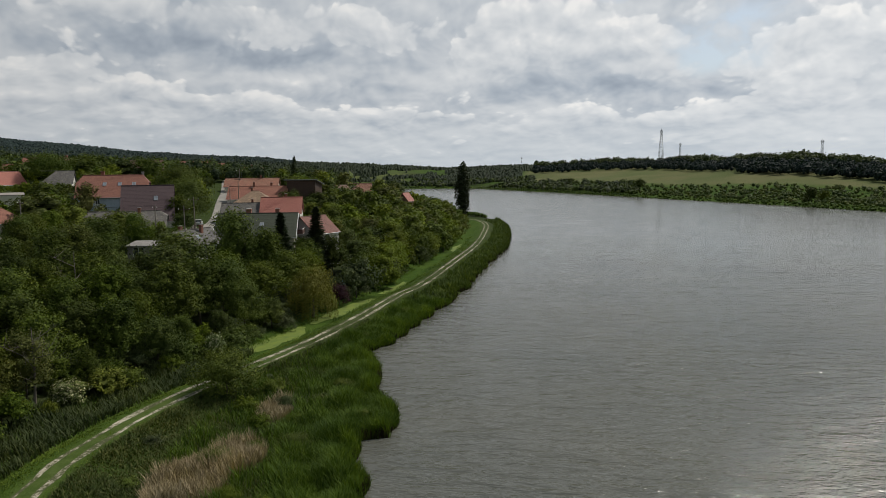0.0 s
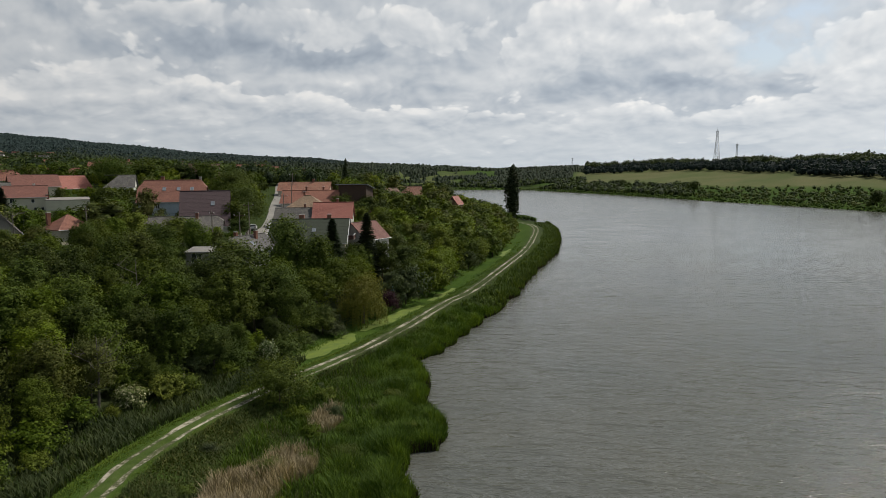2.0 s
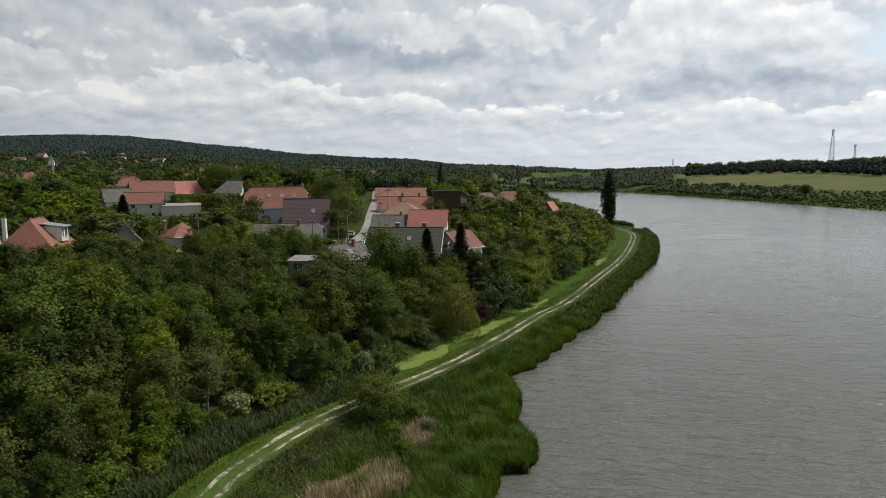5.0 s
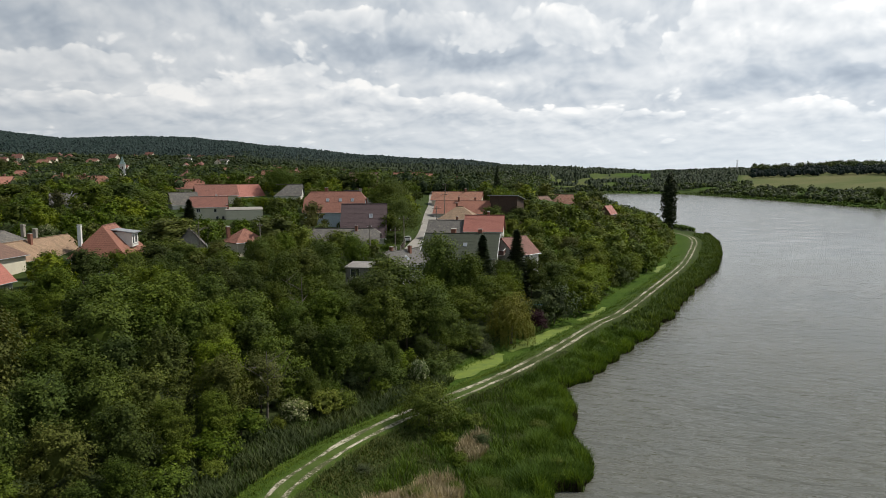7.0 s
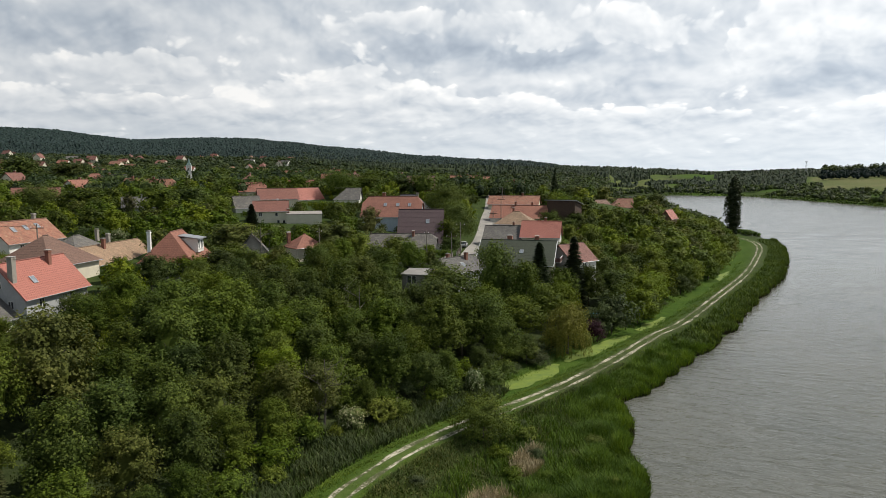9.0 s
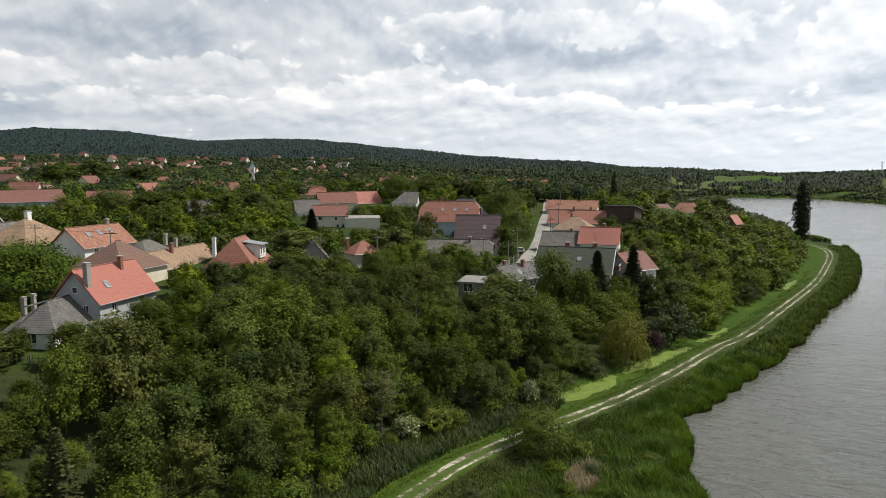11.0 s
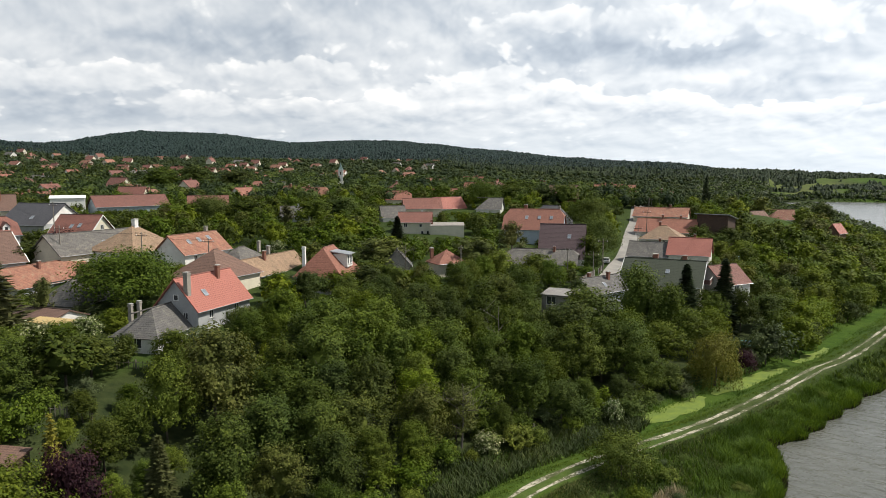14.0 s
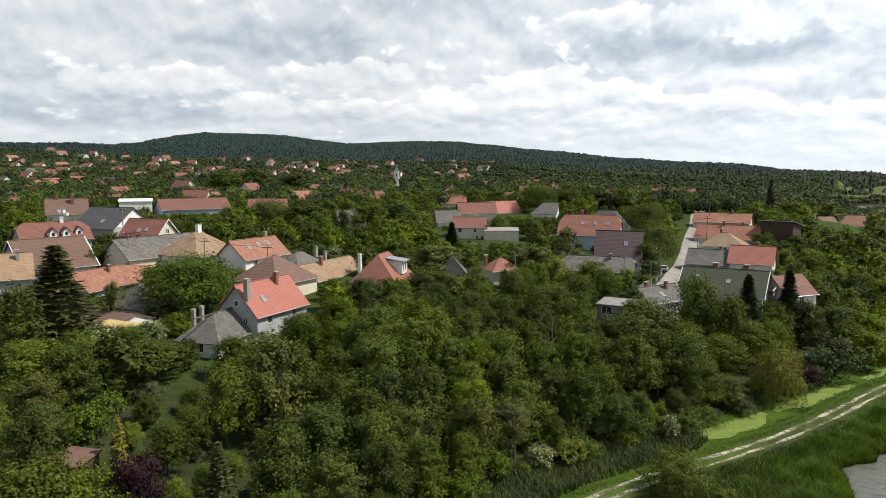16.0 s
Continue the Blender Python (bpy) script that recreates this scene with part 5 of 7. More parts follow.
# ---- the village ----
BR, GR = "chimney_brick", "chimney_grey"
house("house with a bright red metal-tile roof and grey walls", -91.7, 68.8, 102.5, 12.2, 8.0, 16.1, 20.4, "gable", "wall_grey", "tile_red", windows=[("w", 2.6, -1.8, 0.9, 1.1), ("w", 5.6, -1.8, 0.9, 1.1), ("s", 3, -1.9, 1.0, 1.2), ("s", 9, -1.9, 1.0, 1.2)], chimneys=[(2.4, -0.8, 0.9, 0.6, BR), (-5.9, -2.0, 0.9, 0.75, GR)], skylights=[("s", -2.6, 0.4)], gable_windows=[(-1, 1.4, 0.9, 0.9)])
house("small grey-slated hipped house with pale walls", -90.4, 60.2, 110, 11.6, 7.0, 13.7, 16.8, "hip1", "wall_white", "slate", hipx=4.2, windows=[("w", 3.6, -1.9, 1.6, 1.4), ("s", 3, -2.0, 1.0, 1.3)], chimneys=[(-3.4, 2.4, 0.6, 0.5, GR), (-1.0, 2.8, 0.6, 0.5, GR)], skylights=[("s", 3.4, 0.55)])
house("blue-grey gabled house with a mottled tan tile roof", -110.5, 99.5, 103, 18, 8.2, 16.2, 19.0, "gable", "wall_blue", "tile_tan", windows=[("w", 3, -2.0, 0.9, 1.2), ("w", 5.2, -2.0, 0.9, 1.2)], chimneys=[(-3, -0.9, 1.1, 0.6, BR), (1.5, 1.2, 1.6, 0.6, GR)], gable_windows=[(-1, 1.0, 0.5, 0.6)])
house("orange-tiled house with a grey roof dormer", -91.0, 96.5, 113, 11.0, 8.6, 17.6, 22.2, "hip", "wall_white", "tile_orange", hipx=3.0, chimneys=[(-4.6, 3.0, 0.2, 0.55, "white_trim")], windows=[("s", 3, -2, 1.2, 1.3)])
house("brown pyramid-roofed house with cream walls", -104.8, 81.6, 100, 11.0, 11.0, 18.0, 22.2, "hip", "wall_cream", "tile_brown", hipx=5.4, windows=[("s", 3, -2, 1.1, 1.3), ("w", 4, -2, 1.1, 1.3)])
house("long white house with a weathered orange tile roof", -122.5, 90.0, 100, 13, 8.0, 20.3, 23.7, "gable", "wall_white", "tile_oldorange", windows=[("s", 3, -2.1, 1.0, 1.5), ("s", 6, -2.1, 1.0, 1.5), ("s", 10, -2.1, 1.0, 1.5)], skylights=[("s", -3, 0.55), ("s", 0, 0.6), ("s", 3, 0.65)], chimneys=[(6, 2.0, 0.8, 0.6, GR)])
house("house with a pyramid roof of tan tiles and white chimney", -131.0, 82.5, 100, 12.0, 12.0, 21.0, 25.3, "hip", "wall_white", "tile_tan", hipx=5.8, chimneys=[(0.2, 0, 1.3, 0.9, "white_trim")], windows=[("s", 3, -2, 1.1, 1.3)])
house("long slate-roofed house with skylights", -139.5, 79.0, 98, 22, 9.0, 20.6, 24.2, "gable", "wall_cream", "slate", skylights=[("s", 0, 0.35), ("s", 3.0, 0.4)])
house("dark-roofed house with a broad white gable", -184, 91, 18, 14, 13.5, 23.6, 28.4, "gable", "wall_grey", "slate_dark", gable_mat="wall_white", windows=[("e", 7, -1.4, 2.2, 1.4)], skylights=[("s", 1.5, 0.3)], base=20.0)
house("red-roofed house with a cream gable", -164, 90, 20, 11, 8.0, 22.4, 26.2, "gable", "wall_cream", "tile_maroon", gable_windows=[(1, 0.9, 1.1, 1.2)], skylights=[("s", -0.5, 0.3), ("s", 1.6, 0.35)], trim="white_trim", windows=[("e", 4, -2, 1, 1.2)])
house("house with a big maroon tile roof edged in white", -145.4, 58.6, 88, 13, 12.5, 19.7, 24.8, "gable", "wall_grey", "tile_brown", trim="white_trim", chimneys=[(1, -3.0, -1.2, 0.5, BR)])
house("long low house with a faded orange tile roof", -132.5, 64.5, 107, 18, 8.2, 16.6, 19.6, "gable", "wall_grey", "tile_oldorange", chimneys=[(-1.5, -1.0, 0.5, 0.5, BR)])
house("small slate-roofed house among the gardens", -117.5, 62.5, 107, 9, 7.5, 14.8, 18.2, "hip1", "wall_grey", "slate")
house("low house with a brown sheet roof and white end wall", -109.5, 53.2, 12, 10, 6.5, 14.4, 15.6, "gable", "wall_white", "tile_brown", windows=[("s", 2, -1.6, 1.6, 1.0), ("s", 5.5, -1.6, 1.6, 1.0)], over=0.3)
house("two-storey sage house with a small maroon roof", -124.5, 170.5, 33, 9.5, 8, 21.4, 24.0, "gable", "wall_sage", "tile_maroon", windows=[("s", 2, -1.7, 1.1, 1.2), ("s", 6.5, -1.7, 0.8, 1.0), ("s", 7, -4.4, 0.8, 1.6), ("s", 8.6, -4.4, 0.8, 1.6)], chimneys=[(2, 0.8, 0.5, 0.5, "white_trim")])
house("flat-roofed sage wing of a house", -115.0, 173.5, 33, 10, 8, 20.4, 20.8, "shed", "wall_sage", "tar_felt", over=0.1, chimneys=[(-4.5, -1, 0.9, 0.6, BR)])
house("pink-roofed house with a pale gable", -151, 228, 62, 12, 9, 22.2, 26.2, "gable", "wall_white", "tile_red", gable_windows=[(-1, 1.0, 1.0, 1.6)], windows=[("s", 3, -2, 1.2, 1.2), ("s", 7, -2, 1.2, 1.2)])
house("house with an orange half-hipped roof and three skylights", -93.0, 187.5, 18, 17, 11, 19.6, 25.0, "half", "wall_blue", "tile_orange", skylights=[("s", -2, 0.55), ("s", 1.7, 0.55), ("s", 5.2, 0.55)], chimneys=[(-3, 2.0, 1.0, 0.9, BR), (7.2, 0.5, 0.8, 0.6, GR)], windows=[("s", 5, -2.2, 1.1, 1.3), ("s", 12, -2.2, 1.1, 1.3)])
house("dark slate hipped house behind the orange one", -106, 226, 18, 16, 11, 18.8, 24.2, "hip", "wall_grey", "slate_dark", skylights=[("s", 4.5, 0.4)])
house("house with a steep plum-coloured roof", -74.4, 166.2, 20, 11.2, 13.0, 14.6, 22.6, "gable", "wall_white", "tile_purple", skylights=[("s", 1.8, 0.62)], windows=[("e", 5, -2, 1.2, 1.3), ("e", 9, -2, 1.2, 1.3)], gable_windows=[(1, 2.0, 1.6, 1.2)], over=0.3)
house("low old house with a mossy slate roof", -75.5, 156.5, 18, 17, 8.0, 14.0, 17.0, "half", "wall_grey", "slate", chimneys=[(3.0, -0.6, 0.7, 0.6, BR)], windows=[("e", 2.5, -1.8, 1.0, 1.2), ("e", 5.5, -1.8, 1.0, 1.2)])
house("flat-roofed grey lakeside shed", -53.6, 119.6, 8, 6.2, 5.2, 13.4, 13.8, "shed", "plaster_raw", "tar_felt", over=0.25, windows=[("s", 1.8, -1.9, 1.8, 1.6)], name="shed")
house("small grey-slated house with two brick chimneys", -53.2, 137.2, 72, 11, 6.8, 11.9, 14.4, "gable", "wall_grey", "slate", chimneys=[(-2.6, 0.5, 0.8, 0.6, BR), (1.8, -0.9, 0.8, 0.6, BR)], skylights=[("s", -0.6, 0.4)])
house("large house with a green roof and balconies in its gable", -45.6, 157.5, 7, 17, 13.5, 11.6, 16.3, "gable", "wall_cream", "roof_green", gable_mat="wood_dark", chimneys=[(-2.2, 0.9, 0.9, 1.1, BR), (4.2, 0.7, 0.9, 0.9, BR)], skylights=[("s", -5.2, 0.6), ("s", 1.2, 0.5), ("s", 5.4, 0.35)], windows=[("e", 3, -2.2, 1.2, 2.0), ("e", 9, -2.2, 1.2, 2.0), ("e", 3, -5.2, 1.2, 2.0), ("e", 9, -5.2, 1.2, 2.0)], base=3.6, trim="white_trim")
house("low slate-roofed house beside the street", -57.5, 184.5, 8, 10, 8.5, 14.2, 17.4, "gable", "wall_grey", "slate", chimneys=[(2.5, 0.4, 0.9, 0.5, BR)], base=10.5)
house("red-roofed house with a white gable wall", -47.4, 186.0, 8, 10.0, 8.5, 15.0, 18.8, "gable", "wall_white", "tile_red", chimneys=[(1.0, 0.8, 0.8, 0.6, BR)], windows=[("e", 3, -2.0, 1.0, 1.4), ("s", 4, -2.0, 1.4, 1.2)], base=10.0)
house("white house with a hipped roof of mottled tan tiles", -61.5, 210, 8, 12, 10, 16.4, 19.8, "hip", "wall_white", "tile_tan", chimneys=[(-1.0, 0.5, 1.0, 0.6, BR)], windows=[("s", 7, -1.3, 0.8, 0.8), ("s", 9.5, -1.3, 0.8, 0.8)])
house("long house with an orange tile roof", -64.8, 225.5, 6, 18, 10, 17.2, 20.9, "gable", "wall_white", "tile_orange", chimneys=[(-1.5, 0, 1.2, 0.6, BR), (3.8, 1.5, 1.0, 0.6, BR)])
house("brown-roofed house up the street", -74, 250, 8, 18, 9, 20.4, 23.2, "gable", "wall_cream", "tile_oldorange", chimneys=[(3, 0, 1.0, 0.6, BR)])
house("dark red boarded shed with a slanting metal roof", -50.5, 228, 172, 9.5, 6.5, 21.3, 22.9, "shed", "wood_dark", "metal_grey", over=0.7, name="barn")
house("maroon-roofed house at the top of the street", -95, 303, 28, 20, 11, 23.6, 27.4, "gable", "wall_cream", "tile_maroon", chimneys=[(-3, 0, 1.0, 0.7, BR), (5, 0, 1, 0.7, BR)], skylights=[("s", -2, 0.5), ("s", 3, 0.5)])
house("red-roofed wing with a terrace towards the lake", -34.5, 163.5, 60, 8, 8.5, 11.7, 15.2, "gable", "wall_white", "tile_maroon", windows=[("s", 4, -2.2, 1.4, 2.0)], base=4.0)
house("hall with an orange roof and white walls", -232.5, 233, 45, 13, 10, 26.8, 30.8, "hip", "wall_white", "tile_orange", windows=[("e", 2 + 2.2 * k, -3.2, 1.0, 2.0) for k in range(4)])
house("hall with a broad brick-red roof", -247, 218, 48, 13, 10, 27.5, 32.0, "hip", "wall_white", "tile_orange")
house("long hall with a brick-red roof", -224.6, 140.5, 77, 24, 9, 25.0, 28.4, "gable", "wall_blue", "tile_maroon", gable_windows=[(1, 0.8, 1.2, 1.2)])
house("hall wing with a brick-red roof", -221, 170.4, 52, 14, 8, 24.4, 27.4, "gable", "wall_white", "tile_maroon")
house("house with a maroon roof and white dormers", -162.6, 66.7, 81, 13.5, 9, 23.3, 26.8, "half", "wall_grey", "tile_maroon", chimneys=[(2, 0, 0.9, 0.7, "white_trim")])
house("old house with a mottled tan tile roof", -133.0, 42.5, 70, 15, 8.5, 20.2, 23.9, "gable", "wall_grey", "tile_tan", chimneys=[(5.6, -1.2, 0.5, 0.5, GR)])
house("brown-roofed house with a white gable and brick chimneys", -205.6, 89.0, 66, 10, 9, 26.4, 30.3, "gable", "wall_cream", "tile_brown", gable_mat="wall_white", chimneys=[(1.5, -1.5, 1.0, 0.8, BR), (-2.6, 0, 0.6, 0.8, BR)])
house("low building with a flat white roof", -228.6, 121.5, 60, 10, 7, 28.0, 28.7, "shed", "wall_white", "white_trim", over=0.3)
house("tiny grey gabled house behind the wood", -90.6, 117.2, 128, 6.2, 5.4, 16.9, 20.1, "gable", "plaster_raw", "slate")
house("small house with a red hipped roof", -80.8, 121.5, 60, 6.0, 5.6, 17.5, 19.7, "hip", "wall_cream", "tile_orange", chimneys=[(-2.6, 1.8, 0.4, 0.6, BR), (-3.2, 0.6, 0.4, 0.6, BR)])
house("slate-roofed house behind the walnut trees", -168, 163.5, 46, 9, 8, 22.2, 25.0, "gable", "wall_grey", "slate", chimneys=[(1, 0, 0.6, 0.6, "white_trim")])
house("grey hipped house behind the blue-grey gable", -118.5, 99.0, 100, 10, 8, 17.4, 20.3, "hip", "wall_grey", "slate", chimneys=[(4.0, -1.5, 0.8, 0.6, GR)])
house("long house with a maroon roof", -145.6, 203.3, 45, 13, 8, 23.4, 26.7, "gable", "wall_cream", "tile_maroon")
house("narrow white gabled house", -146.5, 187.5, 52, 8, 6, 21.2, 24.6, "gable", "wall_white", "slate")
house("orange-roofed house near the church road", -166, 249, 33, 10, 8, 25.4, 28.9, "gable", "wall_white", "tile_orange")
house("red-roofed house near the church road", -176, 229.5, 40, 10, 8, 25.0, 28.3, "half", "wall_cream", "tile_orange")
house("grey-roofed house beyond the pink roof", -131, 227, 20, 9, 8, 22.6, 26.3, "hip1", "wall_white", "slate")
house("barn with a steep brown roof", -122, 273, 25, 11, 9, 25.2, 30.3, "gable", "wall_brown", "tile_brown")
house("orange-roofed house at the edge of the village", -125, 307, 25, 12, 8, 25.0, 28.5, "gable", "wall_white", "tile_orange")
house("small gabled house near the far bank", -55, 324, 60, 8, 7, 15.6, 18.9, "gable", "wall_cream", "tile_brown", gable_windows=[(-1, 1.0, 0.9, 0.9)])
house("house with a faded orange roof near the far bank", -47, 331, 20, 10, 8, 15.6, 19.4, "hip1", "wall_cream", "tile_oldorange")
house("red-roofed boathouse among the trees", -24.0, 310, 70, 6, 5, 12.4, 15.6, "gable", "wall_brown", "tile_red")


house("small brown boarded garden shed with a felt roof", -69.0, 28.6, 22, 3.4, 2.8, 9.7, 10.2, "shed", "wood_dark", "tile_brown", over=0.2, name="shed", base=6.8)

# ---- single trees that stand out ----
NAMED = [
    (PINE, -103.2, 42.2, 15.8, 15.0, "tall loose-branched fir in a garden", "fir"), (MAPLE, -108.6, 66.5, 9.8, 17.5, "broad bright green maple beside the roofs", "tree"),
    (THUJA, -117.8, 64.5, 6.3, 4.8, "dark columnar thuja by a tiled roof", "conifer"), (THUJA, -111.1, 53.8, 7.3, 4.0, "dark columnar thuja by a tiled roof", "conifer"),
    (PURPLE, -141.0, 73.0, 6.6, 9.0, "purple-leaved plum tree between houses", "tree"), (GARDEN[0], -142.7, 68.0, 5.8, 8.5, "dark green garden tree between the houses", "tree"),
    (SHRUB[3], -97.8, 44.5, 5.0, 6.2, "shrub in cream-coloured blossom", "shrub"), (SHRUB[3], -98.8, 53.6, 3.9, 5.5, "shrub in cream-coloured blossom", "shrub"),
    (GARDEN[1], -83.7, 45.7, 5.5, 8.3, "green fruit tree above the lawn", "tree"), (FOREST[0], -82.5, 34.5, 7.8, 8.5, "dark green tree at the garden's edge", "tree"),
    (FOREST[1], -86.0, 31.1, 8.6, 8.0, "green tree at the garden's edge", "tree"), (PURPLE, -59.0, 29.5, 9.0, 6.8, "purple-leaved plum tree with a round crown", "tree"),
    (GOLD, -66.2, 31.7, 7.0, 3.3, "golden-yellow conifer in a shady garden", "conifer"), (PINE, -56.2, 36.2, 9.2, 5.0, "light green young fir", "fir"),
    (GARDEN[0], -64.4, 23.2, 10.6, 7.2, "dark green garden tree by a wooden shed", "tree"), (SHRUB[0], -72.8, 31.7, 4.7, 6.3, "leafy green shrub on the bank", "shrub"),
    (FOREST[2], -97.5, 34.5, 12.6, 7.7, "dark green tree beside the fir", "tree"), (GARDEN[1], -67.5, 40.4, 6.0, 4.4, "slim green tree by the lawn", "tree"),
    (FOREST[5], -66.2, 50.5, 12.9, 11.5, "olive-green acacia before the red-roofed house", "tree"), (FOREST[3], -66.5, 44.2, 10.6, 8.2, "green tree on the wooded bank", "tree"),
    (GARDEN[1], -175.4, 123.1, 8.4, 15.0, "broad green tree between the houses", "tree"), (MAPLE, -175.2, 135.2, 9.7, 17.0, "broad green maple between the houses", "tree"),
    (GARDEN[0], -166.7, 142.4, 8.6, 15.0, "broad dark tree between the houses", "tree"), (GARDEN[0], -304.0, 209.6, 14.6, 22.0, "tall dark park tree", "tree"),
    (GARDEN[0], -304.0, 226.7, 14.8, 23.0, "tall dark park tree", "tree"), (GARDEN[0], -283.9, 236.1, 11.9, 21.0, "tall dark park tree", "tree"),
    (THUJA, -168.4, 115.7, 7.8, 4.6, "dark columnar thuja among green trees", "conifer"), (THUJA, -151.6, 144.2, 7.8, 4.6, "dark columnar thuja among green trees", "conifer"),
    (GARDEN[1], -155.1, 157.8, 9.1, 13.5, "green walnut tree between the houses", "tree"), (GARDEN[1], -154.0, 169.8, 9.2, 13.5, "green walnut tree between the houses", "tree"),
    (GARDEN[2], -138.8, 163.2, 7.1, 11.5, "pale green tree beside the sage house", "tree"), (GARDEN[0], -210.0, 253.5, 8.7, 14.0, "dark green tree near the church road", "tree"),
    (GARDEN[3], -94.0, 115.9, 7.2, 12.0, "olive-yellow flowering tree beyond the wood", "tree"), (GARDEN[1], -107.1, 117.8, 5.6, 8.6, "green tree beyond the wood", "tree"),
    (SPRUCE, -115.5, 149.8, 7.1, 5.6, "dark spruce before the sage house", "spruce"), (GARDEN[1], -155.7, 231.7, 9.0, 11.0, "green tree by the pink-roofed house", "tree"),
    (MAPLE, -139.7, 236.4, 11.0, 15.0, "broad green maple behind the village roofs", "tree"), (GARDEN[0], -134.3, 248.2, 9.4, 14.5, "dark green tree behind the village roofs", "tree"),
    (THUJA, -85.3, 158.5, 9.7, 6.4, "broad dark thuja beside the plum-coloured roof", "conifer"), (SPRUCE, -141.0, 240.9, 9.4, 5.0, "dark spruce behind the village roofs", "spruce"),
    (GARDEN[3], -77.7, 127.3, 8.7, 12.5, "round olive-flowering tree below the street", "tree"), (GARDEN[2], -70.5, 126.8, 7.0, 8.3, "pale green tree below the street", "tree"),
    (GARDEN[2], -68.5, 139.0, 6.4, 9.0, "pale green spreading tree before the slate roof", "tree"), (MAPLE, -69.8, 177.9, 11.6, 13.0, "dense green street maple", "tree"),
    (MAPLE, -87.2, 217.3, 11.0, 16.0, "dense green street maple", "tree"), (GARDEN[1], -117.8, 264.0, 9.0, 13.0, "green tree at the top of the street", "tree"),
    (GARDEN[0], -125.8, 260.3, 7.8, 13.0, "dark green tree at the top of the street", "tree"), (GARDEN[0], -142.8, 268.5, 9.7, 15.5, "dark green tree at the top of the street", "tree"),
    (FOREST[3], -41.5, 126.0, 15.5, 13.0, "tall dense tree below the green-roofed house", "tree"), (FOREST[0], -36.2, 127.5, 13.2, 11.0, "dark green tree below the green-roofed house", "tree"),
    (FOREST[1], -46.0, 113.0, 12.3, 12.0, "green tree below the lakeside shed", "tree"), (FOREST[3], -39.5, 114.5, 10.6, 10.0, "green tree at the foot of the bank", "tree"), (FOREST[1], -34.5, 119.0, 8.6, 8.5, "green tree at the foot of the bank", "tree"), (SPRUCE, -37.3, 144.6, 13.6, 7.8, "dark pointed spruce in front of the balconies", "spruce"),
    (SPRUCE, -31.4, 151.7, 15.4, 8.0, "dark pointed spruce in front of the balconies", "spruce"), (SHRUB[3], -52.0, 112.6, 6.4, 5.6, "elder bush in flower below the shed", "shrub"),
    (WILLOW, -25.6, 119.0, 9.6, 9.6, "yellow-green weeping willow beside the ditch", "willow"), (SHRUB[1], -20.8, 137.5, 8.6, 11.5, "grey-green willow bush beside the ditch", "bush"),
    (PURPLE, -22.8, 129.6, 4.6, 5.2, "reddish shrub behind the ditch", "shrub"), (SHRUB[3], -33.5, 92.6, 3.9, 3.6, "elder bush in flower by the ditch", "shrub"),
    (AIRY, -26.0, 75.0, 5.4, 8.6, "open green bush beside the dike track", "bush"), (POPLAR, 1.5, 357.6, 29.4, 8.3, "tall dark columnar poplar at the bend of the dike", "poplar"),
    (GARDEN[0], 170.0, 670.0, 11.5, 13.0, "round dark bush at the foot of the far field", "tree"), (GARDEN[0], 229.0, 464.0, 11.0, 9.5, "round dark tree at the foot of the far field", "tree"),
    (GARDEN[1], 236.0, 461.0, 8.0, 7.0, "small dark tree beside a taller one by the far field", "tree"), (GARDEN[0], 126.0, 806.0, 9.0, 10.0, "round dark bush at the foot of the far field", "tree"),
    (GARDEN[0], -12.4, 339.3, 11.2, 12.5, "dark green tree beside the poplar", "tree"), (GARDEN[0], -40.8, 437.9, 16.5, 16.0, "dark round tree at the lake's far bank", "tree"),
    (POPLAR, -91.6, 389.0, 24.2, 4.6, "distant dark columnar poplar", "poplar"), (SHRUB[0], -22.5, 70.5, 2.2, 3.4, "low green bush below the dike", "bush"),
    (GARDEN[1], -84.0, 92.5, 5.2, 7.5, "green tree before the orange-tiled house", "tree"), (GARDEN[0], -83.0, 98.0, 5.6, 7.5, "green tree before the orange-tiled house", "tree"),
    (GARDEN[1], -86.0, 104.0, 5.4, 7.5, "green tree before the orange-tiled house", "tree"), (GARDEN[1], -86.5, 88.0, 5.0, 6.5, "green tree before the orange-tiled house", "tree"),
    (SHRUB[2], -21.6, 77.5, 1.8, 3.0, "low green bush below the dike", "bush"), (SHRUB[0], -20.0, 67.0, 1.6, 3.2, "low green bush below the dike", "bush"),
    (FOREST[0], -28.5, 154.5, 9.5, 8.5, "dark green tree before the terrace wing", "tree"), (FOREST[2], -24.5, 160.5, 8.2, 8.0, "dark green tree before the terrace wing", "tree"),
    (FOREST[1], -33.5, 149.0, 8.5, 7.5, "green tree below the balconies", "tree"), (GARDEN[0], -40.0, 146.5, 8.0, 7.0, "dark green tree below the balconies", "tree"),
    (GARDEN[1], -47.5, 217.0, 5.0, 9.0, "green tree before the boarded shed", "tree"), (GARDEN[2], -41.0, 219.5, 5.4, 9.0, "pale green tree before the boarded shed", "tree"),
    (GARDEN[0], -67.2, 167.5, 7.5, 8.5, "dark green tree beside the street", "tree"), (GARDEN[1], -63.6, 159.0, 4.6, 6.0, "green tree in a front garden by the street", "tree"),
    (SHRUB[0], -62.0, 152.5, 2.4, 4.0, "leafy shrub behind the street fence", "shrub"), (SHRUB[2], -66.5, 153.0, 3.0, 4.5, "leafy shrub behind the street fence", "shrub"),
    (GARDEN[1], -52.5, 218.0, 6.6, 8.0, "green tree before the boarded shed", "tree"), (GARDEN[0], -45.5, 223.5, 6.6, 8.0, "dark green tree before the boarded shed", "tree"),
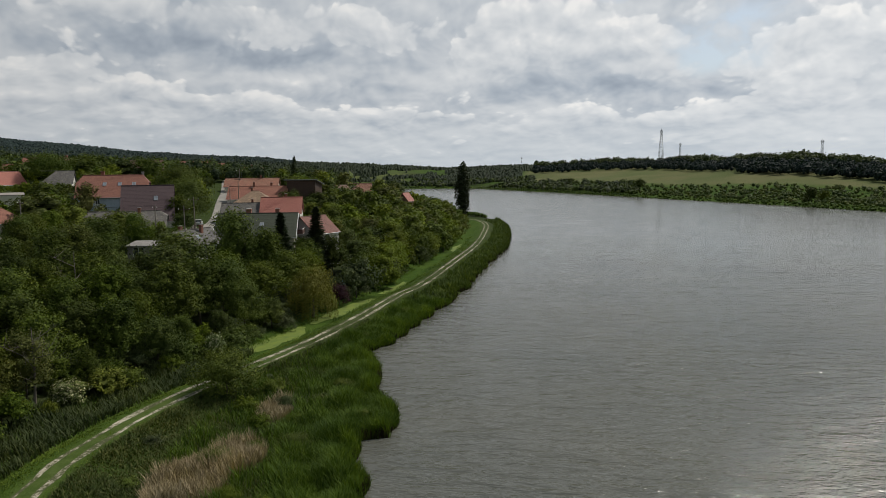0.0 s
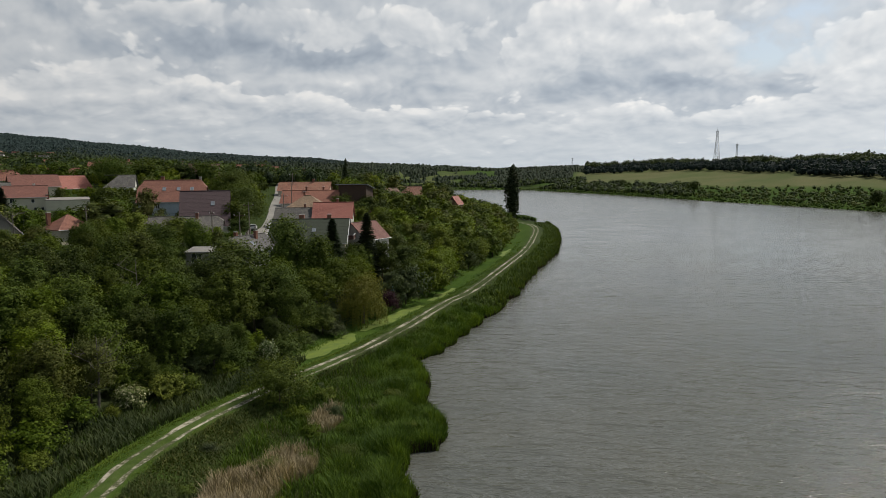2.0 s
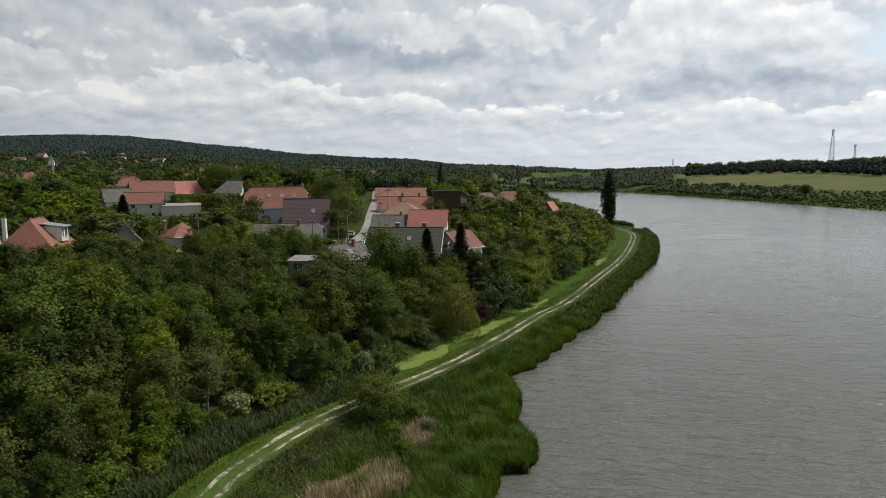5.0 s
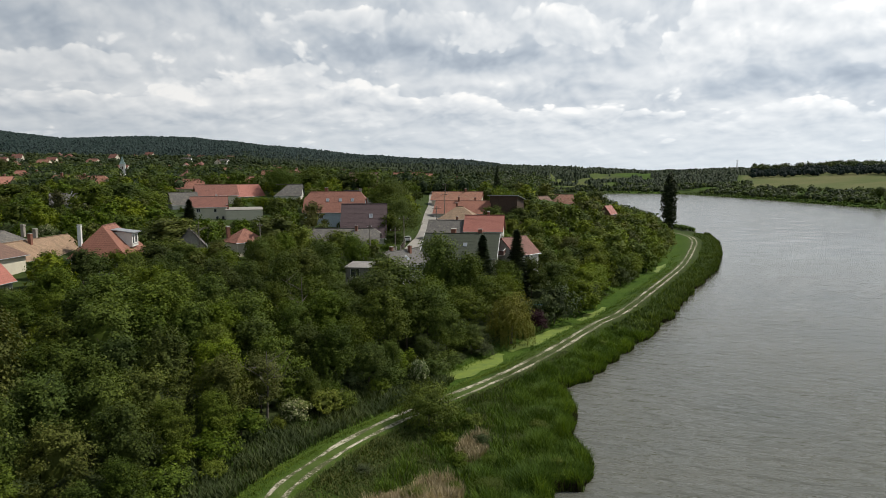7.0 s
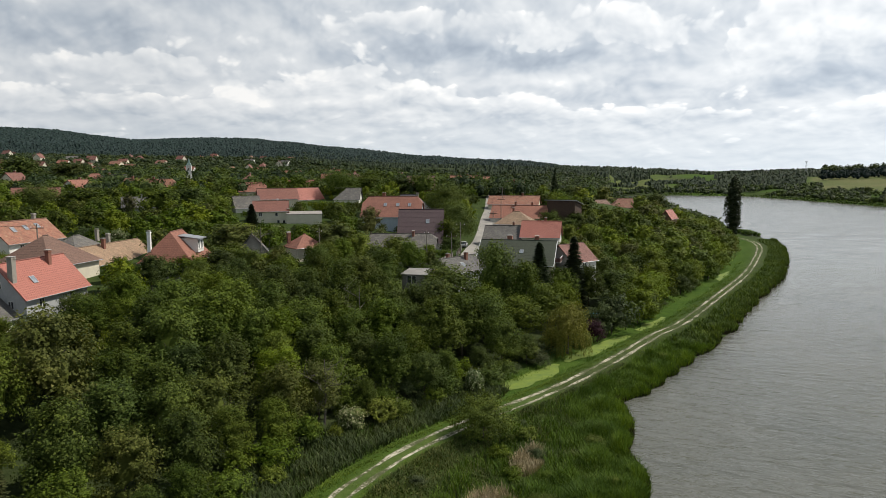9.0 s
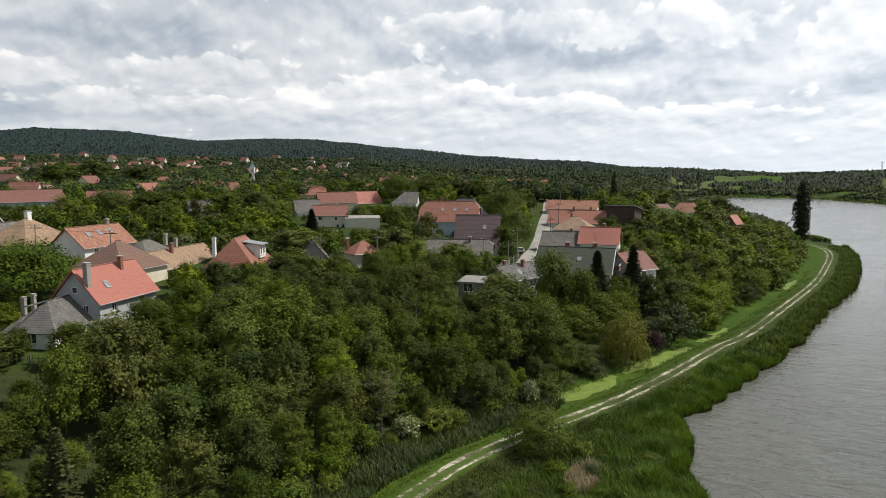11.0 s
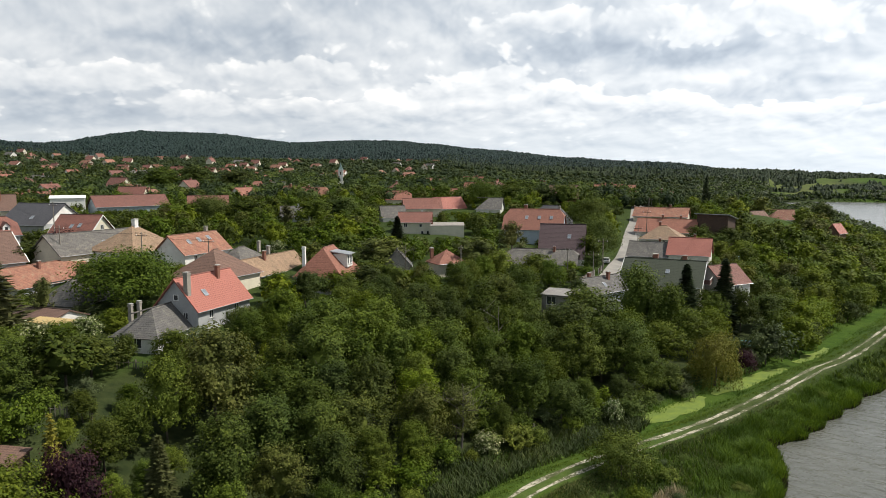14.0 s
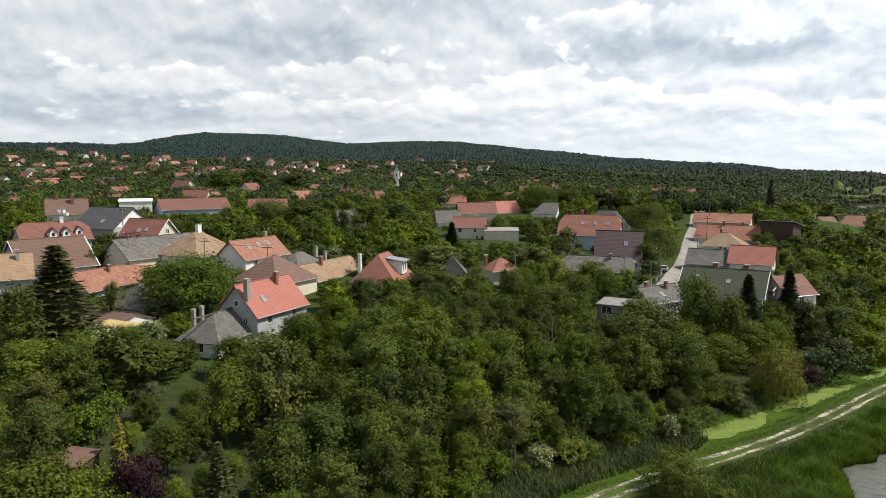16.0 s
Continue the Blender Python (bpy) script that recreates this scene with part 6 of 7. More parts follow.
    (FOREST[4], -31.0, 137.0, 8.5, 8.0, "pale green tree above the ditch", "tree"), (FOREST[1], -33.0, 130.0, 9.0, 8.5, "green tree above the ditch", "tree"),
]
SIGHT.append((-103.0, 50.0, 3.5, 15.2))
SIGHT.extend([(-124.5, 170.5, 6.0, 18.6), (-115.0, 173.5, 6.0, 18.4)])
for x, y, w, up in ((-59.0, 29.5, 2.6, 3.2), (-66.2, 31.7, 1.0, 4.2), (-56.2, 36.2, 1.6, 3.5), (-77.0, 47.0, 3.5, 1.4), (-80.5, 50.5, 2.5, 1.4)):
    SIGHT.append((x, y, w, gz(x, y) + up))
for t, x, y, h, w, lab, cat in NAMED:
    if t in GARDEN and math.hypot(x, y) < 120:
        t = FOREST[(0, 1, 4, 5)[GARDEN.index(t)]]
    plant(t, x, y, h, width=w, label=lab, category=cat)
    FOOT.append((x, y, w * 0.3))

wild_wood()
orchard()
undergrowth()
marsh_bushes()
shore_gardens()
village_gardens()

# ---- the further village, church, masts ----


def simple_house(label, L, W, eave, ridge, wall, roof, kind):
    """A distant house: walls with window openings, roof and chimney, standing at the origin."""
    return house(label, 0, 0, 0, L, W, eave, ridge, kind, wall, roof, base=0.0, windows=[("s", L * 0.25, -1.9, 1.2, 1.3), ("s", L * 0.72, -1.9, 1.2, 1.3), ("e", W * 0.3, -1.9, 1.1, 1.3), ("e", W * 0.7, -1.9, 1.1, 1.3)], chimneys=[(L * 0.15, 0.4, 0.8, 0.7, BR)], gutter=False)


def far_village():
    kinds = [("distant house with a red tile roof and white walls", 12, 8.5, 3.4, 7.2, "wall_white", "tile_orange", "gable"), ("distant house with a brown roof and cream walls", 11, 9, 3.2, 6.8, "wall_cream", "tile_maroon", "hip"),
             ("distant cream house with a dull red roof", 10, 8, 4.6, 8.6, "wall_cream", "tile_maroon", "gable"), ("distant house with a grey roof and white walls", 12, 8, 3.2, 6.6, "wall_white", "slate", "gable"),
             ("distant house with a faded orange roof", 13, 8, 3.2, 6.6, "wall_cream", "tile_oldorange", "half")]
    made = [simple_house(*k) for k in kinds]
    del FOOT[-len(made) * 3:]
    r = random.Random(77)
    first = set()
    spots = []
    tries = 0
    while len(spots) < 190 and tries < 8000:
        tries += 1
        a, q = r.uniform(-74, -17), 285 * (1150 / 285) ** (r.random() ** 0.8)
        if a > -34 and q > 620:
            continue
        x, y = math.sin(radians(a)) * q, math.cos(radians(a)) * q
        if all((x - b) ** 2 + (y - c) ** 2 > (14 + q * 0.009) ** 2 for b, c in spots) and math.hypot(x + 450, y - 500) > 40 and not (abs(a + 42.05) < 1.6 and q < 662):
            spots.append((x, y))
    g = land(np.array(spots))
    for (x, y), z in zip(spots, g):
        k = r.choices(range(5), [3, 3, 3, 3, 3])[0]
        m = pose(x, y, float(z) - 0.4, 0, 0, r.choice((10, 100, 18, 30, 112, 190, 280)) + r.uniform(-10, 10))
        if k in first:
            ob = copy_thing(made[k], m)
        else:
            first.add(k)
            ob = made[k]
            ob.matrix_basis = m
        ob["group"] = "distant village houses"


far_village()


def church():
    x, y = -441, 489
    z = gz(x, y)
    root = new("church")
    root.matrix_basis = pose(x, y, z - 0.3, 0, 0, 35)
    top = 44.9 - z + 0.3
    holes = [(1.6, 2.6, top - 11.5, top - 9.0)]
    sides = [((-2.1, -2.1, 0), (1, 0, 0), (0, -1, 0)), ((2.1, -2.1, 0), (0, 1, 0), (1, 0, 0)), ((2.1, 2.1, 0), (-1, 0, 0), (0, 1, 0)), ((-2.1, 2.1, 0), (0, -1, 0), (-1, 0, 0))]
    part("tower", merge([panel(o, u, n, 4.2, 0, top - 7.0, holes, 0.4) for o, u, n in sides] + [box(-2.4, 2.4, -2.4, 2.4, top - 7.2, top - 6.8), box(-2.3, 2.3, -2.3, 2.3, top - 13.0, top - 12.7)]), M["wall_white"], root)
    v = [(a * 2.2, b * 2.2, top - 6.8) for a, b in ((-1, -1), (1, -1), (1, 1), (-1, 1))] + [(a * 1.1, b * 1.1, top - 4.6) for a, b in ((-1, -1), (1, -1), (1, 1), (-1, 1))] + [(0, 0, top)]
    part("spire", (np.array(v), [(i, (i + 1) % 4, 4 + (i + 1) % 4, 4 + i) for i in range(4)] + [(4 + i, 4 + (i + 1) % 4, 8) for i in range(4)]), M["spire"], root)
    part("louvre", merge([box(-0.5, 0.5, -1.85, -1.75, top - 11.5, top - 9.0), box(1.75, 1.85, -0.5, 0.5, top - 11.5, top - 9.0)]), M["wood_dark"], root)
    part("nave_wall", merge([panel((-20, -5, 0), (1, 0, 0), (0, -1, 0), 18, 0, 7, [(2 + 4 * k, 3.2 + 4 * k, 3, 5.6) for k in range(4)], 0.3), box(-20, -2.1, -4.6, 5, 0, 6.9)]), M["wall_white"], root)
    sl = [slab([(c[0] - 11, c[1], c[2]) for c in q]) for q in roof_of("gable", 18, 10, 7, 5.4, 0.5)]
    part("nave_roof", merge([q[0] for q in sl]), M["tile_orange"], root, uvs=[q for s_ in sl for q in s_[1]])
    tagged(root, "white church with a pointed tower and red nave roof", "church")


church()


def lattice_mast(x, y, height, foot, label, mat="metal_grey", rungs=14, thick=0.22):
    root = new("radio_mast")
    root.matrix_basis = pose(x, y, gz(x, y) - 0.5)
    corners = [(-1, -1), (1, -1), (1, 1), (-1, 1)]
    w = lambda f: foot * (1 - f) ** 1.0 * 0.5 + 0.55
    for a, b in corners:
        part("leg", limb((a * w(0), b * w(0), 0), (a * w(1), b * w(1), height), thick, thick * 0.8, 5), M[mat], root)
    braces = []
    for k in range(rungs):
        f0, f1 = k / rungs, (k + 1) / rungs
        for i in range(4):
            (a, b), (c, d) = corners[i], corners[(i + 1) % 4]
            braces.append(limb((a * w(f0), b * w(f0), f0 * height), (c * w(f1), d * w(f1), f1 * height), thick * 0.5, thick * 0.5, 4))
            braces.append(limb((a * w(f1), b * w(f1), f1 * height), (c * w(f1), d * w(f1), f1 * height), thick * 0.5, thick * 0.5, 4))
    part("bracing", merge(braces), M[mat], root)
    part("antenna", merge([limb((0, 0, height), (0, 0, height * 1.08), thick * 0.6, thick * 0.3, 5), box(-1.6, -1.0, -0.3, 0.3, height * 0.9, height * 0.97), box(1.0, 1.6, -0.3, 0.3, height * 0.9, height * 0.97), box(-0.3, 0.3, 1.0, 1.6, height * 0.84, height * 0.9)]), M["white_trim"], root)
    tagged(root, label, "radio mast")


lattice_mast(292, 1035, 52, 7.0, "tall lattice radio mast on the wooded ridge")
lattice_mast(318, 1030, 29, 2.0, "slim lattice mast beside the taller one", rungs=10, thick=0.16)
lattice_mast(347, 687, 24, 1.2, "slim mast rising out of the skyline wood", rungs=8, thick=0.12)
lattice_mast(108, 1240, 20, 1.2, "slim mast on the low hills behind the lake", rungs=8, thick=0.14)
lattice_mast(-169.8, 72.0, 10.6, 0.3, "thin grey lattice mast between the houses", rungs=12, thick=0.05)


# ---- along the street and in the gardens ----
def car(label, x, y, turn, body, kind="hatch"):
    """A parked car, nose along +x."""
    root = new("car")
    root.matrix_basis = pose(x, y, gz(x, y) + 0.07, 0, 0, turn)
    prof = [(-2.05, 0.35), (-2.1, 0.75), (-1.98, 0.95), (-1.3, 1.0), (0.95, 0.98), (1.85, 0.82), (2.08, 0.6), (2.05, 0.32)]
    cab = [(-1.85, 0.96), (-1.55, 1.38), (-1.2, 1.47), (0.05, 1.45), (0.45, 1.36), (1.05, 0.97)]

    def loft(p, w0, w1):
        n = len(p)
        zs = [q[1] for q in p]
        lo, hi = min(zs), max(zs)
        half = [w0 + (w1 - w0) * (q[1] - lo) / (hi - lo) for q in p]
        v = [(a, -h, b) for (a, b), h in zip(p, half)] + [(a, h, b) for (a, b), h in zip(p, half)]
        return np.array(v), [tuple(range(n))[::-1], tuple(range(n, 2 * n))] + [(i, (i + 1) % n, (i + 1) % n + n, i + n) for i in range(n)]

    part("body", loft(prof, 0.88, 0.80), M[body], root)
    part("cabin", loft(cab, 0.80, 0.62), M["glass"], root, "dark glass cabin")
    part("roof_panel", loft([(-1.5, 1.40), (-1.2, 1.49), (0.05, 1.47), (0.35, 1.40)], 0.66, 0.62), M[body], root)
    for sx in (-1.25, 1.3):
        for sy in (-0.8, 0.8):
            w = part("wheel", turned((limb((0, -0.1, 0), (0, 0.1, 0), 0.32, 0.32, 14)), pose(sx, sy, 0.32)), M["rubber"], root)
            part("rim", turned((limb((0, -0.11, 0), (0, 0.11, 0), 0.18, 0.18, 10)), pose(sx, sy, 0.32)), M["metal_grey"], w)
    for sy in (-0.62, 0.62):
        part("headlight", box(1.98, 2.1, sy - 0.18, sy + 0.18, 0.62, 0.76), M["white_trim"], root)
        part("tail_light", box(-2.13, -2.02, sy - 0.15, sy + 0.15, 0.72, 0.9), M["tile_red"], root)
    tagged(root, label, "car", "parked cars")


car("dark hatchback parked beside the street", -55.4, 163.0, 105, "car_dark")
car("dark estate car parked beside the green-roofed house", -53.4, 156.5, 104, "car_dark")
car("dark car parked at the kerb by the slate roof", -58.6, 174.0, 105, "car_dark")
car("silver car parked further up the street", -64.4, 196.0, 105, "car_silver")
car("white car parked further up the street", -66.6, 203.0, 105, "car_white")
car("blue car at the top of the street", -92.6, 288.0, 20, "car_blue")
car("teal van under the shed's lean-to roof", -41.2, 213.0, 150, "car_teal")
car("silver car in the shade of the street maple", -64.6, 171.5, 105, "car_silver")


def pole(x, y, height, label, arm=1.2):
    root = new("utility_pole")
    root.matrix_basis = pose(x, y, gz(x, y) - 0.4, 0, 0, 20)
    part("post", limb((0, 0, 0), (0, 0, height + 0.4), 0.15, 0.09, 8), M["wood_grey"], root)
    part("crossarm", box(-arm, arm, -0.06, 0.06, height - 0.35, height - 0.22), M["wood_dark"], root)
    for k in (-1, 0, 1):
        part("insulator", limb((k * arm * 0.85, 0, height - 0.22), (k * arm * 0.85, 0, height - 0.02), 0.06, 0.04, 6), M["white_trim"], root)
    tagged(root, label, "utility pole", "utility poles")
    return Vector((x, y, gz(x, y) + height - 0.1))


tops = [pole(*q, "wooden utility pole beside the street") for q in ((-56.8, 143.0, 8.0), (-60.6, 158.5, 8.2), (-61.6, 187.0, 8.6), (-69.4, 219.0, 8.6), (-78.0, 248.0, 8.4))]
more = [pole(*q, "wooden utility pole between the gardens") for q in ((-108.5, 83.0, 8.4), (-119.5, 76.5, 8.0), (-136.0, 70.0, 8.5), (-165.0, 84.0, 9.5))]
side = [pole(*q, "leaning old pole by the garden fence", 0.5) for q in ((-65.0, 148.0, 7.0), (-75.0, 118.0, 7.5))]


def wire(a, b, sag, k):
    """A slack line between two poles."""
    pts = [(a.lerp(b, i / 12) - Vector((0, 0, sag * 4 * (i / 12) * (1 - i / 12)))) for i in range(13)]
    off = Vector((k * 0.9, 0.3 * k, 0))
    ring = [Vector((0.016 * math.cos(c), 0, 0.016 * math.sin(c))) for c in (0.5, 2.6, 4.7)]
    v = [p + off + q for p in pts for q in ring]
    geo = (v, [(3 * i + j, 3 * i + (j + 1) % 3, 3 * i + 3 + (j + 1) % 3, 3 * i + 3 + j) for i in range(12) for j in range(3)] + [(0, 2, 1), (36, 37, 38)])
    tagged(new("power_line", mesh_of("power_line", geo[0], geo[1], M["rubber"])), "thin dark power line sagging between two poles", "power line", "power lines")


for row in (tops, more):
    for a, b in zip(row[:-1], row[1:]):
        for k in (-1, 1):
            wire(a, b, 0.7, k)
for k in (-1, 1):
    wire(side[0], side[1], 0.8, k)
    wire(tops[0], side[0], 0.4, k)


def fence(points, height, gap, mat, label, board=0.12, posts_mat="concrete", solid=True):
    """Posts with boards between them, following the ground."""
    root = new("fence")
    x0, y0 = points[0]
    z0 = gz(x0, y0)
    root.matrix_basis = pose(x0, y0, z0)
    line = resample(np.array(points, float), 2.4)
    z = land(line) - z0
    for (a, b), c in zip(line, z):
        part("post", box(a - x0 - 0.08, a - x0 + 0.08, b - y0 - 0.08, b - y0 + 0.08, c - 0.3, c + height + 0.12), M[posts_mat], root)
    for i in range(len(line) - 1):
        p, q = line[i] - (x0, y0), line[i + 1] - (x0, y0)
        d = np.hypot(*(q - p))
        n = max(2, int(d / gap))
        m = pose(p[0], p[1], z[i], 0, 0, math.degrees(math.atan2(q[1] - p[1], q[0] - p[0])))
        slope = (z[i + 1] - z[i]) / d
        for j in range(n):
            u = (j + 0.5) * d / n
            part("board", turned(box(u - board / 2, u + board / 2, -0.02, 0.02, u * slope + 0.05, u * slope + height * (0.96 + 0.04 * ((j * 7) % 3))), m), M[mat], root)
        part("rail", turned(limb((0, 0.04, height * 0.75), (d, 0.04, height * 0.75 + slope * d), 0.04, 0.04, 4), m), M[mat], root)
    tagged(root, label, "fence", "garden fences")


fence([(-72, 136.5), (-66, 140.5), (-59.5, 143.5), (-59.6, 152)], 1.7, 0.3, "wood_grey", "weathered board fence with concrete posts", 0.24)
fence([(-60.6, 156.0), (-63.4, 167.0)], 1.3, 0.35, "wood_dark", "dark wooden street fence before a front garden", 0.14)
fence([(-84.5, 49.5), (-80.0, 53.0)], 1.1, 0.5, "wood_grey", "rough old rail fence by the lawn", 0.07, "wood_grey")
fence([(-77.5, 34.0), (-71.5, 40.5)], 1.2, 0.4, "wood_grey", "rough old board fence in the garden", 0.09, "wood_grey")
fence([(-41.8, 80.0), (-39.6, 84.2)], 1.0, 1.2, "wood_grey", "broken rail fence at the foot of the wood", 0.08, "wood_grey")


def pergola(x, y, turn):
    root = new("pergola")
    root.matrix_basis = pose(x, y, gz(x, y), 0, 0, turn)
    for a in (-3.2, 0, 3.2):
        for b in (-1.4, 1.4):
            part("post", box(a - 0.07, a + 0.07, b - 0.07, b + 0.07, -0.3, 2.3), M["wood_yellow"], root)
    for b in (-1.4, 1.4):
        part("beam", box(-3.6, 3.6, b - 0.06, b + 0.06, 2.3, 2.46), M["wood_yellow"], root)
    for k in range(15):
        a = -3.5 + k * 0.5
        part("rafter", box(a - 0.05, a + 0.05, -1.9, 1.9, 2.463, 2.58), M["wood_yellow"], root)
    tagged(root, "new yellow timber pergola beside the low house", "pergola")


pergola(-103.2, 50.6, 12)


def drying_rack(x, y, turn):
    root = new("clothes_rack")
    root.matrix_basis = pose(x, y, gz(x, y), 0, 0, turn)
    part("frame", merge([limb((-1, -0.3, -0.2), (-1, 0.1, 1.2), 0.02, 0.02, 5), limb((1, -0.3, -0.2), (1, 0.1, 1.2), 0.02, 0.02, 5), limb((-1, 0.1, 1.2), (1, 0.1, 1.2), 0.02, 0.02, 5)]), M["metal_grey"], root)
    for k, mat in enumerate(("cloth_dark", "car_blue", "white_trim", "wall_blue", "cloth_dark")):
        part("cloth", box(-0.95 + k * 0.39, -0.62 + k * 0.39, 0.08, 0.12, 0.45 + 0.1 * (k % 2), 1.21), M[mat], root)
    tagged(root, "clothes rack hung with washing under the pergola", "clothes rack")


drying_rack(-101.0, 48.2, 12)


def trampoline(x, y):
    root = new("trampoline")
    root.matrix_basis = pose(x, y, gz(x, y))
    ring = []
    for k in range(24):
        a, b = k * 2 * math.pi / 24, (k + 1) * 2 * math.pi / 24
        ring.append(limb((math.cos(a) * 1.9, math.sin(a) * 1.9, 0.75), (math.cos(b) * 1.9, math.sin(b) * 1.9, 0.75), 0.13, 0.13, 6))
    part("pad", merge(ring), M["car_teal"], root, "teal rim pad")
    a = np.arange(24) * 2 * math.pi / 24
    v = np.column_stack([np.cos(a) * 1.8, np.sin(a) * 1.8, np.full(24, 0.74)])
    part("mat", (np.vstack([v, v - (0, 0, 0.03)]), [tuple(range(24)), tuple(range(47, 23, -1))]), M["rubber"], root)
    for k in range(6):
        q = k * math.pi / 3
        part("leg", limb((math.cos(q) * 1.8, math.sin(q) * 1.8, -0.1), (math.cos(q) * 1.9, math.sin(q) * 1.9, 0.72), 0.04, 0.04, 6), M["metal_grey"], root)
    tagged(root, "round garden trampoline with a teal rim", "trampoline")


trampoline(-25.4, 145.0)


def dead_tree(x, y, height, seed):
    r = np.random.RandomState(seed)
    root = new("dead_tree")
    root.matrix_basis = pose(x, y, gz(x, y) - 0.2)
    part("trunk", merge([limb((0, 0, 0), (0.2, 0.1, height * 0.5), 0.16, 0.1), limb((0.2, 0.1, height * 0.5), (0.0, 0.3, height), 0.1, 0.03)]), M["dead_wood"], root)
    for k in range(12):
        a, z = r.uniform(0, 6.28), height * r.uniform(0.25, 0.85)
        q = height * r.uniform(0.2, 0.42)
        e = np.array((math.cos(a) * q, math.sin(a) * q, z + q * r.uniform(0.2, 0.8)))
        pieces = [limb((0.12, 0.08, z), e, 0.05, 0.018, 5)]
        for j in range(4):
            s_ = np.array((0.12, 0.08, z)) + (e - (0.12, 0.08, z)) * r.uniform(0.35, 0.95)
            pieces.append(limb(s_, s_ + r.normal(size=3) * q * 0.28 + (0, 0, q * 0.2), 0.022, 0.008, 4))
        part("branch", merge(pieces), M["dead_wood"], root)
    tagged(root, "bare grey dead tree among the green ones", "dead tree")


dead_tree(-45.5, 71.5, 8.5, 1)
dead_tree(-52.5, 93.0, 11.5, 2)
dead_tree(-84.0, 111.0, 8.0, 3)

# balconies of the green-roofed house, and its terrace
def balcony(x, y, z, turn, w, label):
    root = new("balcony")
    root.matrix_basis = pose(x, y, z, 0, 0, turn)
    part("slab", box(0, 1.5, -w / 2, w / 2, -0.18, 0), M["concrete"], root)
    part("parapet", merge([box(1.42, 1.5, -w / 2, w / 2, 0.003, 0.95), box(0, 1.42, -w / 2, -w / 2 + 0.08, 0.003, 0.95), box(0, 1.42, w / 2 - 0.08, w / 2, 0.003, 0.95)]), M["tile_maroon"], root, "dark red board parapet")
    part("rail", box(1.38, 1.54, -w / 2, w / 2, 0.953, 1.02), M["white_trim"], root)
    tagged(root, label, "balcony", "balconies")


balcony(-36.9, 158.2, 11.9, 7, 9.0, "balcony with a dark red parapet under the gable")
balcony(-36.9, 158.2, 8.9, 7, 9.0, "balcony with a dark red parapet on the middle floor")
balcony(-36.9, 158.2, 5.9, 7, 9.0, "balcony with a dark red parapet near the garden")

# dormer on the orange-tiled house
dm = new("dormer")
dm.matrix_basis = pose(-88.9, 97.9, 17.5, 0, 0, 113)
part("cheek", merge([panel((-1.5, -1.6, 0), (1, 0, 0), (0, -1, 0), 3.0, 0.9, 3.4, [(0.3, 1.1, 1.4, 3.0), (1.5, 2.7, 1.4, 3.0)]), panel((-1.5, 2.4, 0), (0, -1, 0), (-1, 0, 0), 4.0, 0.9, 3.4, []), panel((1.5, -1.6, 0), (0, 1, 0), (1, 0, 0), 4.0, 0.9, 3.4, [])]), M["wall_white"], dm)
part("dormer_roof", slab([(-1.9, -2.1, 3.35), (1.9, -2.1, 3.35), (1.9, 3.2, 4.15), (-1.9, 3.2, 4.15)])[0], M["metal_grey"], dm)
window_at(dm, (-0.8, -1.6, 2.2), (1, 0, 0), (0, -1, 0), 0.8, 1.6)
window_at(dm, (0.6, -1.6, 2.2), (1, 0, 0), (0, -1, 0), 1.2, 1.6)
tagged(dm, "grey-roofed dormer with two windows on the orange roof", "dormer")

for k in range(3):
    d2 = new("gablet")
    d2.matrix_basis = pose(-158.3 - 0.45 * k, 65.0 + 2.9 * k, 23.5, 0, 0, 81)
    part("cheek", merge([panel((-0.7, -0.8, 0), (1, 0, 0), (0, -1, 0), 1.4, 0.0, 1.5, [(0.35, 1.05, 0.4, 1.3)]), panel((-0.7, 1.4, 0), (0, -1, 0), (-1, 0, 0), 2.2, 0, 1.5, []), panel((0.7, -0.8, 0), (0, 1, 0), (1, 0, 0), 2.2, 0, 1.5, []), (np.array([(-0.7, -0.8, 1.5), (0.7, -0.8, 1.5), (0, -0.8, 2.2)]), [(0, 1, 2)])]), M["white_trim"], d2)
    part("gablet_roof", merge([slab(q)[0] for q in ([(-0.9, -1.0, 1.35), (-0.9, 1.6, 1.35), (0, 1.6, 2.35), (0, -1.0, 2.35)], [(0.9, 1.6, 1.35), (0.9, -1.0, 1.35), (0, -1.0, 2.35), (0, 1.6, 2.35)])]), M["tile_maroon"], d2)
    window_at(d2, (0, -0.8, 0.85), (1, 0, 0), (0, -1, 0), 0.7, 0.9)
    tagged(d2, "small white gabled dormer on the maroon roof", "dormer", "white dormers")

# ---- reeds, grass and distant woods ----


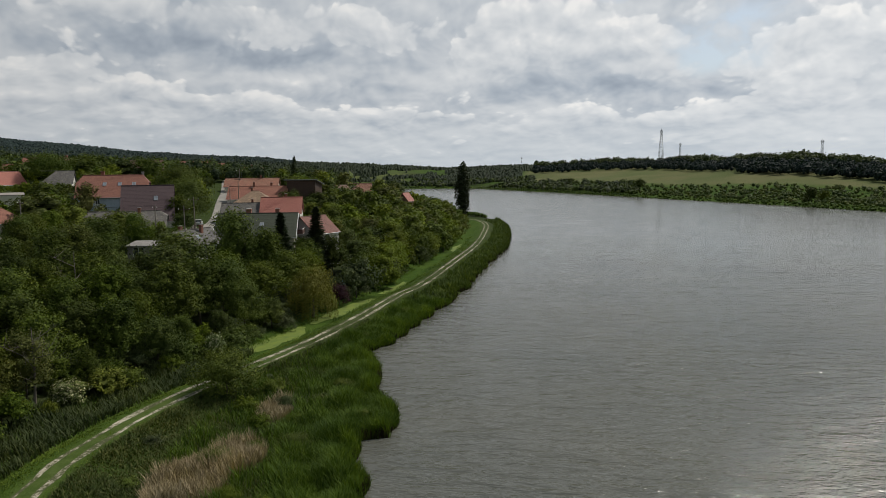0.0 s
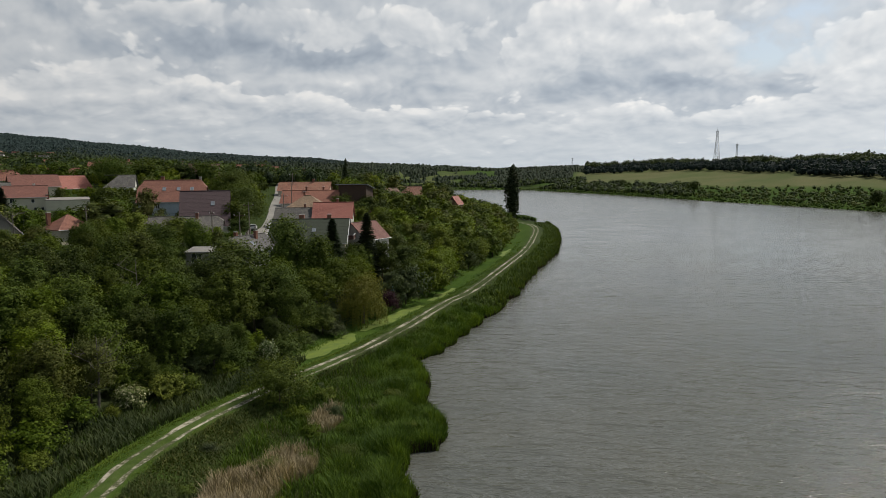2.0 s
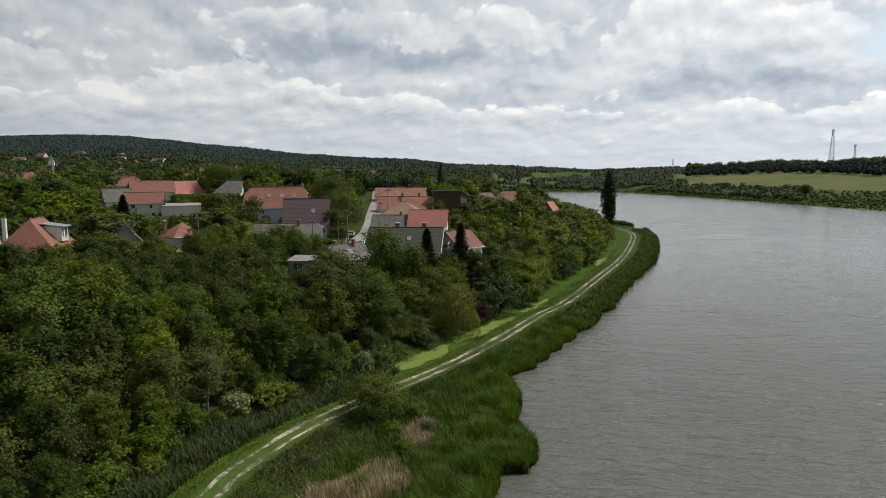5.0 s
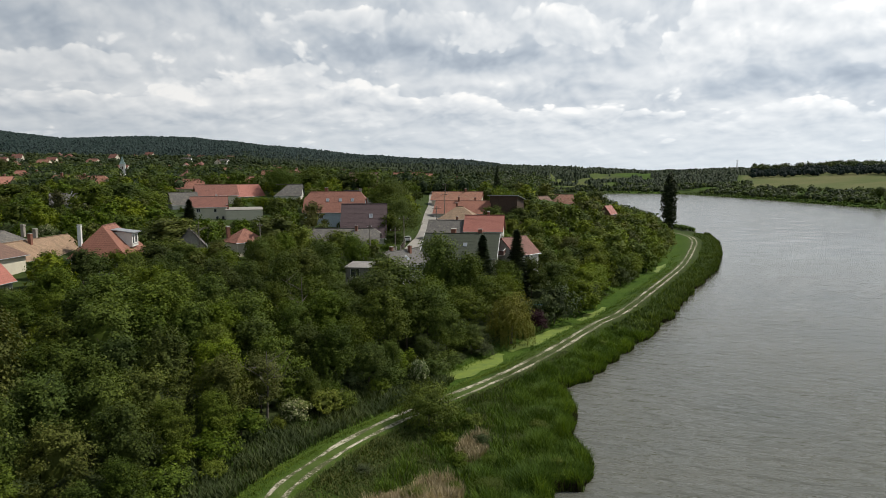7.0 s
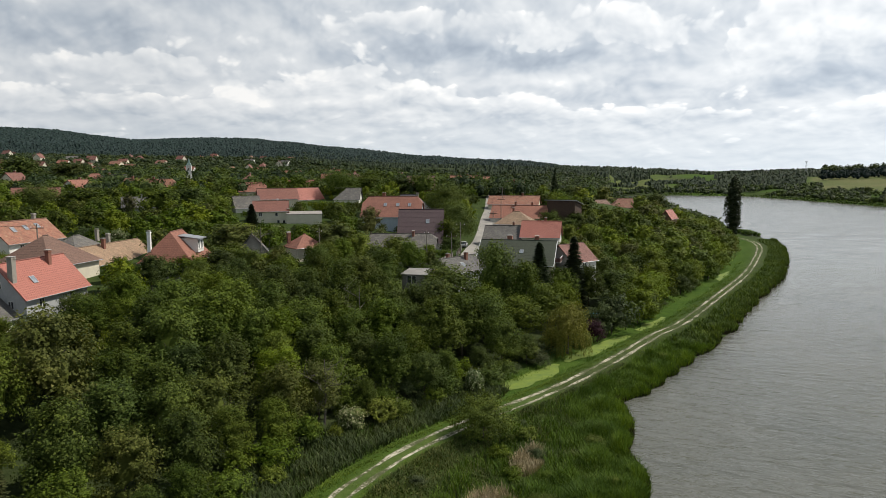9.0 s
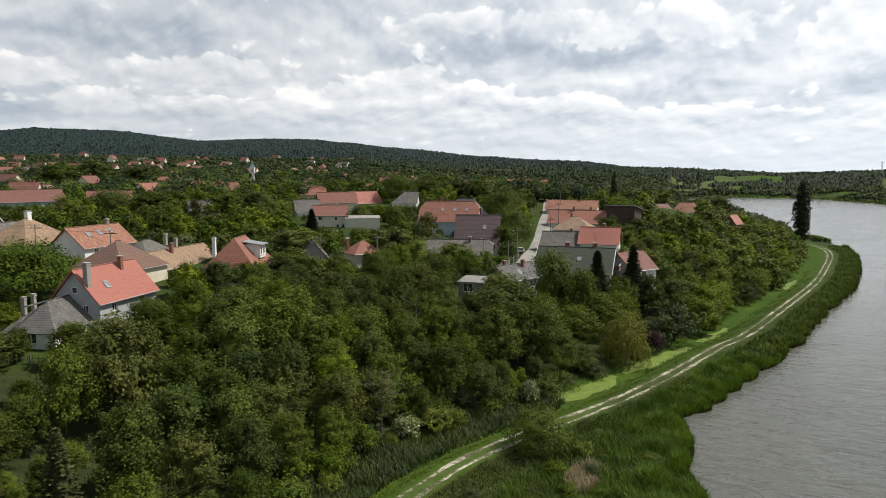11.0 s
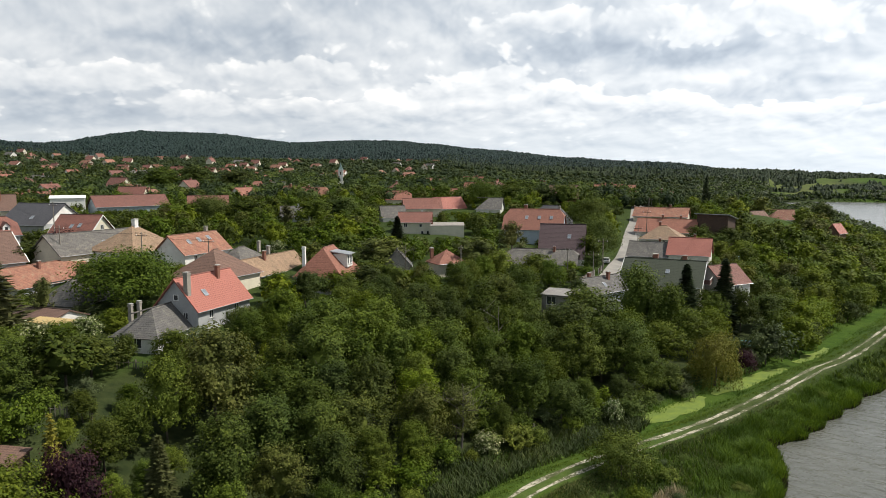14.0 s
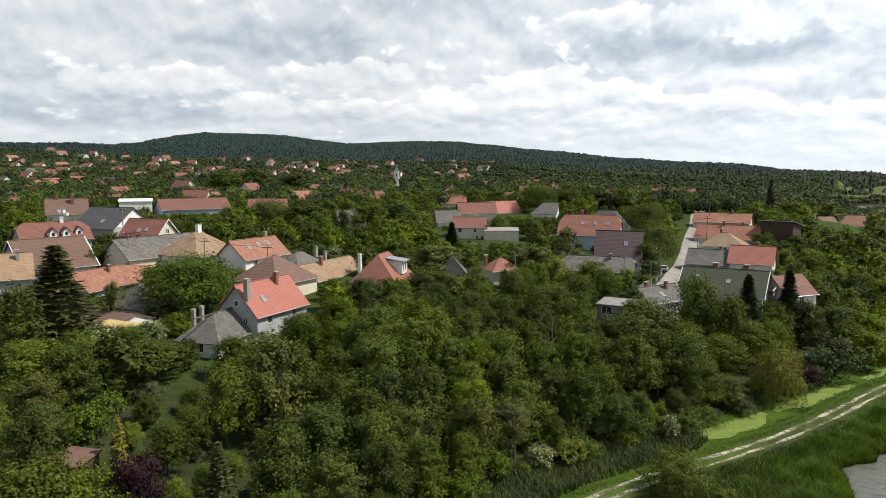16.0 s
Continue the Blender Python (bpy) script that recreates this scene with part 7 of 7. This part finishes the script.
def blades(name, xy, height, width, lean, mat, label, seed, kind="stuff", bend=True, category="reeds"):
    """Upright leaves, each a bent strip that tapers to its tip."""
    r = np.random.RandomState(seed)
    n = len(xy)
    z = land(xy)
    a = r.normal(math.pi * 0.95, 1.7, n)          # the wind blows from the lake
    h = height * (0.8 + 0.35 * waves(xy, 7.0, seed + 50)) * r.uniform(0.6, 1.15, n)
    tip = np.column_stack([np.cos(a), np.sin(a)]) * (h * lean * r.uniform(0.3, 1.5, n))[:, None]
    side = np.column_stack([-np.sin(a), np.cos(a)]) * (width * r.uniform(0.6, 1.3, n))[:, None]
    base = np.maximum(z, -0.3) - 0.1
    p0 = np.column_stack([xy - side / 2, base])
    p1 = np.column_stack([xy + side / 2, base])
    m1 = np.column_stack([xy + side * 0.55 + tip * 0.35, base + h * 0.6])
    m0 = np.column_stack([xy - side * 0.55 + tip * 0.35, base + h * 0.6])
    t = np.column_stack([xy + tip, base + h])
    v = np.stack([p0, p1, m1, m0, t], 1).reshape(-1, 3)
    k = np.arange(n)[:, None] * 5
    faces = [k + np.array([0, 1, 2, 3]), k + np.array([3, 2, 4])]
    ob = new(name, mesh_of(name, v, faces, M[mat]))
    return tagged(ob, label, category, kind=kind)


def scatter(n, x0, x1, y0, y1, seed, test):
    r = np.random.RandomState(seed)
    out = []
    have = 0
    for _ in range(60):
        v = np.column_stack([r.uniform(x0, x1, n), r.uniform(y0, y1, n)])
        w = v[test(v, r)]
        out.append(w)
        have += len(w)
        if have >= n:
            break
    return np.vstack(out)[:n]


def in_blob(v, blobs):
    ok = np.zeros(len(v), bool)
    for x, y, rx, ry in blobs:
        ok |= ((v[:, 0] - x) / rx) ** 2 + ((v[:, 1] - y) / ry) ** 2 < 1
    return ok


DRY = [(-22.0, 54.0, 3.2, 5.4), (-19.8, 59.0, 2.5, 3.6), (-19.4, 71.0, 1.6, 4.2)]


def along(line, n, y0, y1, seed, out):
    """Random spots beside a line, between two values of y; out(r, n, spots) gives each one's distance to its left."""
    r = np.random.RandomState(seed)
    fine_ = resample(line, 0.25)
    d = np.gradient(fine_, axis=0)
    d /= np.hypot(d[:, 0], d[:, 1])[:, None]
    ok = np.flatnonzero((fine_[:, 1] > y0) & (fine_[:, 1] < y1))
    k = r.choice(ok, n)
    v = fine_[k] + d[k] * r.uniform(-0.13, 0.13, n)[:, None]
    return v + np.column_stack([-d[k, 1], d[k, 0]]) * out(r, n, v)[:, None]


def reed_belt():
    def scallop(v):
        """The reeds' edge: tussocks that bulge over the water, with bays between them."""
        return 1.2 - 1.8 * np.abs(np.sin(v[:, 1] * 0.31 + 1.6 * np.sin(v[:, 1] * 0.113))) ** 0.6

    west = SHORE[3:31]

    def belt(v, rr):
        dl = lake_dist(v)
        return (dl > scallop(v)) & (line_dist(v, TRACK_FINE) < -3.2) & (dl < 16) & ~in_blob(v, DRY) & (rr.uniform(size=len(v)) < np.interp(dl, [0, 4.5, 8], [1.0, 1.0, 0.16]))

    xy = scatter(72000, -30, 2, 44, 130, 1, belt)
    blades("reed_bed", xy, 1.45, 0.068, 0.6, "reed", "lush green reeds growing along the lake's edge", 2)
    xy = along(west, 24000, 130, 345, 4, lambda r, n, v: scallop(v) + r.uniform(0, 1, n) ** 1.2 * 6.5)
    blades("reed_bed", xy[line_dist(xy, TRACK_FINE) < -3.0], 1.5, 0.20, 0.6, "reed", "green reeds fringing the bend of the dike", 5)
    xy = along(west, 20000, 46, 135, 18, lambda r, n, v: scallop(v) - 0.15 + r.uniform(0, 1.6, n))
    blades("reed_edge", xy, 1.7, 0.07, 0.4, "reed", "tall green reeds overhanging the water", 19)
    xy = along(west, 14000, 135, 345, 20, lambda r, n, v: scallop(v) - 0.15 + r.uniform(0, 1.6, n))
    blades("reed_edge", xy, 1.9, 0.17, 0.35, "reed", "tall green reeds overhanging the water at the bend", 21)
    xy = along(west, 16000, 46, 330, 14, lambda r, n, v: scallop(v) - 0.2 + r.uniform(0, 0.45, n))
    blades("reed_stems", xy, 1.25, 0.09, 0.1, "reed_stem", "brown reed stems standing at the water's edge", 15)
    xy = scatter(56000, -36, 0, 44, 112, 16, lambda v, rr: (line_dist(v, TRACK_FINE) < -2.0) & (lake_dist(v) > 4.5) & ~(in_blob(v, DRY) & (rr.uniform(size=len(v)) < 0.7)))
    blades("marsh_plants", xy, 0.62, 0.085, 0.9, "marsh", "dark mixed marsh plants below the dike", 17, category="plants")
    xy = scatter(8200, -27, -12, 46, 78, 6, lambda v, rr: in_blob(v, DRY))
    blades("dry_reed_bed", xy, 1.7, 0.06, 0.4, "reed_dry", "bleached dry reed stalks left from last year", 7)
    xy = scatter(7000, -46, -29, 50, 96, 8, lambda v, rr: (lambda s: (s > 4.5) & (s < 12.5))(line_dist(v, TRACK_FINE)))
    blades("ditch_reeds", xy, 1.5, 0.11, 0.7, "reed_grey", "grey-green reeds standing in the ditch", 9)
    xy = scatter(60000, -46, 12, 40, 240, 10, lambda v, rr: (lambda s: (np.abs(s) > 1.2) & (s < 5.2) & (s > -5.5))(line_dist(v, TRACK_FINE)) & (rr.uniform(size=len(v)) < np.clip(90 / np.maximum(v[:, 1], 1), 0, 1) ** 1.5))
    blades("dike_grass", xy, 0.24, 0.07, 0.8, "grass", "short green grass on the dike", 11, category="grass")
    xy = along(TRACK_FINE, 9000, 60, 260, 30, lambda r, n, v: np.where(r.uniform(size=n) < 0.5, r.normal(4.9, 0.5, n), r.normal(9.6, 0.6, n)))
    blades("ditch_grass", xy, 0.55, 0.10, 0.7, "grass", "rank green grass along the edges of the ditch", 31, category="grass")
    xy = along(TRACK_FINE, 14000, 40, 200, 12, lambda r, n, v: r.uniform(-0.42, 0.42, n))
    blades("track_grass", xy, 0.16, 0.07, 0.5, "grass", "low grass between the wheel ruts", 13, category="grass")


reed_belt()


def far_clumps(name, xy, height, mat, label, seed, cards=24, size=1.0, fat=1.0):
    """Distant trees: leafy sprays on an uneven core, all in one mesh."""
    r = np.random.RandomState(seed)
    n = len(xy)
    z = land(xy)
    h = height * r.uniform(0.6, 1.35, n)
    w = h * r.uniform(0.36, 0.56, n) * fat
    d = rand_dirs(r, n * cards).reshape(n, cards, 3)
    d[:, :, 2] = np.abs(d[:, :, 2]) * 1.15 - 0.2
    cen = np.column_stack([xy, z + h * 0.5])
    pos = cen[:, None, :] + d * np.stack([w, w, h * 0.5], 1)[:, None, :] * r.uniform(0.78, 1.1, (n, cards, 1))
    nrm = d + r.normal(scale=0.5, size=d.shape) + (0, 0, 0.3)
    nrm /= np.linalg.norm(nrm, axis=2)[:, :, None]
    vs, fs = leaf_tris(r, pos.reshape(-1, 3), nrm.reshape(-1, 3), np.repeat(w * 0.26 * size, cards))
    iv, jf = ICO1
    cv = (cen[:, None, :] + iv[None] * np.stack([w * 0.7, w * 0.7, h * 0.40], 1)[:, None, :] * (1 + r.uniform(-0.22, 0.12, (n, len(iv), 1)))).reshape(-1, 3)
    faces = [fs, (len(vs) + np.arange(n)[:, None, None] * len(iv) + np.array(jf)[None]).reshape(-1, 3)]
    return tagged(new(name, mesh_of(name, np.vstack([vs, cv]), faces, M[mat])), label, "trees", kind="stuff")


def canopy(name, a0, a1, da, radii, height, mat, label, seed, keep):
    """Closed woodland far off: one rough sheet of crowns over the ground. keep(v, az, r) tells where it grows."""
    r = np.random.RandomState(seed)
    az = np.radians(np.arange(a0, a1, da))
    A, R = np.meshgrid(az, radii)
    A = A + r.uniform(-0.45, 0.45, A.shape) * math.radians(da)
    R = R + r.uniform(-0.4, 0.4, R.shape) * np.gradient(radii)[:, None]
    v = np.stack([np.sin(A) * R, np.cos(A) * R], -1).reshape(-1, 2)
    on = keep(v, np.degrees(A).ravel(), R.ravel())
    bump_ = np.clip(0.55 + 0.35 * waves(v, 16, seed) + r.uniform(-0.45, 0.45, len(v)), 0.05, 1.3)
    z = land(v) + np.where(on, height * bump_, -2.0)
    na, nr = len(az), len(radii)
    i, j = np.arange(nr - 1)[:, None] * na, np.arange(na - 1)[None, :]
    f = np.stack([i + j, i + na + j, i + na + j + 1, i + j + 1], -1).reshape(-1, 4)
    f = f[on[f].any(1)]
    return tagged(new(name, mesh_of(name, np.column_stack([v, z]), f, M[mat])), label, "trees", kind="stuff")


def polar_scatter(n, a0, a1, r0, r1, seed, test, power=1.0):
    r = np.random.RandomState(seed)
    out, have = [], 0
    for _ in range(60):
        a = np.radians(r.uniform(a0, a1, n))
        q = r0 * (r1 / r0) ** (r.uniform(0, 1, n) ** power)
        v = np.column_stack([np.sin(a) * q, np.cos(a) * q])
        w = v[test(v, np.degrees(a), q, r)]
        out.append(w)
        have += len(w)
        if have >= n:
            break
    return np.vstack(out)[:n]


def far_woods():
    ridge = lambda az: np.interp(az, BEARING, RIDGE_R)
    # between the houses and out to the foot of the hills
    xy = polar_scatter(15000, -78, -8, 285, 1250, 31, lambda v, a, q, r: (lake_dist(v) > 8) & ((line_dist(v, TRACK_FINE) > 90) | (q > 420)) & ((q > 662) | (np.abs(a + 42.05) > 0.6)) & ((a < -33) | (q < 960)), 0.8)
    q = np.hypot(xy[:, 0], xy[:, 1])
    tint = np.random.RandomState(3).uniform(size=len(xy))
    for lo, hi, mat, label, seed in ((0.0, 0.5, "plain_leaf", "dark green trees on the plain below the hills", 30), (0.5, 1.0, "far_leaf", "green trees on the plain below the hills", 29)):
        far_clumps("plain_trees", xy[(q > 720) & (tint >= lo) & (tint < hi)], 4.8, mat, label, seed, 10, 1.2, 1.5)
    for lo, hi, mat, label, seed in ((0.0, 0.42, "far_dark", "dark green trees among the distant gardens of the village", 32), (0.42, 0.8, "far_leaf", "green trees among the distant gardens of the village", 33), (0.8, 1.0, "far_light", "pale green trees among the distant gardens of the village", 44)):
        far_clumps("distant_trees", xy[(q <= 720) & (q > 430) & (tint >= lo) & (tint < hi)], 5.8, mat, label, seed, 36, 0.9, 1.15)
        far_clumps("distant_trees", xy[(q <= 430) & (tint >= lo) & (tint < hi)], 6.0, mat, label, seed + 60, 90, 0.62, 1.1)
    open_land = lambda v: waves(v, 170, 61) + 0.5 * waves(v, 60, 62)
    # the far hills' leaf colour includes the blue of distance haze
    canopy("hill_woods", -79, -13, 0.085, np.concatenate([np.arange(1120, 1500, 7.0), np.arange(1500, 2330, 8.5)]), 5.5, "hill_leaf", "dark woods covering the far hills, haze tinted into their colour", 34,
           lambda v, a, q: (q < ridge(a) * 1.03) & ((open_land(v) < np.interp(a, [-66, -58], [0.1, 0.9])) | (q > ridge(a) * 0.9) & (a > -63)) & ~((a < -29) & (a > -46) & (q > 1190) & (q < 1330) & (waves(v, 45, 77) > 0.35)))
    canopy("low_hill_woods", -34, 14, 0.085, np.arange(930, 1420, 6.0), 5.0, "far_dark", "woods and hedges on the low hills behind the lake", 37,
           lambda v, a, q: (q < ridge(a) * 1.03) & (lake_dist(v) > 20) & ((a < 5) | (q > ridge(a) * 0.93)) & (open_land(v) < 0.25))
    # the head of the lake and the low hills behind it
    xy = polar_scatter(4200, -14, 14, 400, 1000, 35, lambda v, a, q, r: (lake_dist(v) > 6) & ((a > -4) | (q < 960) | (r.uniform(size=len(a)) < 0.3)) & ((a < 6) | (lake_dist(v) < 60) | (q > ridge(a) * 0.93)) & ((open_land(v) < 0.55) | (q < 700)))
    tint = np.random.RandomState(4).uniform(size=len(xy))
    for lo, hi, mat, label, seed in ((0.0, 0.45, "far_dark", "dark green woods at the head of the lake", 36), (0.45, 0.85, "far_leaf", "green scrub and woods at the head of the lake", 45), (0.85, 1.0, "far_silver", "silvery willows at the head of the lake", 46)):
        far_clumps("lakehead_woods", xy[(tint >= lo) & (tint < hi)], 5.2, mat, label, seed, 16, 1.0, 1.25)
    # bushes along the opposite shore, and the wood on the skyline
    xy = polar_scatter(2300, 5, 62, 380, 900, 37, lambda v, a, q, r: (lake_dist(v) > 9) & (lake_dist(v) < 66) & (r.uniform(size=len(a)) < np.clip(1.2 - lake_dist(v) / 70, 0.12, 1)))
    tint = np.random.RandomState(5).uniform(size=len(xy))
    far_clumps("shore_bushes", xy[tint < 0.55], 3.0, "far_leaf", "green bushes along the opposite shore", 38, 18, 1.0, 1.3)
    far_clumps("shore_bushes", xy[tint >= 0.55], 2.6, "far_light", "bright green bushes along the opposite shore", 48, 18, 1.0, 1.3)
    xy = polar_scatter(3000, 6, 60, 560, 1300, 39, lambda v, a, q, r: (q > ridge(a) * 0.86) & (q < ridge(a) * 1.08))
    front = np.hypot(xy[:, 0], xy[:, 1]) < ridge(np.degrees(np.arctan2(xy[:, 0], xy[:, 1]))) * 0.97
    # backlit front painted with the dark haze-tinted leaf, tops behind with a lighter one
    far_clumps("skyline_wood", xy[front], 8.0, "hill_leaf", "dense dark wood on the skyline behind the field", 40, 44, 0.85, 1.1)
    far_clumps("skyline_wood", xy[~front], 9.5, "far_leaf", "green tree tops behind the dark skyline wood", 43, 30, 0.85, 1.1)
    xy = polar_scatter(1700, -6, 60, 370, 980, 41, lambda v, a, q, r: (lake_dist(v) > -1.5) & (lake_dist(v) < 5))
    far_clumps("far_reeds", xy, 2.2, "reed", "belt of reeds along the opposite shore", 42, 14, 0.8, 1.2)


far_woods()
